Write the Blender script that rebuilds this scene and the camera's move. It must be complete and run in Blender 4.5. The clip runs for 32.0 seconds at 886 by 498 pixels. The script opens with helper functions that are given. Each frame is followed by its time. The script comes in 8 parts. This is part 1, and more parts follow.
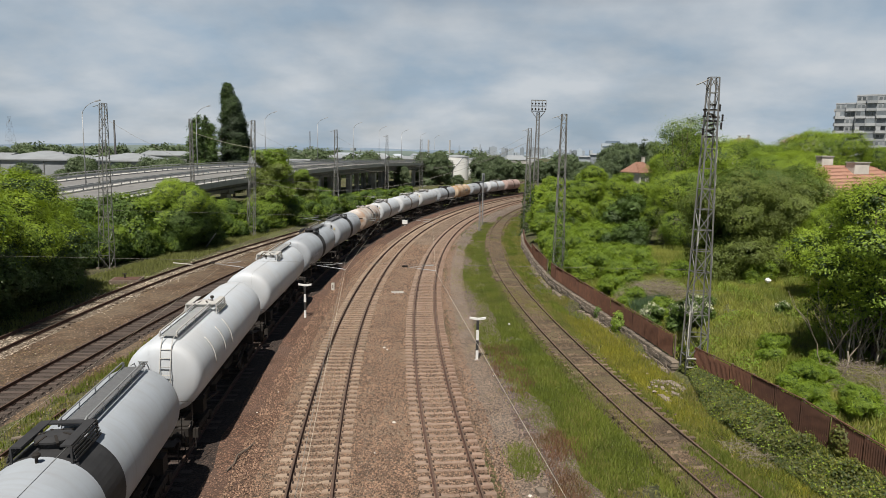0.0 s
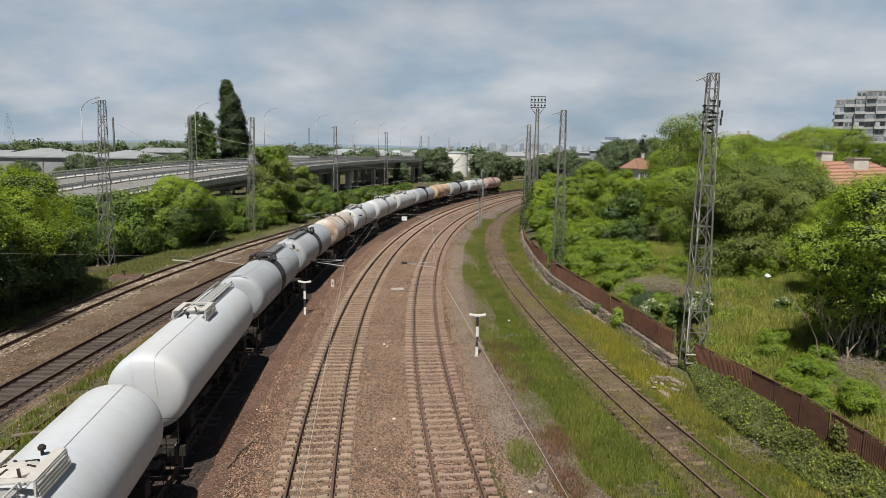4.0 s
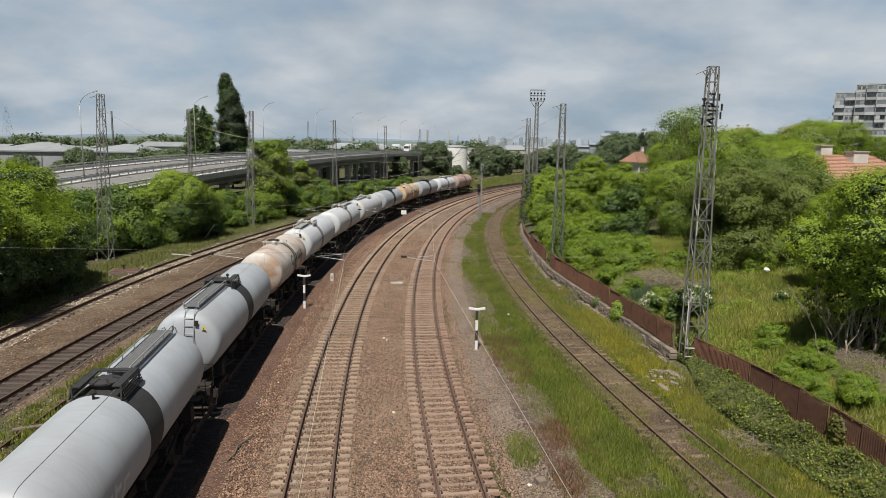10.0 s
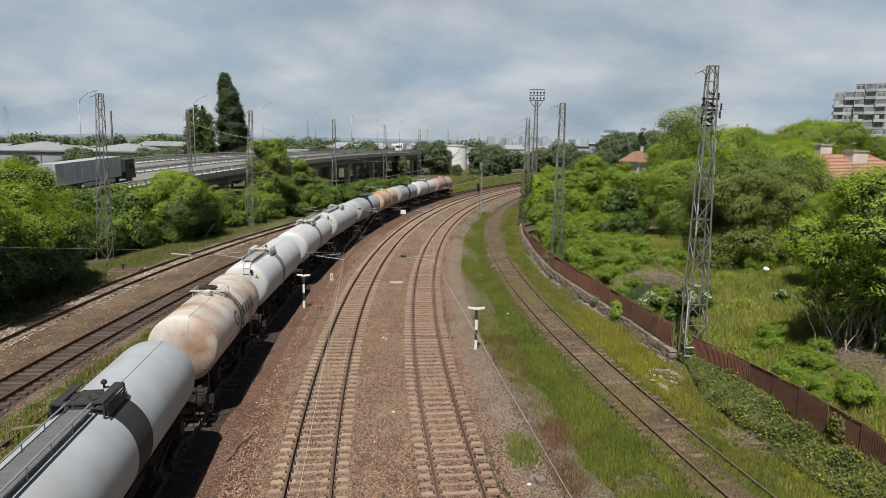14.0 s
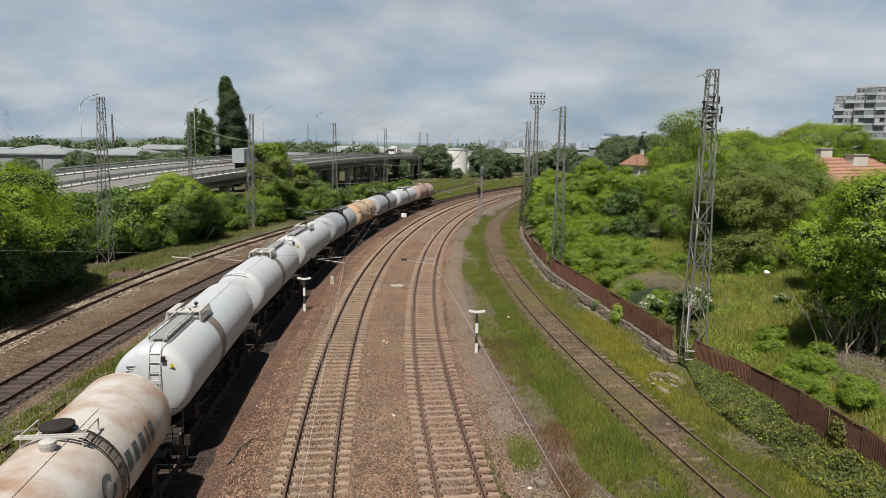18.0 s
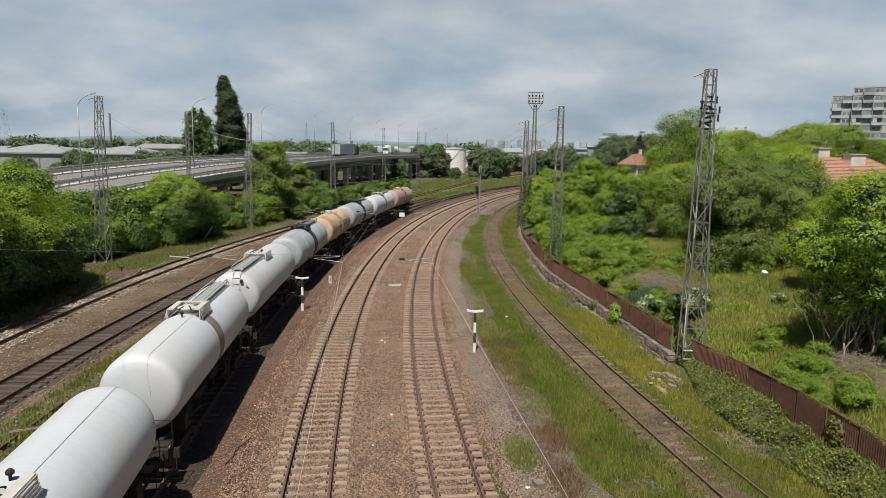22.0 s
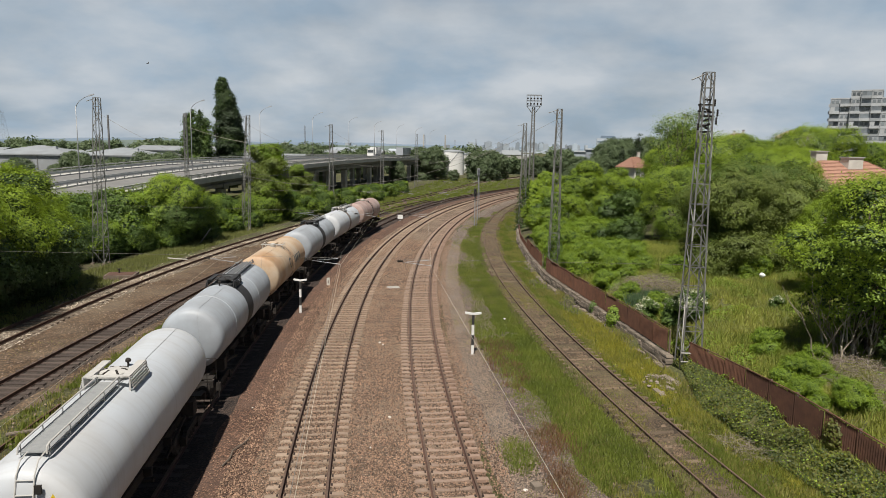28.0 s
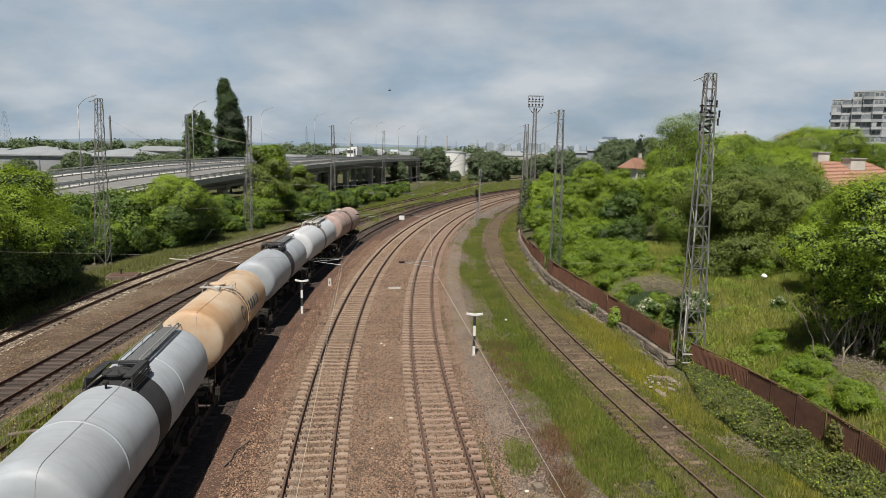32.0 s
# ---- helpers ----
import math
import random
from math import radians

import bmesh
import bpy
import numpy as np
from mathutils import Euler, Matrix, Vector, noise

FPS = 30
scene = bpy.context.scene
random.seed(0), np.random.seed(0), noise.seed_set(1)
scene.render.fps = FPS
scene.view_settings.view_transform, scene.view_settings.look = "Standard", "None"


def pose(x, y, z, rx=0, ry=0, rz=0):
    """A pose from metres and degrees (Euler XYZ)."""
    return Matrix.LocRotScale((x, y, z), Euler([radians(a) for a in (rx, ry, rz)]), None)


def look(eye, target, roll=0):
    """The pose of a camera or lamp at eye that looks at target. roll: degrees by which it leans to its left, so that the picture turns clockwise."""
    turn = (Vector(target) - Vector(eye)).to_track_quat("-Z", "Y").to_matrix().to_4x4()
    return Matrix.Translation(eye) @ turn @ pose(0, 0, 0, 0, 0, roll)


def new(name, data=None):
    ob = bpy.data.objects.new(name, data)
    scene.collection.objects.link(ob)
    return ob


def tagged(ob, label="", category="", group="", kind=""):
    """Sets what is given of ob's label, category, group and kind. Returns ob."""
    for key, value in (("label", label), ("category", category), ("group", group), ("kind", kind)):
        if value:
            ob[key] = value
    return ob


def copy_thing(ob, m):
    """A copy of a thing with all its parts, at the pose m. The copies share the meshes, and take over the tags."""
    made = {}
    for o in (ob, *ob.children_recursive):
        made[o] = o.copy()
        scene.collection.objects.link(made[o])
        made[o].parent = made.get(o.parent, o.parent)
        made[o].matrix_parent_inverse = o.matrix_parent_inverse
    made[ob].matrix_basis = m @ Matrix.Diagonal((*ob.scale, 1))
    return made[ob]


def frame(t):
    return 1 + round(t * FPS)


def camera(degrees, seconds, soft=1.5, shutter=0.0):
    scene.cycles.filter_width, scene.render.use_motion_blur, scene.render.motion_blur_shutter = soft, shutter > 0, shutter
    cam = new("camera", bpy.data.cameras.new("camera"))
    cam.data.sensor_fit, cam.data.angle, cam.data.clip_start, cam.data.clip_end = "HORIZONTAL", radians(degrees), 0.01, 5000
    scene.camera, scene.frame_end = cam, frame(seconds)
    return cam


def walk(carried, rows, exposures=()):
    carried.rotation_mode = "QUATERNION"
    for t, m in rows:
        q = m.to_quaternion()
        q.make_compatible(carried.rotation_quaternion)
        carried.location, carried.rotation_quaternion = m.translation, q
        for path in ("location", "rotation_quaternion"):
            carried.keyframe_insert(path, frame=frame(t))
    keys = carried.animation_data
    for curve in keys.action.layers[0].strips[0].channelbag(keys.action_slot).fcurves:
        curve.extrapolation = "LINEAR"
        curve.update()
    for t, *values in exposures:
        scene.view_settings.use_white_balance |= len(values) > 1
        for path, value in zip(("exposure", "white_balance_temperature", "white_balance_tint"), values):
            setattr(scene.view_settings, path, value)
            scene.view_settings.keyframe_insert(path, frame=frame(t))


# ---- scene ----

# The camera stands on a road bridge over the line, held by hand.
cam = camera(66.5, 32.0, soft=0.5)
EYE = (0.0, 0.0, 11.2)
SWAY = [
    (0, 82.022, -0.990, 0.409), (0.5, 81.964, -0.998, 0.387), (1, 81.947, -0.967, 0.380), (1.5, 81.813, -0.958, 0.373),
    (2, 81.814, -0.956, 0.348), (2.5, 81.778, -0.872, 0.310), (3, 81.801, -0.909, 0.299), (3.5, 81.733, -0.884, 0.327),
    (5.5, 81.738, -0.933, 0.444), (6, 81.526, -0.913, 0.286), (6.5, 81.455, -0.835, 0.283), (7, 81.392, -0.867, 0.336),
    (7.5, 81.329, -0.919, 0.350), (8, 81.434, -0.833, 0.318), (8.5, 81.252, -0.865, 0.341), (9, 81.322, -0.875, 0.366),
    (9.5, 81.189, -0.856, 0.328), (10, 81.214, -0.851, 0.305), (10.5, 81.512, -0.791, 0.251), (11, 81.323, -0.858,
    0.329), (11.5, 81.290, -0.885, 0.313), (12, 81.272, -0.788, 0.249), (12.5, 81.209, -0.787, 0.260), (13, 81.180,
    -0.821, 0.244), (13.5, 81.184, -0.857, 0.286), (14, 81.172, -0.836, 0.263), (14.5, 81.212, -0.821, 0.309), (16.5,
    81.389, -0.975, 0.298), (17, 81.398, -0.942, 0.297), (17.5, 81.388, -0.971, 0.364), (18, 81.453, -0.842, 0.306),
    (18.5, 81.451, -0.998, 0.294), (19, 81.311, -0.997, 0.298), (19.5, 81.517, -1.010, 0.238), (20, 81.505, -0.986,
    0.249), (20.5, 81.386, -0.979, 0.142), (21, 81.401, -0.880, 0.114), (21.5, 81.395, -0.947, 0.140), (22, 81.411,
    -0.905, 0.157), (22.5, 81.380, -0.976, 0.153), (23, 81.332, -0.876, 0.114), (23.5, 81.386, -0.861, 0.114), (24,
    81.468, -0.870, 0.084), (24.5, 81.386, -0.861, 0.114), (25, 81.514, -0.868, 0.079), (25.5, 81.551, -0.883, 0.080),
    (27.5, 81.730, -0.984, 0.017), (28, 81.603, -1.024, 0.022), (28.5, 81.538, -1.036, 0.024), (29, 81.520, -0.961,
    0.033), (29.5, 81.502, -0.994, 0.072), (30, 81.459, -0.979, 0.046), (30.5, 81.532, -0.978, 0.046), (31, 81.570,
    -1.041, 0.090), (31.5, 81.670, -1.021, 0.151), (32, 81.674, -1.039, 0.152),
]
walk(cam, [(t, pose(*EYE, rx, ry, rz)) for t, rx, ry, rz in SWAY])

# ---- sky and sun ----
TO_SUN = Vector((-0.11, -0.50, 1.0)).normalized()
scene.view_settings.exposure = 0.30
world = bpy.data.worlds.new("sky")
scene.world = world
world.use_nodes = True


def make_sky():
    nt = world.node_tree
    n, ln = nt.nodes, nt.links
    n.clear()
    out = n.new("ShaderNodeOutputWorld")
    bg = n.new("ShaderNodeBackground")
    sky = n.new("ShaderNodeTexSky")
    sky.sky_type = "NISHITA"
    sky.sun_disc = False
    sky.sun_elevation = math.asin(TO_SUN.z)
    sky.sun_rotation = math.atan2(TO_SUN.x, TO_SUN.y)
    sky.air_density, sky.dust_density, sky.ozone_density = 1.0, 1.2, 1.0
    geo = n.new("ShaderNodeTexCoord")
    sep = n.new("ShaderNodeSeparateXYZ")
    ln.new(geo.outputs["Generated"], sep.inputs[0])
    # flatten the direction so that clouds shrink towards the horizon
    lift = n.new("ShaderNodeMath"); lift.operation = "ADD"; lift.inputs[1].default_value = 0.34
    ln.new(sep.outputs["Z"], lift.inputs[0])
    dx = n.new("ShaderNodeMath"); dx.operation = "DIVIDE"
    dy = n.new("ShaderNodeMath"); dy.operation = "DIVIDE"
    ln.new(sep.outputs["X"], dx.inputs[0]); ln.new(lift.outputs[0], dx.inputs[1])
    ln.new(sep.outputs["Y"], dy.inputs[0]); ln.new(lift.outputs[0], dy.inputs[1])
    com = n.new("ShaderNodeCombineXYZ")
    ln.new(dx.outputs[0], com.inputs[0]); ln.new(dy.outputs[0], com.inputs[1])
    big = n.new("ShaderNodeTexNoise")
    big.inputs["Scale"].default_value, big.inputs["Detail"].default_value = 1.25, 6.0
    big.inputs["Roughness"].default_value, big.inputs["Distortion"].default_value = 0.55, 0.25
    ln.new(com.outputs[0], big.inputs["Vector"])
    amount = n.new("ShaderNodeValToRGB")
    amount.color_ramp.elements[0].position, amount.color_ramp.elements[0].color = 0.36, (0.70, 0.70, 0.70, 1)
    amount.color_ramp.elements[1].position, amount.color_ramp.elements[1].color = 0.58, (0.93, 0.93, 0.93, 1)
    ln.new(big.outputs["Fac"], amount.inputs[0])
    fine = n.new("ShaderNodeTexNoise")
    fine.inputs["Scale"].default_value, fine.inputs["Detail"].default_value = 2.5, 7.0
    ln.new(com.outputs[0], fine.inputs["Vector"])
    tone = n.new("ShaderNodeValToRGB")
    tone.color_ramp.elements[0].position, tone.color_ramp.elements[0].color = 0.36, (11.6, 14.8, 18.2, 1)
    tone.color_ramp.elements[1].position, tone.color_ramp.elements[1].color = 0.64, (18.6, 19.9, 21.2, 1)
    mid = tone.color_ramp.elements.new(0.5)
    mid.color = (14.9, 17.0, 19.2, 1)
    ln.new(fine.outputs["Fac"], tone.inputs[0])
    # the cloud sheet thins out overhead
    thin = n.new("ShaderNodeMapRange")
    thin.inputs["From Min"].default_value, thin.inputs["From Max"].default_value = 0.20, 0.30
    thin.inputs["To Min"].default_value, thin.inputs["To Max"].default_value = 1.0, 0.0
    ln.new(sep.outputs["Z"], thin.inputs["Value"])
    cover = n.new("ShaderNodeMath"); cover.operation = "MULTIPLY"
    ln.new(amount.outputs[0], cover.inputs[0]); ln.new(thin.outputs[0], cover.inputs[1])
    # haze closes the sheet towards the horizon
    haze = n.new("ShaderNodeMapRange")
    haze.inputs["From Min"].default_value, haze.inputs["From Max"].default_value = 0.0, 0.13
    haze.inputs["To Min"].default_value, haze.inputs["To Max"].default_value = 0.9, 0.0
    ln.new(sep.outputs["Z"], haze.inputs["Value"])
    most = n.new("ShaderNodeMath"); most.operation = "MAXIMUM"
    ln.new(cover.outputs[0], most.inputs[0]); ln.new(haze.outputs[0], most.inputs[1])
    mix = n.new("ShaderNodeMix"); mix.data_type = "RGBA"
    ln.new(most.outputs[0], mix.inputs["Factor"])
    ln.new(sky.outputs[0], mix.inputs[6]); ln.new(tone.outputs[0], mix.inputs[7])
    ln.new(mix.outputs[2], bg.inputs["Color"])
    bg.inputs["Strength"].default_value = 0.026
    ln.new(bg.outputs[0], out.inputs["Surface"])


make_sky()
sun = new("sun", bpy.data.lights.new("sun", "SUN"))
sun.data.energy, sun.data.angle, sun.data.color = 5.0, radians(0.8), (1.0, 0.94, 0.85)
sun.matrix_world = look(TO_SUN * 100, (0, 0, 0))

# ---- materials ----
def surf(name, a, b, scale=3.0, rough=0.8, metal=0.0, bump=0.15, fine=40.0, stain=None, stain_scale=0.6,
         stain_amount=0.5, jitter=0.0, island=0.0, cells=0.0, cell_dark=0.35, stretch=None, leaf=0.0, world=False):
    """Two colours mixed by noise, a stain colour at a larger scale, fine grain in the relief."""
    m = bpy.data.materials.new(name)
    m.use_nodes = True
    nt = m.node_tree
    n, ln = nt.nodes, nt.links
    bsdf = n["Principled BSDF"]
    tex = n.new("ShaderNodeTexCoord")
    vec = tex.outputs["Object"]
    if world:
        place = n.new("ShaderNodeNewGeometry")
        vec = place.outputs["Position"]
    if stretch:
        mp = n.new("ShaderNodeMapping")
        mp.inputs["Scale"].default_value = stretch
        ln.new(vec, mp.inputs["Vector"])
        vec = mp.outputs[0]

    def noise_at(s, detail=5.0):
        t = n.new("ShaderNodeTexNoise")
        t.inputs["Scale"].default_value, t.inputs["Detail"].default_value = s, detail
        t.inputs["Roughness"].default_value = 0.6
        ln.new(vec, t.inputs["Vector"])
        return t.outputs["Fac"]

    def ramp(fac, lo, hi):
        r = n.new("ShaderNodeMapRange")
        r.inputs["From Min"].default_value, r.inputs["From Max"].default_value = lo, hi
        ln.new(fac, r.inputs["Value"])
        return r.outputs[0]

    def mixed(fac, c1, c2, mode="MIX"):
        x = n.new("ShaderNodeMix")
        x.data_type, x.blend_type = "RGBA", mode
        if isinstance(fac, float):
            x.inputs["Factor"].default_value = fac
        else:
            ln.new(fac, x.inputs["Factor"])
        for sock, c in ((x.inputs[6], c1), (x.inputs[7], c2)):
            if isinstance(c, tuple):
                sock.default_value = (*c, 1)
            else:
                ln.new(c, sock)
        return x.outputs[2]

    def scaled(v, k):
        q = n.new("ShaderNodeMath")
        q.operation = "MULTIPLY"
        ln.new(v, q.inputs[0])
        q.inputs[1].default_value = k
        return q.outputs[0]

    def varied(col, source, k):
        r = n.new("ShaderNodeMapRange")
        r.inputs["To Min"].default_value, r.inputs["To Max"].default_value = 1 - k, 1 + k
        ln.new(source, r.inputs["Value"])
        hsv = n.new("ShaderNodeHueSaturation")
        ln.new(col, hsv.inputs["Color"])
        ln.new(r.outputs[0], hsv.inputs["Value"])
        return hsv.outputs[0]

    col = mixed(ramp(noise_at(scale), 0.3, 0.7), a, b)
    height = noise_at(fine, 3.0)
    if cells:
        v = n.new("ShaderNodeTexVoronoi")
        v.inputs["Scale"].default_value = cells
        ln.new(vec, v.inputs["Vector"])
        grey = n.new("ShaderNodeSeparateColor")
        ln.new(v.outputs["Color"], grey.inputs[0])
        col = varied(col, grey.outputs[0], cell_dark)
        height = v.outputs["Distance"]
        # dark gaps between the stones, their crevice shade put into the colour
        gap = n.new("ShaderNodeMapRange")
        gap.inputs["From Min"].default_value, gap.inputs["From Max"].default_value = 0.12, 0.62
        gap.inputs["To Min"].default_value, gap.inputs["To Max"].default_value = 1.3, 0.42
        ln.new(v.outputs["Distance"], gap.inputs["Value"])
        shade = n.new("ShaderNodeHueSaturation")
        ln.new(col, shade.inputs["Color"])
        ln.new(gap.outputs[0], shade.inputs["Value"])
        col = shade.outputs[0]
    if stain:
        col = mixed(scaled(ramp(noise_at(stain_scale, 6.0), 0.42, 0.68), stain_amount), col, stain)
    if jitter:
        oi = n.new("ShaderNodeObjectInfo")
        col = varied(col, oi.outputs["Random"], jitter)
    if island:
        gi = n.new("ShaderNodeNewGeometry")
        col = varied(col, gi.outputs["Random Per Island"], island)
    ln.new(col, bsdf.inputs["Base Color"])
    bsdf.inputs["Roughness"].default_value = rough
    bsdf.inputs["Metallic"].default_value = metal
    if bump:
        bp = n.new("ShaderNodeBump")
        bp.inputs["Strength"].default_value, bp.inputs["Distance"].default_value = bump, (0.05 if cells else 0.02)
        ln.new(height, bp.inputs["Height"])
        ln.new(bp.outputs[0], bsdf.inputs["Normal"])
    if leaf:
        tr = n.new("ShaderNodeBsdfTranslucent")
        bright = n.new("ShaderNodeHueSaturation")
        bright.inputs["Value"].default_value, bright.inputs["Hue"].default_value = 1.5, 0.495
        ln.new(col, bright.inputs["Color"])
        ln.new(bright.outputs[0], tr.inputs["Color"])
        mx = n.new("ShaderNodeMixShader")
        mx.inputs[0].default_value = leaf
        ln.new(bsdf.outputs[0], mx.inputs[1])
        ln.new(tr.outputs[0], mx.inputs[2])
        ln.new(mx.outputs[0], n["Material Output"].inputs["Surface"])
    return m


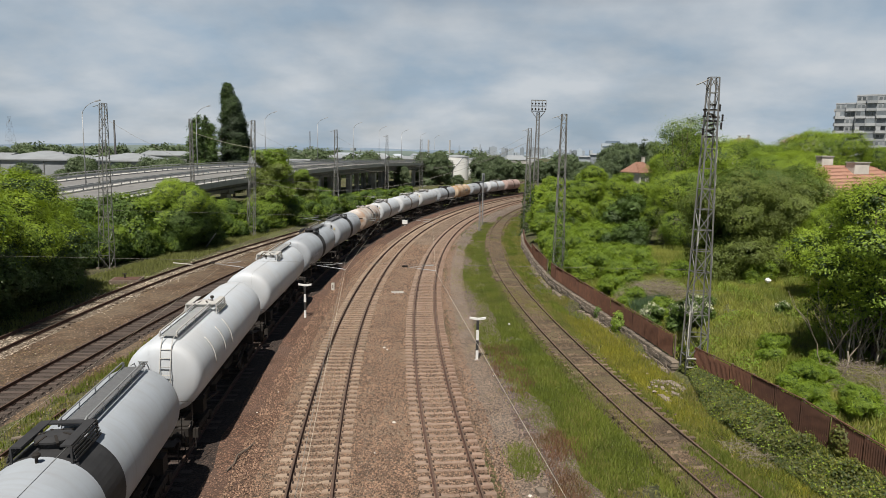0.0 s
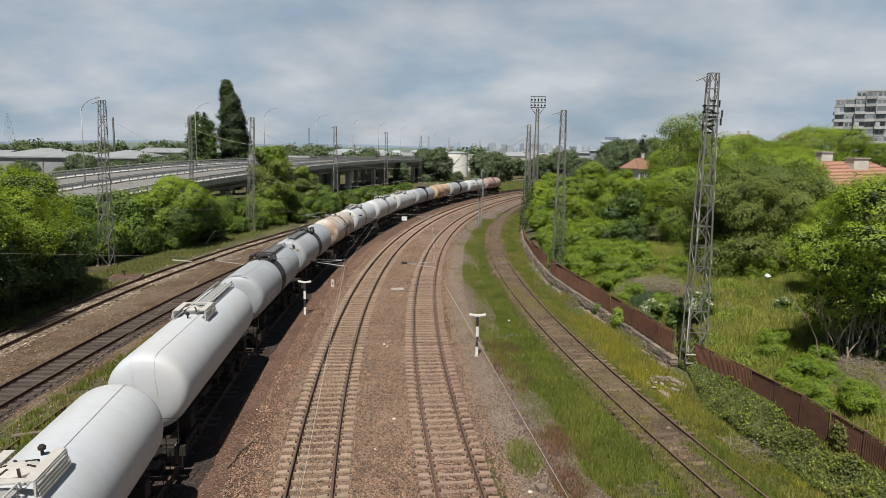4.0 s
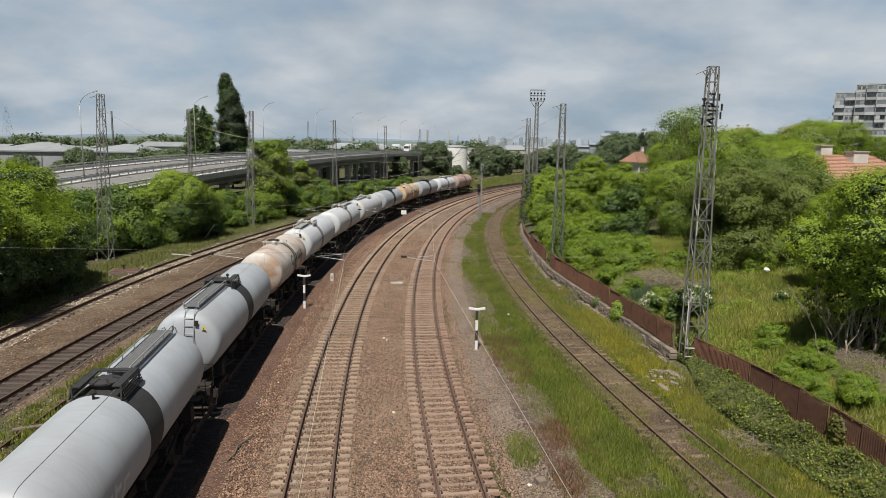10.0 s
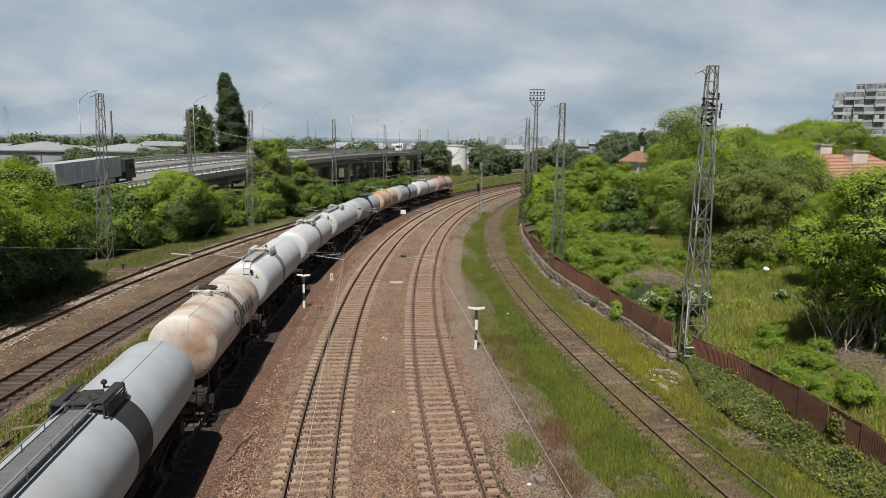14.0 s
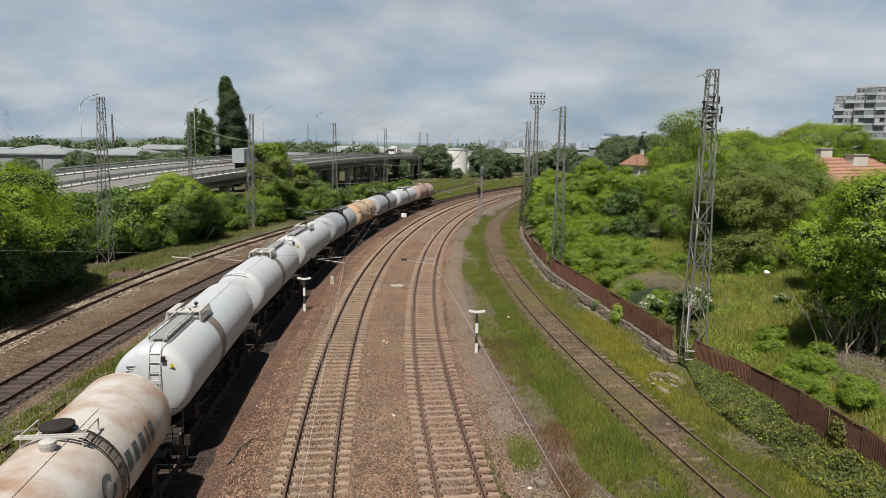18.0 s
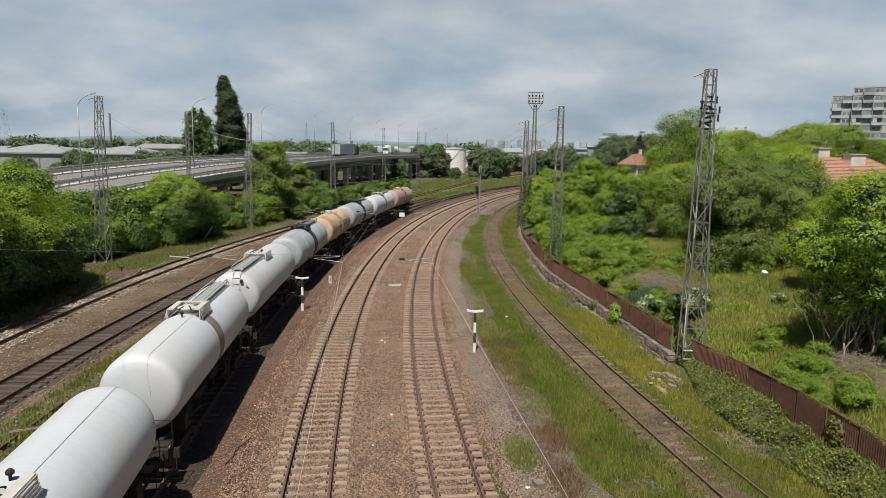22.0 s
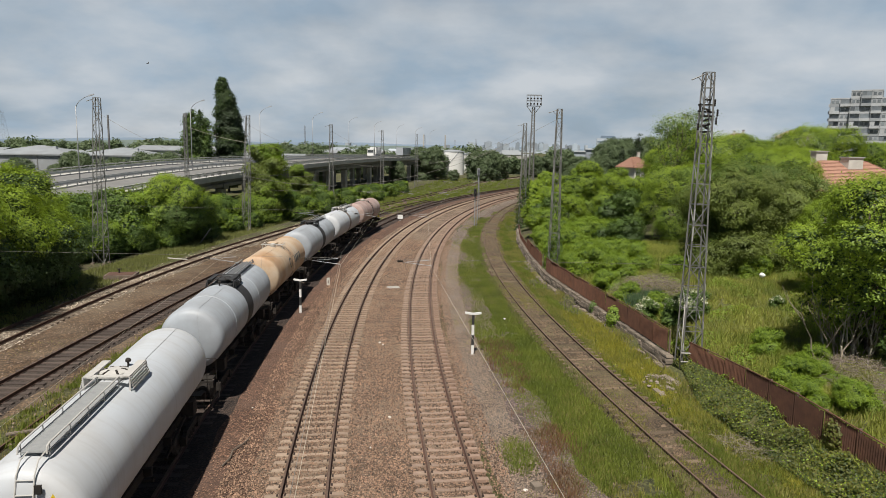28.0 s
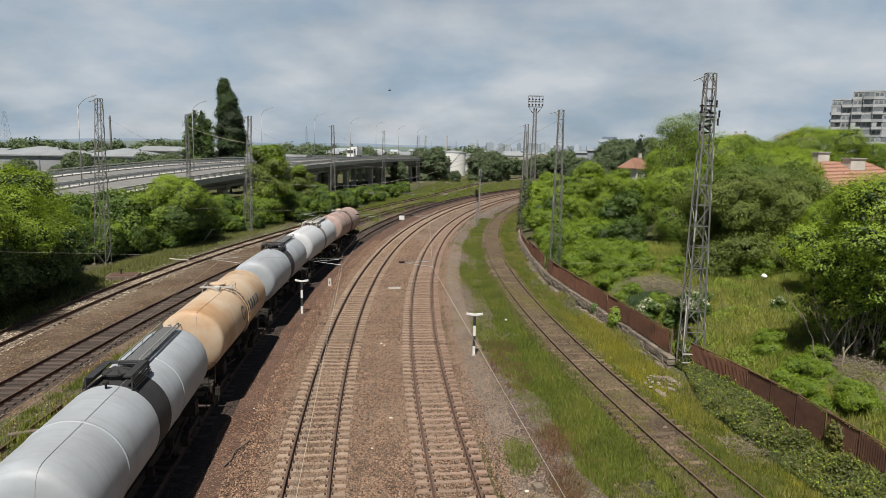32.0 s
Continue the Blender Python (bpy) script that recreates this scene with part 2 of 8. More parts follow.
MAT = {
    "ballast": surf("ballast_stone", (0.262, 0.184, 0.13), (0.176, 0.119, 0.084), 1.2, 0.95, bump=1.0, cells=13.0, cell_dark=0.75,
                    stain=(0.27, 0.208, 0.152), stain_scale=0.25, stain_amount=0.6),
    "ballast_grey": surf("grey_ballast_stone", (0.25, 0.19, 0.145), (0.18, 0.135, 0.103), 1.2, 0.95, bump=1.0, cells=12.0,
                         cell_dark=0.6, stain=(0.22, 0.2, 0.18), stain_scale=0.3),
    "dirt": surf("red_brown_dirt", (0.19, 0.105, 0.068), (0.12, 0.064, 0.042), 0.7, 0.95, bump=0.9, cells=11.0, cell_dark=0.45,
                 stain=(0.10, 0.062, 0.046), stain_scale=0.3, stain_amount=0.7),
    "brown": surf("brown_dirt", (0.165, 0.105, 0.06), (0.095, 0.06, 0.036), 0.8, 0.95, bump=0.8, cells=9.0, cell_dark=0.5,
                  stain=(0.19, 0.15, 0.105), stain_scale=0.22, stain_amount=0.5),
    "dark_bed": surf("oily_dark_trackbed", (0.055, 0.042, 0.035), (0.09, 0.068, 0.055), 1.5, 0.95, bump=0.8, cells=16.0,
                     stain=(0.12, 0.09, 0.07), stain_scale=0.4),
    "pale_bed": surf("pale_old_ballast", (0.36, 0.305, 0.235), (0.22, 0.18, 0.135), 1.8, 0.95, bump=1.0, cells=11.0, cell_dark=0.6,
                     stain=(0.16, 0.12, 0.09), stain_scale=0.5, stain_amount=0.8),
    "old_bed": surf("overgrown_old_trackbed", (0.135, 0.094, 0.057), (0.083, 0.058, 0.037), 1.2, 0.95, bump=0.9, cells=15.0,
                    stain=(0.165, 0.135, 0.07), stain_scale=0.5, stain_amount=0.8),
    "earth": surf("grassy_earth", (0.075, 0.085, 0.027), (0.10, 0.076, 0.045), 0.5, 0.95, bump=1.0, cells=7.0, cell_dark=0.5,
                  stain=(0.09, 0.10, 0.028), stain_scale=0.12, stain_amount=0.9, world=True),
    "rail_top": surf("worn_rail_head", (0.165, 0.112, 0.083), (0.105, 0.07, 0.053), 3.0, 0.55, metal=0.25, bump=0.05),
    "rail": surf("rusty_rail", (0.125, 0.068, 0.048), (0.075, 0.042, 0.032), 3.0, 0.8, metal=0.1, bump=0.1),
    "concrete_sleeper": surf("concrete_sleeper_grey_brown", (0.33, 0.255, 0.19), (0.25, 0.19, 0.142), 7.0, 0.9, bump=0.4, jitter=0.16,
                             stain=(0.27, 0.19, 0.14), stain_scale=1.5, stain_amount=0.6),
    "pinkish_sleeper": surf("concrete_sleeper_red_dust", (0.30, 0.225, 0.174), (0.225, 0.163, 0.124), 5.0, 0.9, bump=0.3, jitter=0.14,
                            stain=(0.24, 0.15, 0.11), stain_scale=1.5, stain_amount=0.6),
    "tarred_sleeper": surf("tarred_wood_sleeper", (0.055, 0.042, 0.036), (0.095, 0.07, 0.058), 6.0, 0.85, bump=0.4, jitter=0.3,
                           stretch=(1, 6, 6)),
    "old_sleeper": surf("weathered_wood_sleeper", (0.16, 0.12, 0.085), (0.10, 0.075, 0.055), 6.0, 0.95, bump=0.5, jitter=0.25),
    "buried_sleeper": surf("rotten_buried_sleeper", (0.165, 0.12, 0.08), (0.12, 0.087, 0.058), 6.0, 0.95, bump=0.5, jitter=0.35),
    # near-black dirt for the strip that paints the train's shadow
    "oily": surf("black_shadow_dirt", (0.040, 0.027, 0.021), (0.060, 0.038, 0.028), 1.0, 0.9, bump=0.8, cells=12.0, cell_dark=0.4),
    "rail_old": surf("brown_rusted_rail", (0.15, 0.098, 0.07), (0.095, 0.062, 0.045), 4.0, 0.85, metal=0.05, bump=0.2),
    "pale_stem": surf("pale_grey_stem_bark", (0.40, 0.36, 0.29), (0.26, 0.23, 0.18), 6.0, 0.85, bump=0.2),
    "clip": surf("rusty_rail_fastening", (0.06, 0.038, 0.03), (0.035, 0.025, 0.02), 9.0, 0.8, metal=0.3),
    "concrete": surf("weathered_concrete", (0.42, 0.41, 0.38), (0.33, 0.32, 0.30), 1.2, 0.9, bump=0.25,
                     stain=(0.2, 0.19, 0.175), stain_scale=0.35, stain_amount=0.7),
    "parapet": surf("pale_parapet_concrete", (0.50, 0.495, 0.465), (0.42, 0.415, 0.39), 1.0, 0.9, bump=0.2,
                    stain=(0.33, 0.32, 0.3), stain_scale=0.5, stain_amount=0.5),
    "dark_concrete": surf("dark_grey_concrete", (0.27, 0.265, 0.25), (0.20, 0.195, 0.185), 0.8, 0.95, bump=0.2,
                          stain=(0.13, 0.127, 0.12), stain_scale=0.3, stain_amount=0.7),
    "road": surf("worn_grey_road", (0.195, 0.194, 0.188), (0.155, 0.154, 0.15), 0.5, 0.9, bump=0.2, stain=(0.14, 0.138, 0.135), stain_scale=0.2, stain_amount=0.6),
    "asphalt": surf("asphalt", (0.075, 0.075, 0.075), (0.055, 0.055, 0.055), 0.7, 0.9, bump=0.2),
    "steel": surf("galvanised_lattice_steel", (0.26, 0.26, 0.248), (0.185, 0.186, 0.178), 4.0, 0.6, metal=0.3, bump=0.1,
                  stain=(0.15, 0.13, 0.115), stain_scale=1.2, stain_amount=0.5),
    "rusty_steel": surf("rust_streaked_steel", (0.20, 0.16, 0.13), (0.13, 0.095, 0.07), 3.0, 0.75, metal=0.2, bump=0.15),
    "lamp_steel": surf("lamp_pole_grey", (0.35, 0.36, 0.37), (0.28, 0.29, 0.30), 2.0, 0.55, metal=0.4),
    "pale_rail": surf("dull_galvanised_guard_rail", (0.44, 0.45, 0.45), (0.36, 0.37, 0.37), 1.5, 0.6, metal=0.2),
    "wire": surf("dull_copper_wire", (0.22, 0.21, 0.19), (0.17, 0.16, 0.14), 2.0, 0.6, metal=0.4),
    "pale_wire": surf("bright_worn_wire", (0.52, 0.48, 0.38), (0.44, 0.40, 0.32), 2.0, 0.5, metal=0.3),
    "fence": surf("rusted_fence_sheet", (0.165, 0.078, 0.047), (0.105, 0.05, 0.033), 2.5, 0.85, metal=0.1, bump=0.25, jitter=0.2,
                  stain=(0.09, 0.045, 0.033), stain_scale=1.2, stain_amount=0.5),
    "stone_wall": surf("old_retaining_wall", (0.235, 0.19, 0.15), (0.14, 0.113, 0.088), 4.5, 0.95, bump=1.0, fine=18.0,
                       stain=(0.10, 0.088, 0.072), stain_scale=1.1, stain_amount=0.85, jitter=0.2),
    "white": surf("white_paint", (0.78, 0.78, 0.76), (0.70, 0.70, 0.68), 3.0, 0.5, bump=0.05),
    "black": surf("black_paint", (0.025, 0.025, 0.026), (0.04, 0.04, 0.04), 3.0, 0.6, bump=0.05),
    "under": surf("grimy_running_gear", (0.016, 0.0135, 0.012), (0.032, 0.026, 0.021), 4.0, 0.85, metal=0.2, bump=0.3),
    "wheel": surf("worn_wheel_steel", (0.12, 0.10, 0.085), (0.07, 0.058, 0.05), 4.0, 0.6, metal=0.5),
    "grate": surf("dull_walkway_grating", (0.34, 0.35, 0.35), (0.27, 0.28, 0.28), 8.0, 0.7, metal=0.3, bump=0.4, fine=90.0),
    "grate_dark": surf("dark_walkway_grating", (0.15, 0.155, 0.16), (0.105, 0.11, 0.115), 8.0, 0.75, metal=0.2, bump=0.4, fine=90.0),
    "yellow": surf("warning_yellow", (0.75, 0.55, 0.03), (0.68, 0.48, 0.03), 3.0, 0.5),
    "bark": surf("grey_brown_bark", (0.16, 0.125, 0.095), (0.09, 0.07, 0.055), 5.0, 0.95, bump=0.6, stretch=(4, 4, 1)),
    "roof_tile": surf("faded_red_roof_tile", (0.36, 0.205, 0.145), (0.26, 0.14, 0.10), 3.0, 0.9, bump=0.3, jitter=0.15,
                      stain=(0.25, 0.13, 0.09), stain_scale=0.8),
    "plaster": surf("dirty_white_plaster", (0.62, 0.60, 0.55), (0.52, 0.50, 0.46), 1.5, 0.9, bump=0.15,
                    stain=(0.38, 0.36, 0.32), stain_scale=0.5, stain_amount=0.5),
    "grey_panel": surf("grey_panel_concrete", (0.33, 0.355, 0.38), (0.285, 0.305, 0.325), 0.4, 0.9, bump=0.1,
                       stain=(0.24, 0.25, 0.25), stain_scale=0.15, stain_amount=0.6),
    "light_panel": surf("light_panel_concrete", (0.47, 0.49, 0.515), (0.40, 0.42, 0.44), 0.4, 0.9, bump=0.1,
                        stain=(0.36, 0.37, 0.37), stain_scale=0.2, stain_amount=0.6),
    "glass": surf("dark_window_glass", (0.035, 0.04, 0.045), (0.06, 0.065, 0.07), 0.8, 0.12, bump=0.0, jitter=0.5),
    "metal_roof": surf("pale_sheet_metal_roof", (0.30, 0.325, 0.34), (0.24, 0.26, 0.28), 0.3, 0.6, metal=0.1, bump=0.05,
                       stain=(0.22, 0.22, 0.22), stain_scale=0.08, stain_amount=0.6),
    "shed_wall": surf("grey_shed_wall", (0.34, 0.365, 0.385), (0.28, 0.30, 0.32), 0.4, 0.85, bump=0.05,
                      stain=(0.25, 0.25, 0.25), stain_scale=0.1),
    # far surfaces: the air's haze is mixed into these base colours
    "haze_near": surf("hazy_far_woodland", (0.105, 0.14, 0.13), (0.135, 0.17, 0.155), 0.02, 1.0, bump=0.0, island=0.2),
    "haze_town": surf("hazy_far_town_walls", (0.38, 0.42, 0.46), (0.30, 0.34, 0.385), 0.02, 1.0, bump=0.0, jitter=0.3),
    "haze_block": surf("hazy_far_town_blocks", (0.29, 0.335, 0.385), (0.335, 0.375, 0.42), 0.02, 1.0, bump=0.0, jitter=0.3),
    "haze_hill": surf("hazy_blue_hills", (0.15, 0.20, 0.26), (0.17, 0.22, 0.28), 0.001, 1.0, bump=0.0),
}
def leaf_mat(name, a, b, t=0.27, isl=0.12):
    return surf(name, a, b, 0.5, 0.6, bump=0.0, island=isl, leaf=t)


MAT.update({
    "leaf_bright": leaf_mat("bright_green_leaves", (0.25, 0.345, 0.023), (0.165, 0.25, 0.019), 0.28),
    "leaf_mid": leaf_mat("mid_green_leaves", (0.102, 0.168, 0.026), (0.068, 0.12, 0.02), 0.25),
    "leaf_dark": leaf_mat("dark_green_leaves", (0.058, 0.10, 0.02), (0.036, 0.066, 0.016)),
    "leaf_ivy": leaf_mat("yellow_green_ivy_leaves", (0.132, 0.138, 0.017), (0.08, 0.088, 0.014), 0.25),
    "leaf_olive": leaf_mat("olive_green_leaves", (0.165, 0.212, 0.036), (0.112, 0.15, 0.028)),
    "leaf_fresh": leaf_mat("fresh_green_leaves", (0.195, 0.285, 0.022), (0.125, 0.20, 0.018), 0.27),
    "leaf_poplar": leaf_mat("poplar_dark_leaves", (0.04, 0.066, 0.024), (0.026, 0.046, 0.018)),
    # far leaves are paled and dulled to paint distance haze
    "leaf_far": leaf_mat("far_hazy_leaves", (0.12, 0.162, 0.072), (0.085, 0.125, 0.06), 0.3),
    "grass": leaf_mat("meadow_grass_blades", (0.222, 0.262, 0.043), (0.128, 0.168, 0.029), 0.35),
    "grass_dry": leaf_mat("yellowing_grass_blades", (0.305, 0.287, 0.085), (0.23, 0.22, 0.065), 0.35),
    "weed_pale": leaf_mat("pale_thin_grass", (0.24, 0.255, 0.08), (0.16, 0.18, 0.055), 0.35),
    "weed_yellow": leaf_mat("flowering_yellow_weed", (0.36, 0.33, 0.045), (0.24, 0.25, 0.04), 0.35),
    # darker ivy green that paints the shade between the leaves
    "ivy_shade": leaf_mat("shaded_ivy_leaves", (0.066, 0.092, 0.016), (0.042, 0.062, 0.013), 0.2),
    "red_weed": leaf_mat("reddish_weed_stalks", (0.24, 0.125, 0.07), (0.17, 0.11, 0.06), 0.3),
    "meadow": leaf_mat("sunlit_meadow_blades", (0.345, 0.358, 0.078), (0.225, 0.255, 0.052), 0.4),
    "reed": leaf_mat("blue_green_reed_blades", (0.10, 0.16, 0.075), (0.075, 0.125, 0.06), 0.25),
    "blossom": leaf_mat("white_elder_blossom", (0.62, 0.62, 0.46), (0.5, 0.52, 0.36), 0.2),
    "twig": surf("dry_grey_twigs", (0.26, 0.22, 0.17), (0.18, 0.145, 0.11), 4.0, 0.95, island=0.3),
})


# ---- mesh tools ----
class Shape:
    """Collects vertices and faces for one mesh."""

    def __init__(self):
        self.v, self.f = [], []

    def add(self, verts, faces):
        k = len(self.v)
        self.v.extend(verts)
        self.f.extend([tuple(i + k for i in q) for q in faces])
        return self

    def box(self, c, s, turn=None, taper=1.0):
        hx, hy, hz = s[0] / 2, s[1] / 2, s[2] / 2
        pts = [Vector((x * (taper if z > 0 else 1), y * (taper if z > 0 else 1), z))
               for z in (-hz, hz) for x, y in ((-hx, -hy), (hx, -hy), (hx, hy), (-hx, hy))]
        if turn is not None:
            pts = [turn @ p for p in pts]
        c = Vector(c)
        return self.add([tuple(p + c) for p in pts],
                        [(3, 2, 1, 0), (4, 5, 6, 7), (0, 1, 5, 4), (1, 2, 6, 5), (2, 3, 7, 6), (3, 0, 4, 7)])

    def rod(self, p, q, r, sides=6, r2=None):
        p, q = Vector(p), Vector(q)
        d = (q - p).normalized()
        u = d.orthogonal().normalized()
        w = d.cross(u)
        r2 = r if r2 is None else r2
        vs = []
        for c, rr in ((p, r), (q, r2)):
            for i in range(sides):
                a = math.tau * i / sides
                vs.append(tuple(c + (u * math.cos(a) + w * math.sin(a)) * rr))
        fs = [(i, (i + 1) % sides, (i + 1) % sides + sides, i + sides) for i in range(sides)]
        return self.add(vs, fs + [tuple(range(sides - 1, -1, -1)), tuple(range(sides, 2 * sides))])

    def bar(self, p, q, w, h):
        """A square bar between two points."""
        p, q = Vector(p), Vector(q)
        d = q - p
        turn = d.to_track_quat("Y", "Z").to_matrix()
        return self.box((p + q) / 2, (w, d.length, h), turn)

    def pipe(self, pts, r, sides=5):
        """One bent tube through the points."""
        pts = [Vector(p) for p in pts]
        vs, fs = [], []
        n = len(pts)
        u = None
        for k, p in enumerate(pts):
            d = (pts[min(k + 1, n - 1)] - pts[max(k - 1, 0)]).normalized()
            u = d.orthogonal().normalized() if u is None else (u - d * u.dot(d)).normalized()
            w = d.cross(u)
            for i in range(sides):
                a = math.tau * i / sides
                vs.append(tuple(p + (u * math.cos(a) + w * math.sin(a)) * r))
        for k in range(n - 1):
            for i in range(sides):
                j = (i + 1) % sides
                fs.append((k * sides + i, k * sides + j, (k + 1) * sides + j, (k + 1) * sides + i))
        fs += [tuple(range(sides - 1, -1, -1)), tuple(range((n - 1) * sides, n * sides))]
        return self.add(vs, fs)

    def lathe(self, profile, axis="z", centre=(0, 0, 0), sides=24, arc=math.tau, start=0.0):
        """Turns (radius, height) pairs round an axis."""
        vs, fs = [], []
        closed = abs(arc - math.tau) < 1e-6
        m = sides if closed else sides + 1
        for r, h in profile:
            for i in range(m):
                a = start + arc * i / sides
                x, y = r * math.cos(a), r * math.sin(a)
                p = (x, y, h) if axis == "z" else ((x, h, y) if axis == "y" else (h, x, y))
                vs.append((p[0] + centre[0], p[1] + centre[1], p[2] + centre[2]))
        flip = axis == "y"
        for k in range(len(profile) - 1):
            for i in range(m if closed else m - 1):
                j = (i + 1) % m
                q = (k * m + i, k * m + j, (k + 1) * m + j, (k + 1) * m + i)
                fs.append(q[::-1] if flip else q)
        return self.add(vs, fs)

    def sweep(self, line, section, closed=True, tilt=None):
        """A section (across, up) carried along a line of (x, y, z, heading vector); tilt(y) is the cross slope."""
        vs, fs = [], []
        m = len(section)
        for (x, y, z, tx, ty) in line:
            k = tilt(y) if tilt else 0.0
            for a, u in section:
                vs.append((x + ty * a, y - tx * a, z + u + k * a))
        for k in range(len(line) - 1):
            for i in range(m if closed else m - 1):
                j = (i + 1) % m
                fs.append((k * m + i, k * m + j, (k + 1) * m + j, (k + 1) * m + i))
        return self.add(vs, fs)

    def mesh(self, name, material=None, smooth=False):
        me = bpy.data.meshes.new(name)
        me.from_pydata(self.v, [], self.f)
        if material is not None:
            me.materials.append(material)
        if smooth:
            me.shade_smooth()
        return me


def thing(name, label, category, group="", kind="", m=None):
    ob = new(name)
    ob.empty_display_size = 0.3
    if m is not None:
        ob.matrix_basis = m
    return tagged(ob, label, category, group, kind)


def part(name, shape, material, parent, label="", smooth=False, m=None, kind=""):
    me = shape.mesh(name, material, smooth) if isinstance(shape, Shape) else shape
    ob = new(name, me)
    ob.parent = parent
    if m is not None:
        ob.matrix_basis = m
    if label or kind:
        tagged(ob, label, kind=kind)
    return ob


def solo(name, shape, material, label, category, group="", kind="", smooth=False):
    me = shape.mesh(name, material, smooth) if isinstance(shape, Shape) else shape
    return tagged(new(name, me), label, category, group, kind)


# ---- plan: the lines of the tracks ----
CENTRE = Vector((316.74, 59.16))


def arc_line(cx, cy, r, y0, y1, step=1.0, tail=0.0, head=0.0):
    """Points (x, y, heading) on an arc that bends right, straight before y0 (by head metres) and after y1 (by tail)."""
    a0, a1 = math.asin((y0 - cy) / r), math.asin((y1 - cy) / r)
    pts = []
    n = max(2, int((a1 - a0) * r / step))
    t0, t1 = (math.sin(a0), math.cos(a0)), (math.sin(a1), math.cos(a1))
    p0, p1 = (cx - r * math.cos(a0), y0), (cx - r * math.cos(a1), y1)
    k = int(head / step)
    for i in range(k, 0, -1):
        pts.append((p0[0] - t0[0] * step * i, p0[1] - t0[1] * step * i, *t0))
    for i in range(n + 1):
        a = a0 + (a1 - a0) * i / n
        pts.append((cx - r * math.cos(a), cy + r * math.sin(a), math.sin(a), math.cos(a)))
    for i in range(1, int(tail / step) + 1):
        pts.append((p1[0] + t1[0] * step * i, p1[1] + t1[1] * step * i, *t1))
    return pts


def curve_line(ctrl, step=1.0):
    """A smooth line through a few plan points."""
    out = []
    c = [ctrl[0]] + list(ctrl) + [ctrl[-1]]
    for i in range(1, len(c) - 2):
        p0, p1, p2, p3 = (Vector(q[:2]) for q in c[i - 1:i + 3])
        n = max(1, int((p2 - p1).length / step))
        for k in range(n):
            t = k / n
            out.append(0.5 * ((2 * p1) + (p2 - p0) * t + (2 * p0 - 5 * p1 + 4 * p2 - p3) * t * t + (3 * p1 - p0 - 3 * p2 + p3) * t ** 3))
    out.append(Vector(ctrl[-1][:2]))
    res = []
    for i, p in enumerate(out):
        d = (out[min(i + 1, len(out) - 1)] - out[max(i - 1, 0)]).normalized()
        res.append((p.x, p.y, d.x, d.y))
    return res


STRAIGHT_FROM, BEND_END = 6.0, 232.0
R_TRAIN, R_MAIN_A, R_MAIN_B = 328.95, 323.4, 318.4
LINE_TRAIN = arc_line(*CENTRE, R_TRAIN, STRAIGHT_FROM, BEND_END, 1.0, 90, 130)
LINE_A = arc_line(*CENTRE, R_MAIN_A, STRAIGHT_FROM, BEND_END, 1.0, 90, 60)
LINE_B = arc_line(*CENTRE, R_MAIN_B, STRAIGHT_FROM, BEND_END, 1.0, 90, 60)
LINE_SIDING = arc_line(280.93, 69.58, 275.2, 8.0, 160.0, 1.0, 30, 60)
LINE_DARK = arc_line(380.1, 33.7, 400.1, -30.0, 150.0, 1.0, 0, 30)
LINE_PALE = curve_line([(-20.5, -35), (-23.2, -5), (-24.7, 15), (-25.4, 30), (-25.75, 45), (-25.4, 58), (-24.1, 72), (-22.1, 86),
                        (-19.0, 104), (-14.7, 125), (-9.5, 146), (-3.9, 166), (3.5, 200), (15.3, 248), (26.5, 280), (44, 320)])


def side_line(line, off, z=0.0, gap=1):
    """The line moved off metres to its right, as rows for Shape.sweep."""
    return [(x + ty * off, y - tx * off, z, tx, ty) for x, y, tx, ty in line[::gap]]


def at_arc(s, r=R_TRAIN):
    """Place and heading (degrees) on the train's track, s metres past the arc's abeam point."""
    s0 = r * math.asin((STRAIGHT_FROM - CENTRE.y) / r)
    s1 = r * math.asin((BEND_END - CENTRE.y) / r)
    q = min(max(s, s0), s1)
    a = q / r
    x, y = CENTRE.x - r * math.cos(a), CENTRE.y + r * math.sin(a)
    return x + math.sin(a) * (s - q), y + math.cos(a) * (s - q), -math.degrees(a)


def wall_x(y):
    """The foot of the retaining wall on the right, by distance."""
    pts = [(-60, 21.0), (10, 15.2), (23, 13.9), (29, 13.3), (34.8, 12.5), (41.1, 11.75), (54.4, 10.0), (60, 9.35), (71, 9.2), (84.3, 9.6),
           (98.6, 10.9), (122.7, 14.6), (150, 21.0), (200, 38.0), (260, 66.0), (400, 150.0)]
    for (a, xa), (b, xb) in zip(pts, pts[1:]):
        if y <= b:
            t = max(0.0, (y - a) / (b - a))
            return xa + (xb - xa) * t
    return pts[-1][1]


def ground_z(x, y):
    """Height of the open ground, rail tops being at 0."""
    u = x - wall_x(y) - 0.5
    low = -0.42 + 0.05 * math.sin(x * 0.7 + y * 0.31)
    if u > 0:
        rise = 0.35 + 0.5 * min(1.0, u / 3.0) + min(u, 150.0) * 0.07
        return rise + 0.25 * noise.noise((x * 0.13, y * 0.13, 0.0)) * min(1.0, u / 3.0)
    if x < -29 and y < 400:
        low += -0.3 * min(1.0, (-29 - x) / 8.0)
    return low


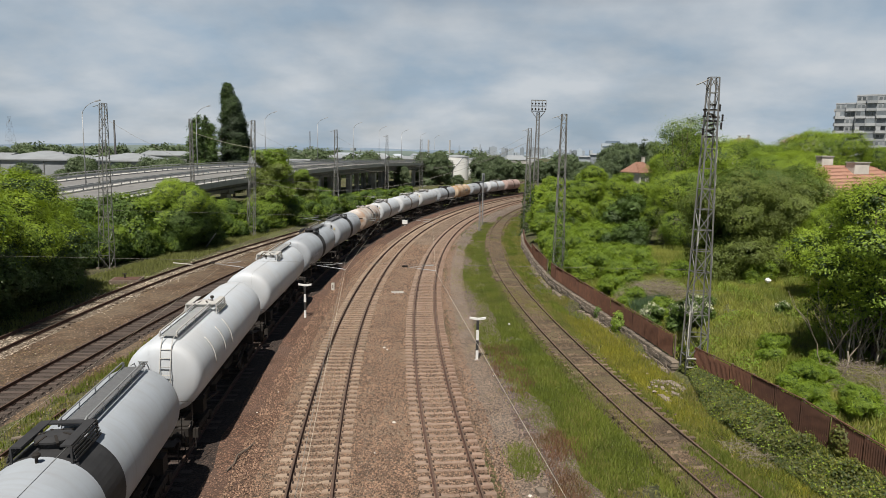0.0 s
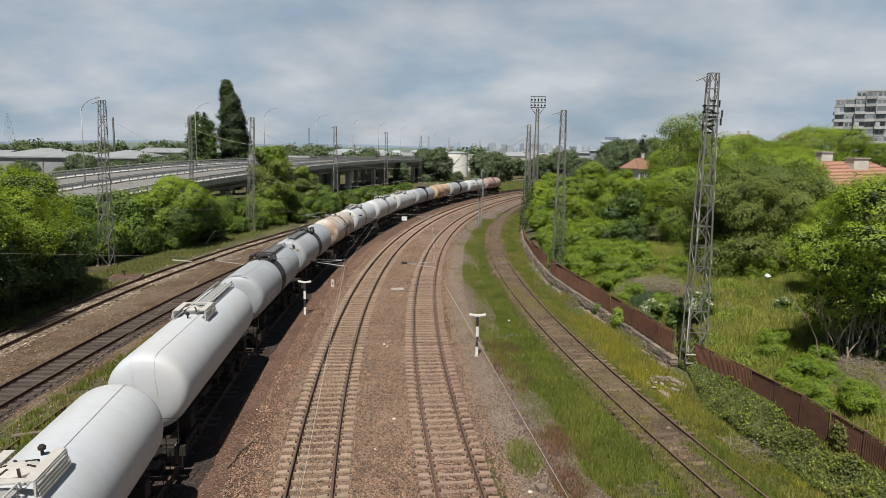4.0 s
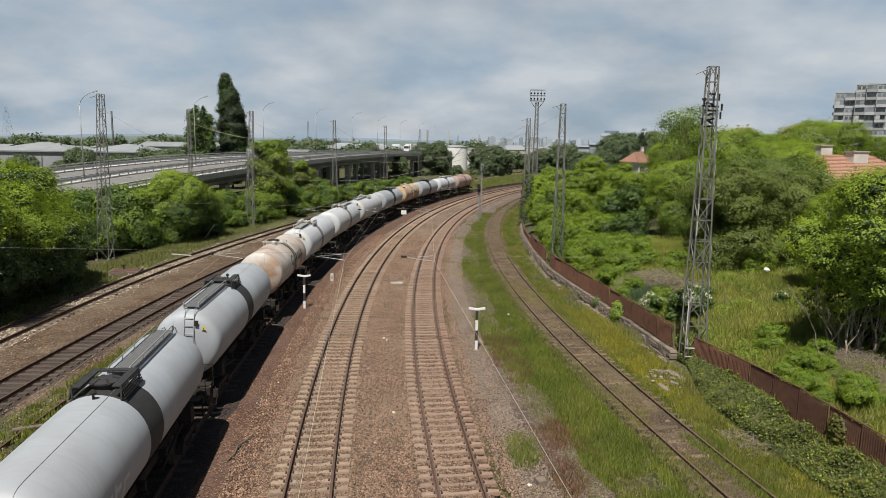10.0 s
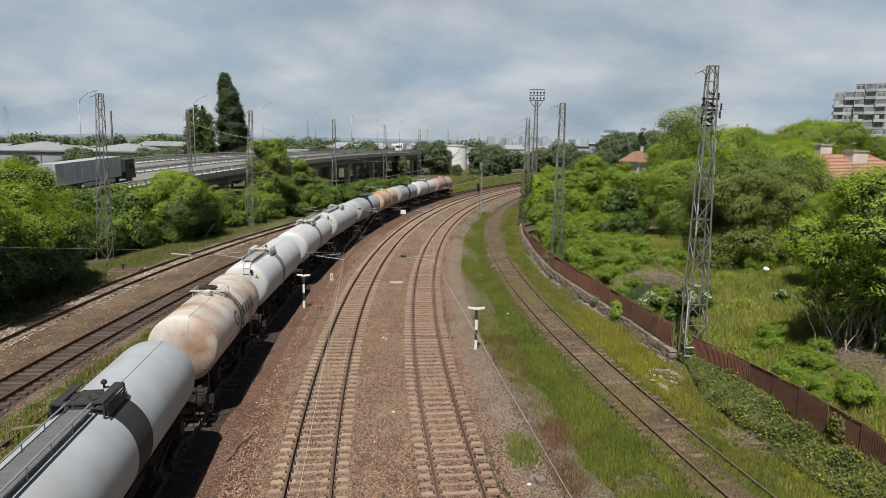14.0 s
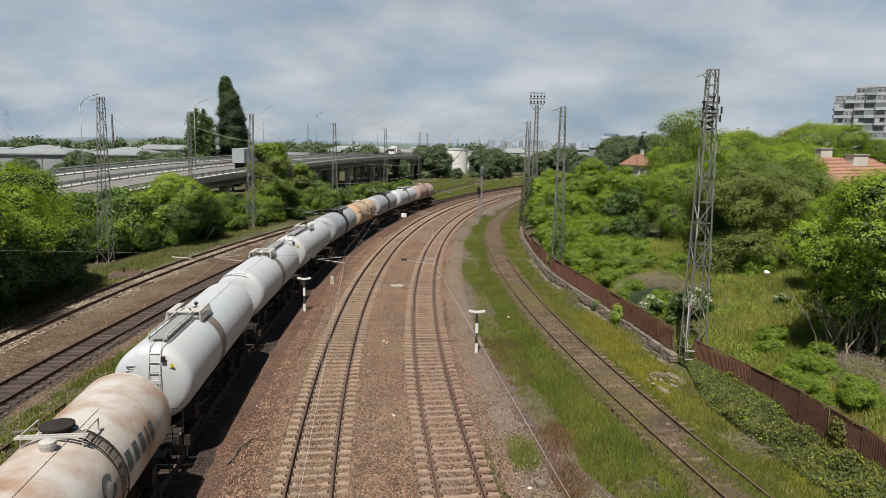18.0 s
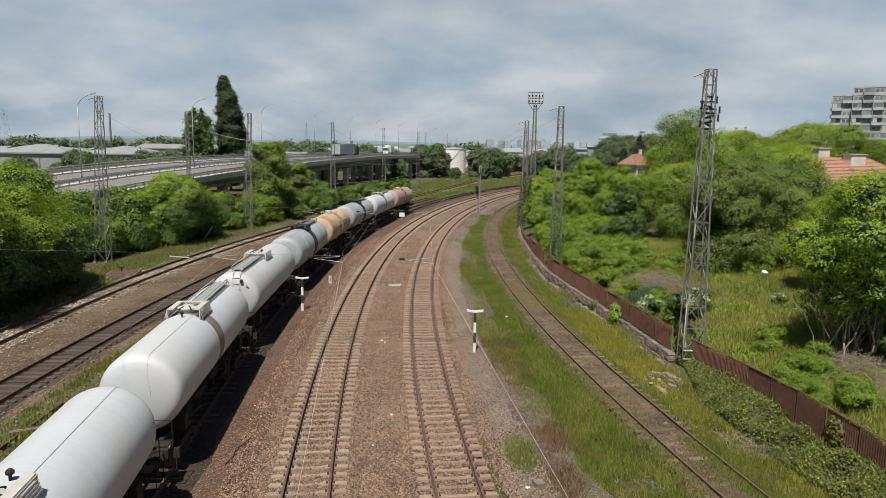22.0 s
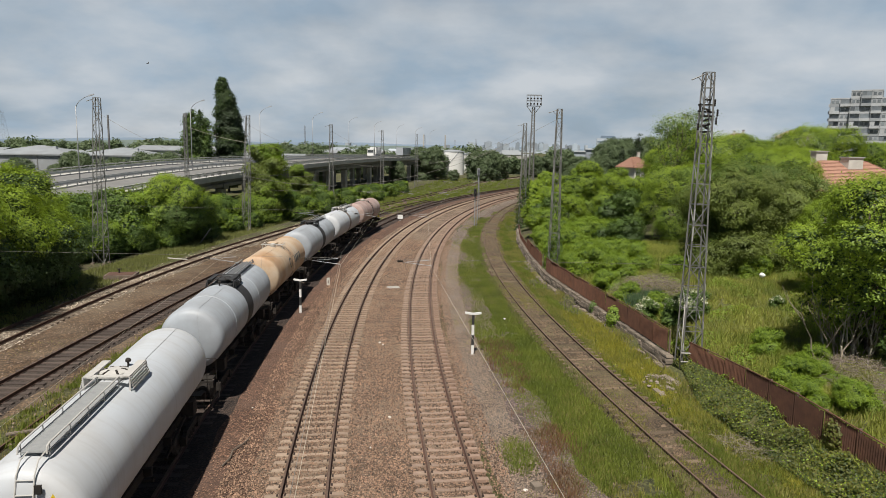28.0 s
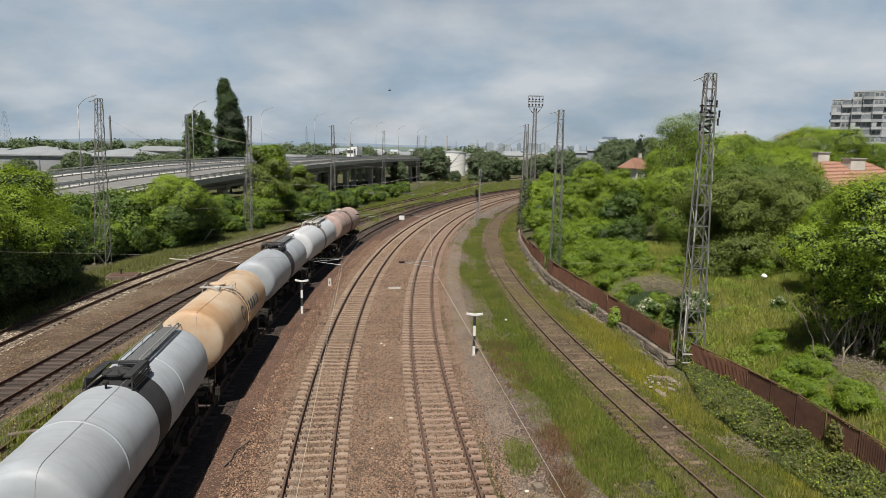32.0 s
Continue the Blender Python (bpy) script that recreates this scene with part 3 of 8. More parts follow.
# ---- ground ----
def make_ground():
    xs = [-3000, -1500, -800, -400, -200] + list(np.arange(-120, -40, 8.0)) + list(np.arange(-40, 70, 1.5)) + list(np.arange(70, 160, 6.0)) + \
        [200, 400, 800, 1500, 3000]
    ys = [-2000, -800, -300, -120, -60] + list(np.arange(-40, 10, 4.0)) + list(np.arange(10, 130, 1.5)) + list(np.arange(130, 300, 6.0)) + \
        [340, 400, 500, 700, 1000, 1600, 2600, 4200]
    s = Shape()
    nx = len(xs)
    for y in ys:
        for x in xs:
            s.v.append((float(x), float(y), ground_z(float(x), float(y)) if abs(x) < 500 and -400 < y < 700 else (-0.5 if x < 30 else 8.0)))
    for j in range(len(ys) - 1):
        for i in range(nx - 1):
            a = j * nx + i
            s.f.append((a, a + 1, a + nx + 1, a + nx))
    return solo("ground", s, MAT["earth"], "grassy uneven ground beside the railway", "ground", kind="structure", smooth=True)


make_ground()


def surface_z(x, y):
    """Height of the ground sheet itself, between its grid points."""
    if not (-40 < x < 68 and 10 < y < 128):
        return ground_z(x, y)
    i, j = math.floor((x + 40) / 1.5), math.floor((y - 10) / 1.5)
    x0, y0 = -40 + 1.5 * i, 10 + 1.5 * j
    u, v = (x - x0) / 1.5, (y - y0) / 1.5
    return (ground_z(x0, y0) * (1 - u) + ground_z(x0 + 1.5, y0) * u) * (1 - v) + (ground_z(x0, y0 + 1.5) * (1 - u) + ground_z(x0 + 1.5, y0 + 1.5) * u) * v


def ragged_strip(name, line, left, right, z, material, label, edge=0.35, seed=0, step=1, crown=0.0):
    """A band of ground laid along a track, with uneven edges."""
    s = Shape()
    rows = line[::step]
    m = 7
    for k, (x, y, tx, ty) in enumerate(rows):
        l = left + edge * noise.noise((k * 0.33, seed, 0.0)) + edge * 0.5 * noise.noise((k * 0.9, seed, 5.0))
        r = right + edge * noise.noise((k * 0.33, seed, 9.0)) + edge * 0.5 * noise.noise((k * 0.9, seed, 14.0))
        for i in range(m):
            a = l + (r - l) * i / (m - 1)
            e = -0.3 if i in (0, m - 1) else crown + 0.025 * noise.noise((x * 0.8 + i, y * 0.8, seed))
            s.v.append((x + ty * a, y - tx * a, z + e))
    for k in range(len(rows) - 1):
        for i in range(m - 1):
            a = k * m + i
            s.f.append((a, a + 1, a + m + 1, a + m))
    return solo(name, s, material, label, "trackbed", kind="structure", smooth=True)


# the lower layers first, each bed a little above the one beside it
ragged_strip("dirt_between_sidings", LINE_DARK, -8.5, 3.2, -0.30, MAT["brown"], "bare brown dirt with stones between the sidings", 0.5, 3)
ragged_strip("dirt_beside_train", LINE_TRAIN, -2.1, 4.6, -0.25, MAT["dirt"], "dark red-brown oily dirt under the tank train", 0.4, 1)
# black strip, wider to the right, deepens the train's shadow by colour
ragged_strip("oily_strip", LINE_TRAIN, -1.5, 2.35, -0.235, MAT["oily"], "black dirt strip coloured to deepen the tank train's shadow", 0.35, 12)
ragged_strip("trackbed_pale", LINE_PALE, -1.7, 1.75, -0.225, MAT["pale_bed"], "pale old ballast of a siding", 0.5, 4)
ragged_strip("trackbed_dark", LINE_DARK, -1.75, 1.75, -0.205, MAT["dark_bed"], "dark oily trackbed of a siding", 0.12, 5)
ragged_strip("trackbed_siding", LINE_SIDING, -1.45, 1.25, -0.121, MAT["old_bed"], "overgrown trackbed of a disused siding", 0.35, 6)
ragged_strip("bare_fringe", LINE_B, 2.4, 5.4, -0.33, surf("purple_brown_dirt", (0.215, 0.16, 0.137), (0.145, 0.108, 0.094), 0.9, 0.95, bump=0.9, cells=12.0, cell_dark=0.5, stain=(0.15, 0.125, 0.075), stain_scale=0.5, stain_amount=0.6),
             "bare purplish-brown dirt between ballast and grass", 0.7, 21)
ragged_strip("ballast_fringe", LINE_B, 1.5, 3.5, -0.275, MAT["ballast_grey"], "grey ballast spilling beside the main line", 0.4, 7)
ragged_strip("ballast_bed", LINE_B, -8.5, 2.2, -0.225, MAT["ballast"], "red-brown crushed stone ballast of the double main line", 0.3, 8)


# ---- tracks ----
def rail_section():
    return [(-0.036, 0.0), (0.036, 0.0), (0.036, -0.035), (0.01, -0.05), (0.01, -0.145), (0.07, -0.155), (0.07, -0.172), (-0.07, -0.172),
            (-0.07, -0.155), (-0.01, -0.145), (-0.01, -0.05), (-0.036, -0.035)]


def sleeper_shape(kind):
    s = Shape()
    if kind == "concrete":
        # thick under the rails, waisted in the middle
        sec = [(-1.3, 0.135), (-1.25, 0.155), (-0.5, 0.155), (-0.3, 0.125), (0.3, 0.125), (0.5, 0.155), (1.25, 0.155), (1.3, 0.135)]
        for x, h in sec:
            w = 0.125 if abs(x) > 0.4 else 0.095
            for a, z in ((-w, -0.12), (-w * 0.86, h - 0.155), (w * 0.86, h - 0.155), (w, -0.12)):
                s.v.append((x, a, z))
        for k in range(len(sec) - 1):
            for i in range(3):
                a = k * 4 + i
                s.f.append((a, a + 4, a + 5, a + 1))
        s.f += [(0, 1, 2, 3), (31, 30, 29, 28)]
    else:
        s.box((0, 0, -0.05), (2.5, 0.25, 0.1), None, 0.985)
    return s


def make_track(name, line, sleeper, kind, z, spacing, label, count, clips=0):
    """Two rails, sleepers as pieces along the stretch nearest to the bridge, the rest joined."""
    t = thing(name, label, "railway track", kind="structure")
    for sign in (-1, 1):
        r = Shape()
        r.sweep([(x, y, 0.0, tx, ty) for x, y, _, tx, ty in side_line(line, sign * 0.754)], rail_section())
        part("rail", r, MAT["rail_old" if name == "track_disused" else "rail"], t)
        top = Shape()
        top.sweep([(x, y, 0.004, tx, ty) for x, y, _, tx, ty in side_line(line, sign * 0.754)],
                  [(-0.03, 0.0), (0.03, 0.0), (0.03, -0.003), (-0.03, -0.003)])
        part("rail_head", top, MAT["rail_old" if name == "track_disused" else "rail_top"], t)
    base = sleeper_shape(kind)
    me = base.mesh("sleeper", MAT[sleeper])
    # walk along the line
    spots = []
    acc = 0.0
    for a, b in zip(line, line[1:]):
        seg = math.hypot(b[0] - a[0], b[1] - a[1])
        while acc < seg:
            f = acc / seg
            spots.append((a[0] + (b[0] - a[0]) * f, a[1] + (b[1] - a[1]) * f, a[2] + (b[2] - a[2]) * f, a[3] + (b[3] - a[3]) * f))
            acc += spacing
        acc -= seg
    spots = [q for q in spots if q[1] > 8.0]
    rng = random.Random(len(name) * 7)
    rest = Shape()
    fast = Shape()
    for i, (x, y, tx, ty) in enumerate(spots):
        turn = -math.degrees(math.atan2(tx, ty)) + rng.uniform(-0.6, 0.6)
        m = pose(x, y, z + rng.uniform(-0.012, 0.008), 0, 0, turn)
        if i < count:
            part("sleeper", me, None, t, m=m)
        elif y < 300:
            rest.add([tuple(m @ Vector(v)) for v in base.v], base.f)
        if clips and y < clips:
            for off in (-0.754, 0.754):
                for side in (-0.12, 0.12):
                    fast.box(m @ Vector((off + side, 0, 0.025)), (0.07, 0.12, 0.05), m.to_3x3(), 0.7)
    if rest.v:
        part("far_sleepers", rest, MAT[sleeper], t, kind="stuff")
    if fast.v:
        part("rail_fastenings", fast, MAT["clip"], t, kind="stuff")
    return t


# ---- the tank train ----
def tank_paint(name, a, b, stain, amount, scale=0.45, streak=0.5, dirt=(0.2, 0.17, 0.14)):
    """Paint with rust or dirt blooming in patches and grime running down the flanks."""
    m = surf(name, a, b, 0.8, 0.55, bump=0.03, fine=12.0, stain=stain, stain_scale=scale, stain_amount=amount)
    nt = m.node_tree
    n, ln = nt.nodes, nt.links
    bsdf = n["Principled BSDF"]
    src = bsdf.inputs["Base Color"].links[0].from_socket
    tex = n.new("ShaderNodeTexCoord")
    mp = n.new("ShaderNodeMapping")
    mp.inputs["Scale"].default_value = (0.6, 5.0, 0.35)
    ln.new(tex.outputs["Object"], mp.inputs["Vector"])
    no = n.new("ShaderNodeTexNoise")
    no.inputs["Scale"].default_value, no.inputs["Detail"].default_value = 1.3, 6.0
    ln.new(mp.outputs[0], no.inputs["Vector"])
    mr = n.new("ShaderNodeMapRange")
    mr.inputs["From Min"].default_value, mr.inputs["From Max"].default_value = 0.5, 0.78
    mr.inputs["To Max"].default_value = streak
    ln.new(no.outputs["Fac"], mr.inputs["Value"])
    mx = n.new("ShaderNodeMix")
    mx.data_type = "RGBA"
    ln.new(mr.outputs[0], mx.inputs["Factor"])
    ln.new(src, mx.inputs[6])
    mx.inputs[7].default_value = (*dirt, 1)
    ln.new(mx.outputs[2], bsdf.inputs["Base Color"])
    return m


PAINT = {
    "white": tank_paint("white_tank_paint", (0.485, 0.522, 0.563), (0.452, 0.486, 0.523), (0.50, 0.47, 0.43), 0.3, 0.4, 0.12),
    "cream": tank_paint("off_white_tank_paint", (0.477, 0.508, 0.542), (0.443, 0.473, 0.505), (0.42, 0.39, 0.35), 0.35, 0.4, 0.2),
    "grey": tank_paint("light_grey_tank_paint", (0.36, 0.395, 0.435), (0.325, 0.357, 0.393), (0.28, 0.28, 0.285), 0.4, 0.4, 0.2),
    "grey_dull": tank_paint("dull_grey_tank_paint", (0.365, 0.40, 0.44), (0.32, 0.35, 0.385), (0.25, 0.26, 0.27), 0.5, 0.4, 0.3),
    "rust": tank_paint("rust_bloomed_white_paint", (0.53, 0.52, 0.50), (0.50, 0.475, 0.44), (0.29, 0.165, 0.09), 1.0, 0.5, 0.3, (0.36, 0.27, 0.20)),
    "orange": tank_paint("orange_rust_tank_paint", (0.52, 0.44, 0.34), (0.48, 0.35, 0.23), (0.38, 0.215, 0.10), 0.95, 0.35, 0.35, (0.30, 0.20, 0.12)),
    "red": tank_paint("faded_red_brown_paint", (0.36, 0.25, 0.22), (0.29, 0.19, 0.165), (0.50, 0.43, 0.40), 0.7, 0.5, 0.4, (0.14, 0.085, 0.07)),
    "band_black": surf("black_spill_band", (0.018, 0.0185, 0.02), (0.034, 0.034, 0.036), 2.0, 0.75, bump=0.05),
    "band_dirty": surf("dirty_spill_band", (0.12, 0.095, 0.082), (0.22, 0.185, 0.16), 1.6, 0.6, bump=0.05),
    "rail_grey": surf("grey_painted_handrail", (0.33, 0.34, 0.345), (0.27, 0.28, 0.285), 5.0, 0.5, metal=0.3),
    "rail_white": surf("white_painted_handrail", (0.50, 0.49, 0.465), (0.40, 0.39, 0.365), 5.0, 0.55),
    "lettering": surf("faded_dark_lettering", (0.05, 0.075, 0.085), (0.10, 0.12, 0.125), 4.0, 0.6),
    "scrawl": surf("pale_spray_paint", (0.45, 0.48, 0.55), (0.55, 0.57, 0.6), 4.0, 0.6),
}
TANK_Z, TANK_R = 2.80, 1.40
WHEELS = []


def on_tank(y, deg, r=TANK_R):
    """A point of the shell: deg 0 is the crown, positive to the right."""
    a = radians(deg)
    return (r * math.sin(a), y, TANK_Z + r * math.cos(a))


def tank_profile(h, extra=0.0, crisp=False):
    prof = [(0.0, -h), (0.5, -h + 0.03), (0.9, -h + 0.09), (1.15, -h + 0.16), (1.27, -h + 0.24), (1.345, -h + 0.35), (1.385, -h + 0.50), (TANK_R, -h + 0.7)]
    if crisp:
        prof = [(0.0, -h), (0.5, -h + 0.03), (0.9, -h + 0.1), (1.18, -h + 0.2), (1.31, -h + 0.27), (1.37, -h + 0.32), (1.395, -h + 0.38), (TANK_R, -h + 0.5)]
    prof += [(TANK_R, -h / 3), (TANK_R, h / 3)]
    prof += [(r, -y) for r, y in reversed(prof[:8])]
    return [(r + (extra if r > 0 else 0), y) for r, y in prof]


def shell_letter(s, y, deg0, w, h):
    """A bar on the flank, wrapped on the shell; w along the wagon, h round it in degrees."""
    k = 4
    r = TANK_R + 0.012
    for i in range(k):
        a, b = deg0 + h * i / k, deg0 + h * (i + 1) / k
        s.add([on_tank(y, a, r), on_tank(y + w, a, r), on_tank(y + w, b, r), on_tank(y, b, r)], [(0, 1, 2, 3)])


def make_wagon(length, paint, flip, style, band, label, extras=(), hy=0.0):
    """Local y runs along the track away from the bridge, z from the rail top. flip: -1 has the ladder at the near end."""
    w = thing("tank_wagon", label, "tank wagon", "wagons of the tank train")
    h = length / 2 - 1.1
    f = -1 if flip else 1          # the side of the hatch on which walkway and ladder lie
    tank = part("tank", Shape().lathe(tank_profile(h, 0.0, style != "walkway"), "y", (0, 0, TANK_Z), 56), PAINT[paint], w, smooth=True)
    if band:
        bw = 0.62 if band == "band_black" else 0.40
        b0 = hy + (0.12 if flip else -0.12)
        part("spill_band", Shape().lathe([(1.39, b0 - bw), (1.407, b0 - bw), (1.407, b0 + bw), (1.39, b0 + bw)], "y", (0, 0, TANK_Z), 56,
                                         math.tau * 0.94, -math.pi / 2 + math.tau * 0.03), PAINT[band], tank, smooth=False)
    # jacket seam along the crown and down the end plates
    seam = Shape()
    prof = [p for p in tank_profile(h, 0.012, style != "walkway") if p[0] > 0.85]
    pts = [(0.34, y, TANK_Z + math.sqrt(r * r - 0.34 ** 2)) for r, y in prof]
    half = len(pts) // 2
    keep = pts[:half + 1] if not flip else pts[half - 1:]
    seam.pipe(keep, 0.006, 4)
    near = pts[0]
    seam_mat = PAINT["rail_grey"] if paint not in ("rust", "orange") else PAINT["band_dirty"]
    part("jacket_seam", seam, seam_mat, tank)
    part("end_seam", Shape().pipe([near, (near[0] + 0.10, near[1] - 0.08, near[2] - 0.7), (near[0] + 0.2, near[1] + 0.02, near[2] - 1.6)], 0.005, 4), seam_mat, tank)
    for yy in (-h * 0.55, h * 0.34) if "rings" in extras else ():
        part("ring_rib", Shape().lathe([(1.39, yy - 0.05), (1.418, yy - 0.04), (1.422, yy), (1.418, yy + 0.04), (1.39, yy + 0.05)], "y", (0, 0, TANK_Z), 56), PAINT[paint], tank, smooth=True)
    for yy in (-h * 0.62, -h * 0.36, -h * 0.16) if "ribs" in extras else ():
        part("jacket_rib", Shape().pipe([on_tank(yy, d, TANK_R + 0.006) for d in range(44, 98, 6)], 0.026, 6), PAINT["rail_white"], tank, smooth=True)
    rails = PAINT["rail_grey"] if "grey" in paint else PAINT["rail_white"]
    dark = band == "band_black"
    top = TANK_Z + TANK_R
    if style == "walkway":
        # hatch: neck, domed lid, clamps
        hatch = part("hatch", Shape().lathe([(0.36, top - 0.05), (0.36, top + 0.14), (0.43, top + 0.14), (0.43, top + 0.19), (0.25, top + 0.25), (0.0, top + 0.27)],
                                            "z", (0, hy, 0), 20), PAINT["band_black"] if dark else PAINT["rail_white"], w, smooth=False)
        cl = Shape()
        for i in range(6):
            a = math.tau * i / 6
            cl.bar((0.2 * math.cos(a), hy + 0.2 * math.sin(a), top + 0.25), (0.5 * math.cos(a), hy + 0.5 * math.sin(a), top + 0.16), 0.06, 0.05)
        part("hatch_clamps", cl, MAT["under"], hatch)
        frame_mat = PAINT["band_black"] if dark else rails
        for sx in (-1, 1):
            # folded side guard: flat top plank, slatted outer face, two posts
            x = 0.03 + sx * 0.53
            guard_top = part("guard_plank", Shape().box((x, hy, top + 0.25), (0.24, 1.56, 0.04)), frame_mat, w)
            for i in range(5):
                part("guard_slat", Shape().bar((x + sx * (0.13 + 0.022 * i), hy - 0.76, top + 0.20 - 0.075 * i), (x + sx * (0.13 + 0.022 * i), hy + 0.76, top + 0.20 - 0.075 * i), 0.022, 0.05),
                     frame_mat, guard_top)
            for yy in (-0.76, 0.76):
                part("guard_post", Shape().bar((x + sx * 0.12, hy + yy, top - 0.42), (x + sx * 0.12, hy + yy, top + 0.24), 0.045, 0.045), frame_mat, guard_top)
        part("platform_bar", Shape().box((0, hy + f * 0.70, top + 0.24), (1.0, 0.22, 0.04)), frame_mat, w)
        vy = hy - f * 1.05
        part("vent_valve", Shape().lathe([(0.035, top - 0.02), (0.035, top + 0.14), (0.085, top + 0.14), (0.09, top + 0.2), (0.05, top + 0.25), (0.0, top + 0.25)],
                                         "z", (0.05, vy, 0), 12), MAT["under"], w)
        # walkway from hatch to the ladder end
        y0, y1 = hy + f * 0.82, f * (h - 0.78)
        deck = Shape()
        deck.box((0.10, (y0 + y1) / 2, top + 0.10), (0.54, abs(y1 - y0), 0.035))
        walkway = part("walkway", deck, MAT["grate_dark" if "grey" in paint else "grate"], w)
        for i in range(6):
            yy = y0 + (y1 - y0) * (i + 0.5) / 6
            part("bearer", Shape().box((0.10, yy, top + 0.02), (0.48, 0.05, 0.12)), MAT["grate"], walkway)
        for sx in (-1, 1):
            hr = Shape()
            x = 0.10 + sx * 0.31
            for i in range(5):
                yy = y0 + (y1 - y0) * (0.02 + i * 0.96 / 4)
                hr.rod((x, yy, top + 0.0), (x, yy, top + 0.27), 0.015, 5)
            hr.pipe([(x, y0 - f * 0.06, top + 0.10), (x, y0 - f * 0.04, top + 0.25), (x, y0 + f * 0.06, top + 0.285), (x, y1 - f * 0.1, top + 0.285), (x, y1 + f * 0.02, top + 0.25), (x, y1 + f * 0.06, top + 0.08)], 0.024, 6)
            hr.rod((x, y0, top + 0.12), (x, y1, top + 0.12), 0.022, 5)
            part("handrail", hr, rails, walkway)
        # ladder down the end plate
        lad = Shape()
        ye = f * (h - 0.18)
        yb = f * (h + 0.08)
        for sx in (0.0, 0.38):
            lad.pipe([(sx, f * (h - 0.75), top + 0.14), (sx, f * (h - 0.4), top + 0.1), (sx, ye, top - 0.14), (sx, yb, TANK_Z + 0.4), (sx, yb, 1.35)], 0.018, 5)
        for i in range(9):
            z = 1.55 + i * 0.3
            yy = yb if z < TANK_Z + 0.4 else yb + (ye - yb) * (z - TANK_Z - 0.4) / (top - 0.12 - TANK_Z - 0.4)
            lad.rod((0.0, yy, z), (0.38, yy, z), 0.016, 5)
        part("ladder", lad, rails, w)
        if "sign" in extras:
            tri = [(0.68, -h + 0.06, TANK_Z + 0.68), (0.86, -h + 0.06, TANK_Z + 0.68), (0.77, -h + 0.06, TANK_Z + 0.85)]
            sign = part("warning_sign", Shape().add(tri + [(x, y + 0.015, z) for x, y, z in tri], [(0, 1, 2), (5, 4, 3), (0, 3, 4, 1), (1, 4, 5, 2), (2, 5, 3, 0)]),
                        MAT["yellow"], w, "small yellow triangular warning sign")
            part("sign_mark", Shape().box((0.77, -h + 0.054, TANK_Z + 0.74), (0.02, 0.008, 0.07)), MAT["black"], sign)
            part("document_box", Shape().box((0.49, -h + 0.04, TANK_Z + 0.98), (0.14, 0.06, 0.2)), MAT["under"], w)
        if flip and paint != "grey":
            for i, ww in enumerate((0.34, 0.22, 0.36)):
                part("stencil_bar", Shape().box((-0.62, -h + 0.098, TANK_Z + 0.72 - i * 0.09), (ww, 0.05, 0.035)), PAINT["rail_grey"], w)
    else:
        # plain round hatch with a short platform and a hoop ladder round the shell
        hatch = part("hatch", Shape().lathe([(0.33, top - 0.05), (0.33, top + 0.12), (0.40, top + 0.12), (0.40, top + 0.17), (0.2, top + 0.23), (0, top + 0.24)],
                                            "z", (-0.1, hy + 0.3, 0), 18), MAT["under"] if paint == "rust" else PAINT["orange"], w)
        part("vent_valve", Shape().lathe([(0.16, top - 0.02), (0.19, top + 0.12), (0.19, top + 0.2), (0.08, top + 0.25), (0.0, top + 0.25)], "z", (0.12, hy - 0.75, 0), 14),
             PAINT["rail_white"], w)
        pl = Shape()
        for yy in (-0.42, -0.30):
            pl.bar((-0.8, yy, top + 0.10), (0.8, yy, top + 0.10), 0.06, 0.05)
        for sx in (-0.7, 0.7):
            pl.rod((sx, -0.36, top - 0.35), (sx, -0.36, top + 0.13), 0.022, 5)
            pl.rod((sx, 0.6, top - 0.35), (sx, 0.6, top + 0.13), 0.022, 5)
            pl.rod((sx, -0.36, top + 0.13), (sx, 0.6, top + 0.13), 0.022, 5)
        part("hatch_platform", pl, rails, w)
        hoop = Shape()
        for yy in (-0.22, 0.22):
            hoop.pipe([on_tank(yy, d, TANK_R + 0.09) for d in range(20, 125, 8)], 0.02, 5)
        for d in range(24, 122, 12):
            hoop.rod(on_tank(-0.22, d, TANK_R + 0.09), on_tank(0.22, d, TANK_R + 0.09), 0.014, 4)
        for yy in (-h + 0.42, h - 0.42):
            part("end_rim", Shape().lathe([(1.36, yy - 0.03), (1.412, yy - 0.02), (1.412, yy + 0.02), (1.39, yy + 0.03)], "y", (0, 0, TANK_Z), 56), PAINT[paint], tank, smooth=True)
        part("side_ladder", hoop, MAT["under"] if paint != "orange" else PAINT["orange"], w)
        part("shell_band", Shape().lathe([(1.395, 0.0), (1.418, 0.0), (1.418, 0.32), (1.395, 0.32)], "y", (0, 0, TANK_Z), 56), PAINT["band_dirty"], tank)
    if "bars" in extras:
        y = 0.55
        for ww in (0.42, 0.38, 0.40, 0.16, 0.38):
            mk = Shape()
            shell_letter(mk, y, 66, ww * 0.8, 22)
            part("lettering_bar", mk, PAINT["lettering"], tank, "faded dark lettering bar on the flank")
            y += ww + 0.14
        rg = Shape()
        for i in range(14):
            a, b = math.tau * i / 16, math.tau * (i + 1) / 16
            q = [(-0.75 + r * math.cos(c), 78 + r * 38 * math.sin(c)) for r, c in ((0.26, a), (0.40, a), (0.40, b), (0.26, b))]
            rg.add([on_tank(yy, d, TANK_R + 0.012) for yy, d in q], [(0, 1, 2, 3)])
        part("emblem", rg, PAINT["lettering"], tank, "dark ring emblem on the flank")
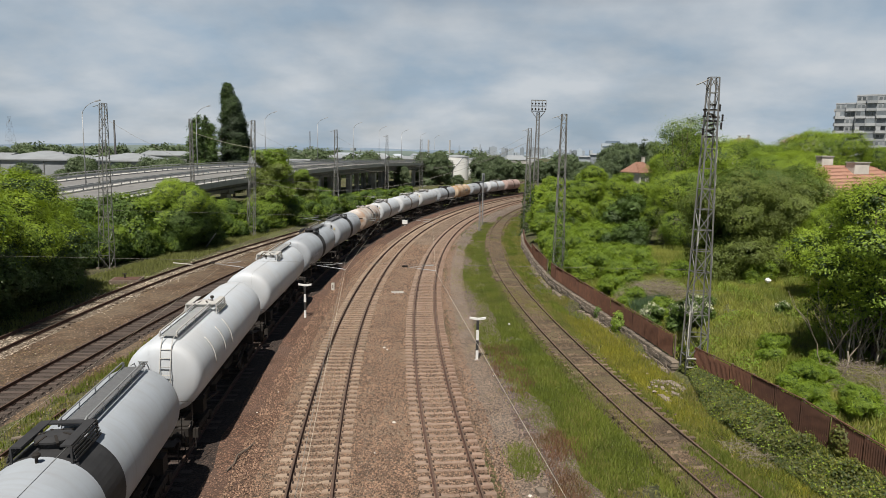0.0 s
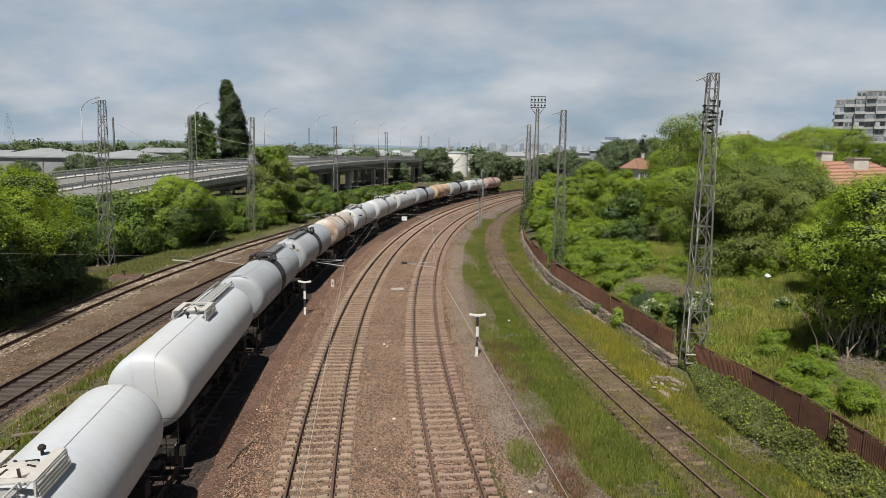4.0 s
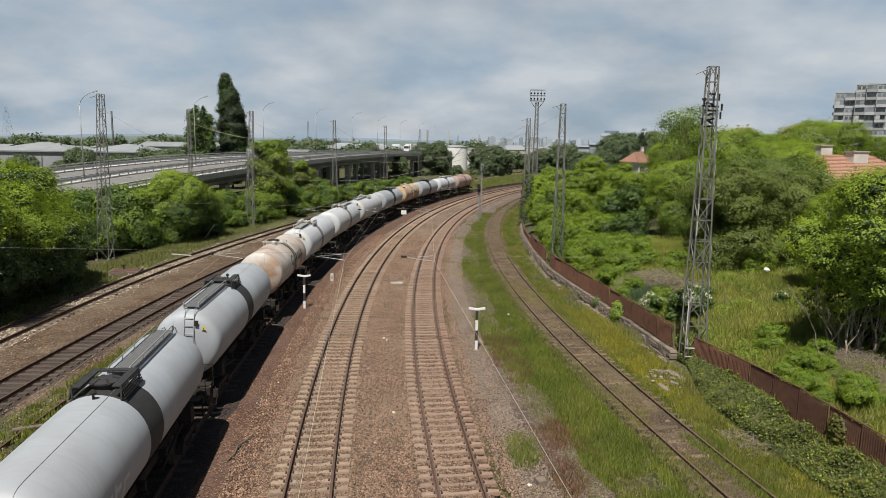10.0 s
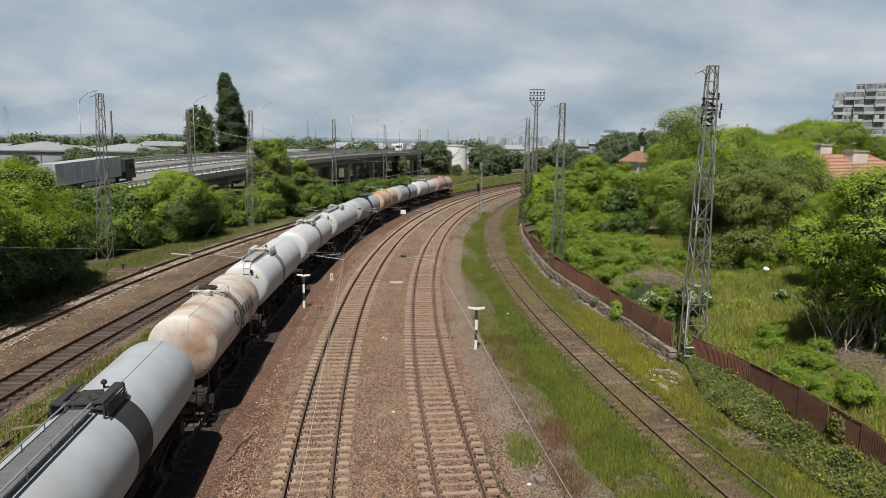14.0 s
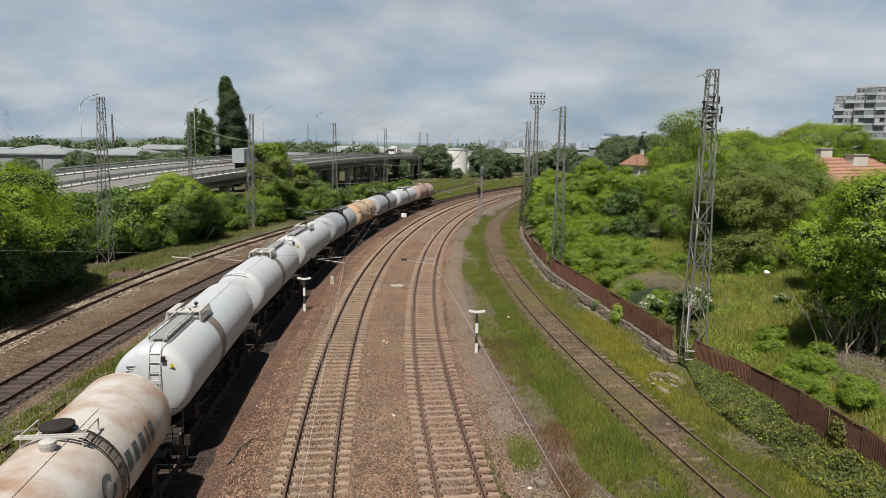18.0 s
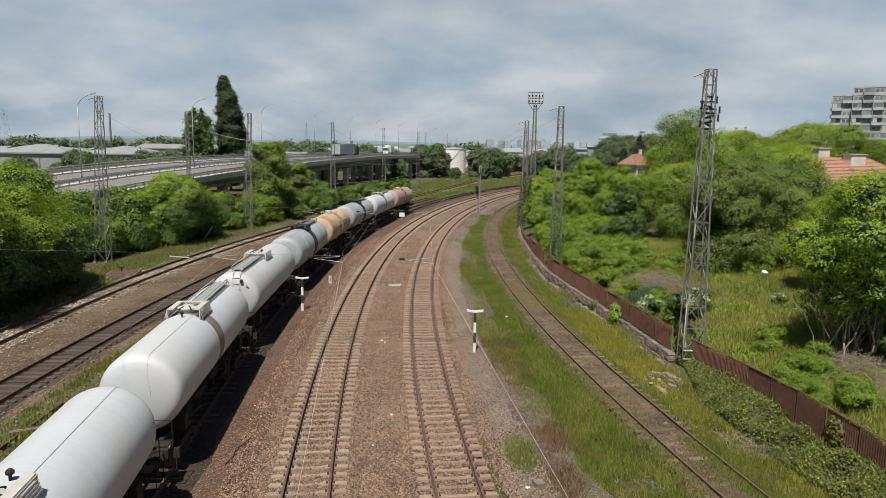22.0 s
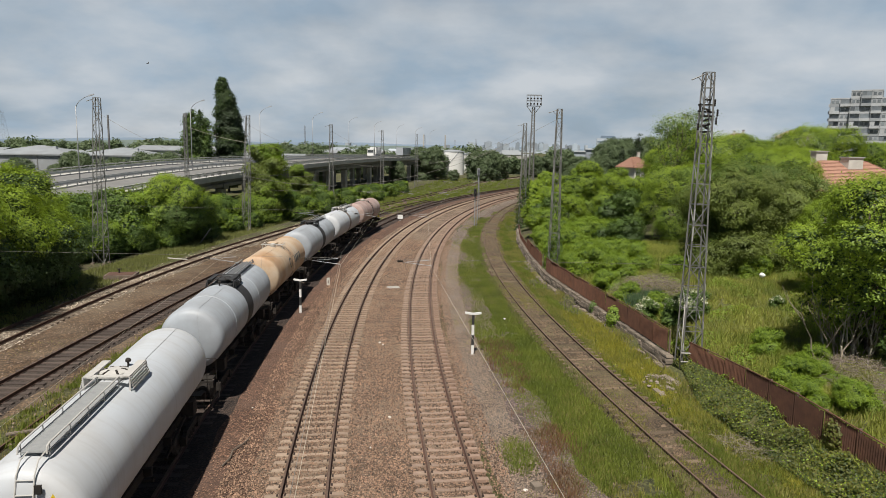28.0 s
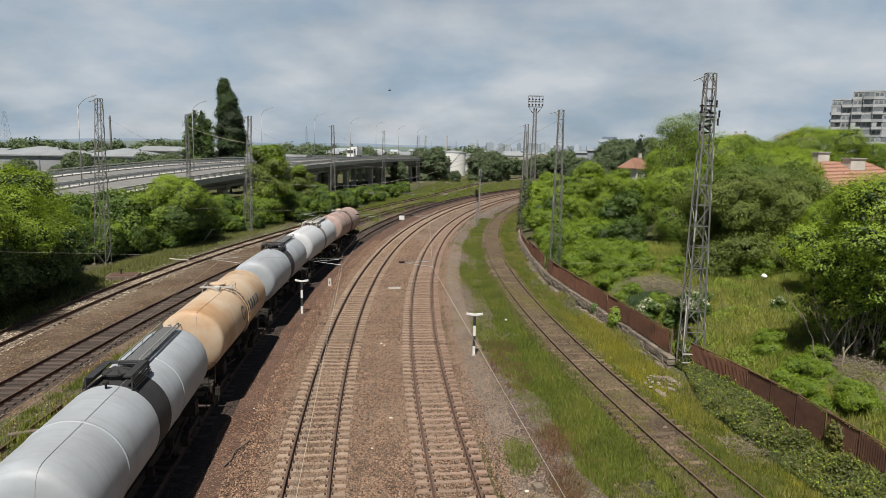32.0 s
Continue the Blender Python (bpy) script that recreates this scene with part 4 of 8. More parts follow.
    if "scrawl" in extras:
        mk = Shape()
        y = -h + 0.95
        for i in range(5):
            shell_letter(mk, y, 88 - i % 2 * 4, 0.13, 24)
            shell_letter(mk, y + 0.13, 88, 0.3, 6)
            if i % 2:
                shell_letter(mk, y + 0.13, 104, 0.3, 6)
            y += 0.58
        part("spray_paint_marks", mk, PAINT["scrawl"], tank, "pale blue sprayed scrawl on the flank")
    # underframe, saddles, end platforms
    fr = Shape()
    for sx in (-0.62, 0.62):
        fr.bar((sx, -length / 2 + 0.55, 1.06), (sx, length / 2 - 0.55, 1.06), 0.16, 0.3)
    for sy in (-1, 1):
        fr.box((0, sy * (length / 2 - 0.6), 1.06), (2.2, 0.18, 0.30))
        fr.box((0.3, sy * (length / 2 - 0.95), 1.24), (1.5, 0.5, 0.04))
        fr.box((0, sy * (h - 1.5), 1.35), (2.3, 0.5, 0.55))
        fr.bar((0.9, sy * (h - 2.0), 1.2), (0.9, sy * (h - 4.6), 0.75), 0.08, 0.08)
    for yy in (-h * 0.35, 0, h * 0.35):
        fr.box((0, yy, 1.1), (1.9, 0.14, 0.26))
    part("underframe", fr, MAT["under"], w)
    for y0, y1 in ((-h + 0.9, -h + 2.3), (h - 2.3, h - 0.9)):
        part("saddle_skirt", Shape().lathe([(1.43, y0), (1.43, y1)], "y", (0, 0, TANK_Z), 12, radians(60), radians(-120)), MAT["under"], w)
    for sy in (-1, 1):
        for sx in (-1, 1):
            ye = sy * (length / 2 - 0.5)
            prof = [(0.10, 0.0), (0.10, 0.36), (0.22, 0.38), (0.23, 0.43), (0.12, 0.47), (0.0, 0.48)]
            part("buffer", Shape().lathe([(r, sy * q) for r, q in prof][::sy], "y", (sx * 0.875, ye, 1.05), 12), MAT["under"], w)
        hand = Shape()
        ye = sy * (length / 2 - 0.72)
        hand.pipe([(0.35, ye, 1.25), (0.35, ye, 2.15), (1.2, ye, 2.15), (1.2, ye, 1.25)], 0.02, 5)
        part("end_step", Shape().pipe([(1.28, ye, 1.2), (1.32, ye + sy * 0.05, 0.45), (1.05, ye + sy * 0.05, 0.45), (1.05, ye, 1.2)], 0.018, 5), MAT["under"], w)
        part("brake_hose", Shape().pipe([(-0.4, ye, 1.0), (-0.35, ye + sy * 0.35, 0.6), (-0.1, ye + sy * 0.5, 0.75)], 0.03, 5), MAT["under"], w)
        part("end_rail", hand, MAT["under"], w)
        part("coupling_hook", Shape().box((0, sy * (length / 2 - 0.3), 1.02), (0.12, 0.5, 0.16), None, 0.8), MAT["under"], w)
    outlet = Shape().rod((0, 0, 1.4), (0, 0, 0.75), 0.12, 10).rod((-0.9, 0.1, 0.78), (0.95, 0.1, 0.78), 0.08, 10)
    part("outlet_pipe", outlet, MAT["under"], w)
    part("brake_cylinder", Shape().rod((0.4, -2.6, 0.8), (0.4, -1.6, 0.8), 0.2, 12), MAT["under"], w)
    for sy in (-1, 1):
        by = sy * (h - 1.7)
        bg = Shape()
        for sx in (-1.0, 1.0):
            # side frame with its arched ends and axle boxes
            bg.box((sx, by, 0.66), (0.14, 1.5, 0.26))
            for q in (-0.9, 0.9):
                bg.box((sx, by + q, 0.52), (0.22, 0.36, 0.34), None, 0.85)
                bg.bar((sx, by + q * 0.3, 0.72), (sx, by + q, 0.62), 0.13, 0.16)
            for q in (-0.28, 0.0, 0.28):
                bg.rod((sx, by + q, 0.34), (sx, by + q, 0.62), 0.09, 8)
        bg.box((0, by, 0.62), (2.0, 0.42, 0.28))
        bogie = part("bogie", bg, MAT["under"], w)
        for q in (-0.9, 0.9):
            ws = Shape().rod((-0.95, 0, 0), (0.95, 0, 0), 0.08, 10)
            for sx in (-0.755, 0.755):
                e = 1 if sx > 0 else -1
                prof = [(0.08, -0.09), (0.16, -0.08), (0.37, -0.03), (0.38, -0.065), (0.455, -0.07), (0.46, 0.04), (0.49, 0.05), (0.49, 0.075), (0.37, 0.07), (0.35, 0.02),
                        (0.16, 0.06), (0.08, 0.07)]
                ws.lathe([(r, -e * x) for r, x in prof][::e], "x", (sx, 0, 0), 20)
                for i in range(4):
                    a = math.tau * i / 4
                    ws.rod((sx - 0.06, 0.26 * math.cos(a), 0.26 * math.sin(a)), (sx + 0.06, 0.26 * math.cos(a), 0.26 * math.sin(a)), 0.045, 6)
            WHEELS.append((part("wheelset", ws, MAT["wheel"], bogie, m=pose(0, by + q, 0.46)), by + q))
    if "tail" in extras:
        for sx in (-0.95, 0.95):
            part("tail_lamp", Shape().box((sx, length / 2 - 0.45, 1.5), (0.2, 0.08, 0.26)), MAT["yellow"], w, "small yellow tail marker")
    return w


# centre of each wagon at the clip's start, metres along the arc; near to far
TRAIN = [
    (-44.0, 14.8, "grey", False, "walkway", "band_black", "light grey tank wagon with a black spill band", ()),
    (-29.2, 14.8, "white", True, "walkway", "", "clean white tank wagon with walkway and ladder", ("ribs",)),
    (-14.4, 14.8, "white", False, "walkway", "", "white tank wagon with pale walkway railings", ()),
    (0.4, 14.8, "grey", False, "walkway", "band_black", "light grey tank wagon with black band and sprayed scrawl", ("scrawl",)),
    (15.1, 14.8, "grey", True, "walkway", "band_black", "light grey tank wagon with black band, ladder and warning sign", ("sign",)),
    (28.95, 12.0, "rust", False, "plain", "", "white tank wagon blooming with brown rust and dark lettering", ("bars",), -0.1),
    (42.1, 14.3, "white", True, "walkway", "band_dirty", "white tank wagon with a dirty brown band", ("sign",), -1.1),
    (56.7, 14.8, "white", False, "walkway", "band_dirty", "white tank wagon stained brown at its hatch", ()),
    (71.3, 14.6, "cream", True, "walkway", "", "off-white tank wagon with ladder and document box", ("sign",)),
    (86.1, 14.6, "grey_dull", False, "walkway", "band_black", "dull grey tank wagon with a black band", ("rings",)),
    (99.5, 12.9, "orange", False, "plain", "", "orange rusted tank wagon with a round hatch", ("bars",)),
    (113.6, 14.8, "grey_dull", False, "walkway", "band_black", "grey tank wagon with black band and hatch platform", ()),
    (128.3, 14.8, "white", False, "walkway", "band_dirty", "white tank wagon with a grimy band", ()),
    (142.4, 13.6, "red", False, "plain", "", "faded red-brown tank wagon at the tail of the train", ("tail",)),
]
WAGONS = [(q[0], make_wagon(*q[1:])) for q in TRAIN]


def gone(t):
    """Metres that the train has run by t seconds."""
    return 4.195 * t - 0.00844 * t * t


# ---- viaduct ----
VIA = curve_line([(-84.0, -95), (-72.0, -45), (-59.5, 10), (-51.0, 50), (-44.8, 80), (-36.4, 122), (-26.3, 171), (-6.5, 267), (9.0, 345), (26.0, 430)], 2.0)


def by_steps(pts, y):
    """Straight lines between (distance, value) pairs."""
    if y <= pts[0][0]:
        return pts[0][1]
    for (a, za), (b, zb) in zip(pts, pts[1:]):
        if y <= b:
            return za + (zb - za) * (y - a) / (b - a)
    return pts[-1][1]


def via_z(y):
    """Road level at the viaduct's near edge: a ramp that climbs, then levels out."""
    return by_steps(((10, 0.3), (40, 1.3), (60, 2.45), (83, 3.9), (95, 4.7), (105, 5.3), (116, 5.8), (130, 6.35), (153, 7.05), (178, 7.6), (208, 7.85),
                     (250, 7.65), (300, 7.4)), y)


def via_tilt(y):
    """Cross slope of the deck: the far edge lies higher where the ramp bends."""
    return by_steps(((60, -0.037), (130, -0.037), (152, -0.022), (176, 0.0)), y)


def make_viaduct():
    via = thing("road_viaduct", "grey concrete road viaduct with pale parapets on paired piers", "viaduct", kind="structure")

    def rows(off, up=0.0, lo=0, hi=None):
        hi = len(VIA) if hi is None else hi
        return [(x + ty * off, y - tx * off, via_z(y) + via_tilt(y) * off + up, tx, ty) for x, y, tx, ty in VIA[lo:hi]]

    part("deck", Shape().sweep(rows(-11.0), [(-11, -0.05), (11, -0.05), (11, -0.35), (9.4, -0.5), (9.0, -1.5), (-9.0, -1.5), (-9.4, -0.5), (-11, -0.35)], True, via_tilt),
         MAT["dark_concrete"], via)
    for c in (-16.4, -5.6):
        part("carriageway", Shape().sweep(rows(c), [(-3.9, 0.02), (3.9, 0.02), (3.9, -0.045), (-3.9, -0.045)], True, via_tilt), MAT["road"], via, "worn pale grey road surface")
    for c in (-21.0, -11.05, -1.1):
        part("footway", Shape().sweep(rows(c), [(-0.62, 0.17), (0.62, 0.17), (0.62, -0.045), (-0.62, -0.045)], True, via_tilt), MAT["parapet"], via, "pale raised kerb strip")
    n = 10
    # edge beams with railings, and a double guard rail on the median
    for off, wide, tall in ((-0.2, 0.44, 0.34), (-21.8, 0.44, 0.34), (-10.55, 0.16, 0.20), (-11.55, 0.16, 0.20), (-1.75, 0.16, 0.17), (-20.3, 0.16, 0.17)):
        edge = wide > 0.3
        for i in range(0, len(VIA) - 1, n):
            seg = rows(off, 0, i, min(i + n + 1, len(VIA)))
            if len(seg) < 2:
                continue
            seg[-1] = (seg[-1][0] - seg[-1][3] * 0.04, seg[-1][1] - seg[-1][4] * 0.04, *seg[-1][2:])
            w2 = wide / 2
            if edge:
                part("parapet", Shape().sweep(seg, [(-w2, tall), (w2, tall), (w2, -0.55), (-w2, -0.55)]), MAT["parapet"], via)
            high = 0.74 if edge else 0.62
            rl = Shape()
            for x, y, z, tx, ty in seg[:-1]:
                rl.box((x, y, z + tall + high / 2 - 0.06), (0.13, 0.13, high + 0.08))
            for up, hgt in ((high, 0.15), (high * 0.5, 0.09)) if edge else ((high, 0.30),):
                rl.sweep([(x, y, z + tall + up, tx, ty) for x, y, z, tx, ty in seg], [(-0.07, 0), (0.07, 0), (0.07, -hgt), (-0.07, -hgt)])
            part("railing", rl, MAT["parapet" if edge else "pale_rail"], via)
    # paired piers and their crossheads
    for i in range(64, len(VIA) - 6, 11):
        x, y, tx, ty = VIA[i]
        z = via_z(y) - 1.5
        turn = Matrix.Rotation(math.atan2(ty, tx) - math.pi / 2, 3, "Z")
        for off in (-2.6, -8.0, -14.0, -19.4):
            if z < 2.0:
                continue
            col = Shape().box((x + ty * off, y - tx * off, (z - 0.9) / 2 - 0.4), (1.1, 1.5, z - 0.9 + 0.8), turn)
            part("pier", col, MAT["concrete"], via)
        if z > 2.0:
            part("crosshead", Shape().box((x - ty * 11, y + tx * 11, z - 0.45), (19.0, 1.8, 0.9), turn, 1.0), MAT["dark_concrete"], via)
    # beams under the near edge
    for off in (-2.0, -5.6, -9.2, -12.8, -16.4, -20.0):
        part("girder", Shape().sweep(rows(off, -1.5), [(-0.4, 0.0), (0.4, 0.0), (0.3, -0.55), (-0.3, -0.55)], True, via_tilt), MAT["dark_concrete"], via)
    return via


make_viaduct()


def make_lamp(x, y, z, tall):
    lamp = thing("street_lamp", "tall grey street lamp with a bent arm on the viaduct", "street lamp", "street lamps on the viaduct")
    part("pole", Shape().rod((x, y, z), (x, y, z + tall * 0.9), 0.10, 8, 0.05), MAT["lamp_steel"], lamp, smooth=True)
    pts = [(x + q, y, z + tall * 0.9 + up - 0.35) for q, up in ((0.0, 0.0), (0.15, 0.5), (0.6, 1.1), (1.35, 1.6), (2.0, 1.85))]
    a = part("arm", Shape().pipe(pts, 0.05, 6), MAT["lamp_steel"], lamp)
    e = pts[-1]
    part("lantern", Shape().box((e[0] + 0.35, e[1], e[2] + 0.1), (0.8, 0.3, 0.16), Matrix.Rotation(-0.3, 3, "Y"), 0.8), MAT["lamp_steel"], a)
    return lamp


for x, y in ((-52.4, 98.0), (-46.7, 126.8), (-41.1, 153.5), (-35.0, 183.4), (-29.2, 211.3), (-23.9, 236.8), (-18.0, 264.0), (-12.0, 292.0), (-6.3, 320.0)):
    make_lamp(x, y, via_z(y) - 11.0 * via_tilt(y) + 0.15, 12.1)


# ---- lattice masts ----
def make_mast(x, y, z0, top, base_w, top_w, label, mat, bays=11, arm=True, group="lattice masts of the overhead line", turn=0.0, lean=0.0, reach=1.0):
    m = thing("lattice_mast", label, "lattice mast", group, m=pose(x, y, 0, 0, lean, turn))
    h = top - z0
    bays_z = [z0 + h * (1 - (1 - i / bays) ** 1.12) for i in range(bays + 1)]

    def corner(k, z):
        w = base_w + (top_w - base_w) * (z - z0) / h
        return Vector(((-1, 1, 1, -1)[k] * w / 2, (-1, -1, 1, 1)[k] * w / 2, z))

    for k in range(4):
        leg = Shape()
        a, b = corner(k, z0 - 0.5), corner(k, top)
        leg.bar(a, b, 0.064, 0.064)
        part("leg", leg, MAT[mat], m)
    for k in range(4):
        face = Shape()
        q = (k + 1) % 4
        for i in range(bays):
            lo, hi = bays_z[i], bays_z[i + 1]
            if (i + k) % 2:
                face.bar(corner(k, lo), corner(q, hi), 0.034, 0.034)
            else:
                face.bar(corner(q, lo), corner(k, hi), 0.034, 0.034)
            face.bar(corner(k, hi), corner(q, hi), 0.035, 0.035)
        part("lattice_face", face, MAT[mat], m)
    if arm:
        part("top_arm", Shape().rod((-top_w / 2, 0, top - 0.1), (-top_w / 2 - 0.85 * reach, 0, top - 0.38), 0.03, 6).rod((-top_w / 2, 0, top - 0.55), (-top_w / 2 - 0.4 * reach, 0, top - 0.25), 0.022, 5),
             MAT[mat], m)
    for k in range(4):
        c = corner(k, z0)
        part("footing", Shape().box((c.x, c.y, z0 - 0.25), (0.34, 0.34, 0.6), None, 0.85), MAT["stone_wall"], m)
    return m


MASTS = {
    "right_near": make_mast(13.44, 35.3, -0.45, 15.3, 1.06, 0.43, "tall grey lattice mast beside the rusty fence", "steel", 15, reach=0.75),
    "right_mid": make_mast(10.5, 62.5, -0.2, 15.0, 0.95, 0.42, "grey lattice mast overgrown with creeper at its foot", "steel", 13),
    "right_far": make_mast(11.4, 96.0, -0.2, 15.0, 1.0, 0.42, "far lattice mast where the fence bends", "steel", 12),
    "right_last": make_mast(15.4, 131.0, -0.2, 15.0, 1.0, 0.42, "distant lattice mast beside the curve", "steel", 12, False),
    "left_near": make_mast(-33.65, 66.0, -0.5, 15.5, 1.12, 0.48, "grey lattice mast in front of leafy bushes", "steel", 14, lean=1.6, reach=0.9),
    "left_mid": make_mast(-27.1, 93.0, -0.5, 15.3, 1.0, 0.42, "grey lattice mast before the viaduct", "steel", 13, lean=2.3),
    "left_far": make_mast(-21.0, 128.0, -0.5, 15.4, 1.0, 0.42, "far lattice mast before the viaduct piers", "steel", 12),
    "left_last": make_mast(-15.1, 169.0, -0.5, 15.6, 1.0, 0.42, "distant lattice mast near the viaduct's end", "steel", 12),
    "left_end": make_mast(-8.0, 205.0, -0.5, 15.6, 1.0, 0.42, "distant lattice mast among far tracks", "steel", 10, False),
}


part("cable_pipe", Shape().rod((-0.66, -0.62, -0.8), (-0.58, -0.56, 3.3), 0.028, 8), MAT["concrete"], MASTS["right_near"], "pale pipe up the leg of the mast", smooth=True)
for z in (0.25, 0.72):
    part("pipe_bracket", Shape().rod((-0.62, -0.62, z), (0.1, -0.62, z - 0.02), 0.04, 8), MAT["concrete"], MASTS["right_near"], "short pale pipe across the gap in the fence")


def make_flood_mast():
    x, y, top = 30.3, 233.0, 29.8
    m = thing("floodlight_mast", "tall lattice floodlight mast with two rows of lamps", "floodlight mast", m=pose(x, y, 0))
    for k in range(4):
        sx, sy = (-1, 1, 1, -1)[k], (-1, -1, 1, 1)[k]
        part("leg", Shape().bar((sx * 0.8, sy * 0.8, 0), (sx * 0.4, sy * 0.4, top - 4.0), 0.2, 0.2), MAT["steel"], m)
    for k in range(4):
        f = Shape()
        a = (-1, 1, 1, -1)
        b = (-1, -1, 1, 1)
        q = (k + 1) % 4
        for i in range(16):
            w0, w1 = 0.8 - 0.4 * i / 16, 0.8 - 0.4 * (i + 1) / 16
            z0, z1 = (top - 4) * i / 16, (top - 4) * (i + 1) / 16
            f.bar((a[k] * w0, b[k] * w0, z0), (a[q] * w1, b[q] * w1, z1), 0.1, 0.1)
            f.bar((a[k] * w1, b[k] * w1, z1), (a[q] * w1, b[q] * w1, z1), 0.08, 0.08)
        part("lattice_face", f, MAT["steel"], m)
    for z in (top - 3.6, top - 1.9, top):
        for py in (-0.9, 0.9):
            part("platform_rail", Shape().bar((-2.45, py, z), (2.45, py, z), 0.16, 0.16), MAT["steel"], m)
    for px in (-2.45, -1.22, 0, 1.22, 2.45):
        part("platform_post", Shape().bar((px, -0.9, top - 3.6), (px, -0.9, top), 0.13, 0.13), MAT["steel"], m)
    for sx in (-1, 1):
        part("platform_strut", Shape().bar((sx * 2.2, 0, top - 3.8), (sx * 0.3, 0, top - 6.2), 0.2, 0.2), MAT["steel"], m)
    for z in (top - 3.0, top - 1.2):
        for px in (-2.2, -1.1, 0.0, 1.1, 2.2):
            part("floodlight", Shape().lathe([(0.12, 0.4), (0.3, -0.1), (0.32, -0.18), (0.0, -0.14)], "y", (px, -1.1, z), 10), MAT["under"], m)
    return m


make_flood_mast()


def mast_fittings():
    """Dark brackets, insulators and clamps bolted high on the mast by the fence."""
    m = MASTS["right_near"]
    rng = random.Random(14)
    for i in range(9):
        z = 12.3 + i * 0.2
        a = rng.uniform(0, math.tau)
        part("bracket", Shape().bar((-0.42 * math.cos(a), -0.42 * math.sin(a), z), (0.42 * math.cos(a), 0.42 * math.sin(a), z + rng.uniform(-0.15, 0.15)), 0.07, 0.09), MAT["under"], m)
    for sx, z in ((-0.5, 12.6), (0.55, 12.9), (0.6, 13.3), (-0.45, 13.6), (0.4, 13.8)):
        part("insulator", Shape().lathe([(0.03, -0.2), (0.065, -0.14), (0.035, -0.08), (0.065, -0.02), (0.035, 0.04), (0.065, 0.1), (0.03, 0.16)], "z", (sx * 0.85, -0.2, z), 8), MAT["under"], m)
    for k in range(10):
        z = 0.8 + k * 1.15 + rng.uniform(-0.2, 0.2)
        w = 1.08 + (0.44 - 1.08) * z / 15.5
        sx = rng.choice((-1, 1))
        part("pale_patch", Shape().bar((sx * w / 2, -w / 2 - 0.05, z), (sx * w / 2 * 0.98, -w / 2 - 0.045, z + rng.uniform(0.3, 0.8)), 0.075, 0.012), MAT["parapet"], m)


mast_fittings()


# ---- small line-side things ----
def make_post(x, y, tall, z0):
    p = thing("marker_post", "black and white banded post with a flat white top", "marker post", "banded marker posts")
    n = 4
    for i in range(n):
        z = z0 + tall * i / n
        part("band", Shape().box((x, y, z + tall / n / 2), (0.15, 0.11, tall / n - 0.002)), MAT["white" if i % 2 == 0 else "black"], p)
    for sx in (-1, 1):
        part("top_board", Shape().bar((x, y, z0 + tall + 0.03), (x + sx * 0.46, y, z0 + tall + 0.10), 0.12, 0.11), MAT["white"], p)
    part("foot", Shape().box((x, y, z0 - 0.08), (0.34, 0.3, 0.24), None, 0.85), MAT["concrete"], p)


make_post(1.85, 37.0, 2.35, -0.3)
make_post(-9.75, 46.0, 2.3, -0.3)


def make_signal(x, y, tall, heads, look_mat="black"):
    s = thing("railway_signal", "slim colour light railway signal with a dark head", "signal")
    part("mast", Shape().rod((x, y, -0.5), (x, y, tall), 0.08, 8), MAT["lamp_steel"], s)
    head = Shape().box((x, y - 0.1, tall - 0.1), (0.38, 0.2, 1.05), None, 0.9).box((x, y - 0.02, tall - 0.1), (0.46, 0.05, 1.2))
    h = part("head", head, MAT[look_mat], s)
    for i in range(heads):
        z = tall + 0.22 - i * 0.34
        part("lamp_hood", Shape().lathe([(0.10, 0.0), (0.115, -0.24), (0.125, -0.24), (0.11, 0.0)], "y", (x, y - 0.2, z), 10), MAT["black"], h)
    part("ladder", Shape().rod((x + 0.3, y, -0.4), (x + 0.12, y, tall - 0.6), 0.03, 5), MAT["lamp_steel"], s)


make_signal(4.95, 102.5, 4.9, 3)
make_signal(5.9, 112.0, 7.7, 2, "lamp_steel")

b = thing("equipment_box", "small white equipment box on a short post", "equipment box")
part("case", Shape().box((-6.7, 108.0, 0.35), (0.85, 0.5, 0.6), None, 0.96), MAT["white"], b)
part("stand", Shape().box((-6.7, 108.0, -0.12), (0.3, 0.3, 0.36)), MAT["concrete"], b)
b = thing("kilometre_stone", "small white stone with a dark mark", "marker stone")
part("stone", Shape().box((-9.4, 55.4, 0.02), (0.26, 0.14, 0.8), None, 0.92), MAT["plaster"], b)
part("mark", Shape().box((-9.4, 55.325, 0.1), (0.08, 0.012, 0.26)), MAT["rusty_steel"], b)


# ---- overhead wires ----
def wire(name, pts, r, mat, label):
    return solo(name, Shape().pipe(pts, r, 5), MAT[mat], label, "wire", "overhead wires")


def along(r, y0, y1, z, step=3.0, stagger=0.0):
    pts = []
    a0, a1 = math.asin((y0 - CENTRE.y) / r), math.asin((y1 - CENTRE.y) / r)
    n = int((a1 - a0) * r / step)
    for i in range(n + 1):
        a = a0 + (a1 - a0) * i / n
        rr = r + stagger
        pts.append((CENTRE.x - rr * math.cos(a), CENTRE.y + rr * math.sin(a), z))
    return pts


def chord(r, ys, z, stagger=0.0):
    pts = []
    for y in ys:
        a = math.asin((y - CENTRE.y) / r)
        pts.append((CENTRE.x - (r + stagger) * math.cos(a), y, z))
    return pts


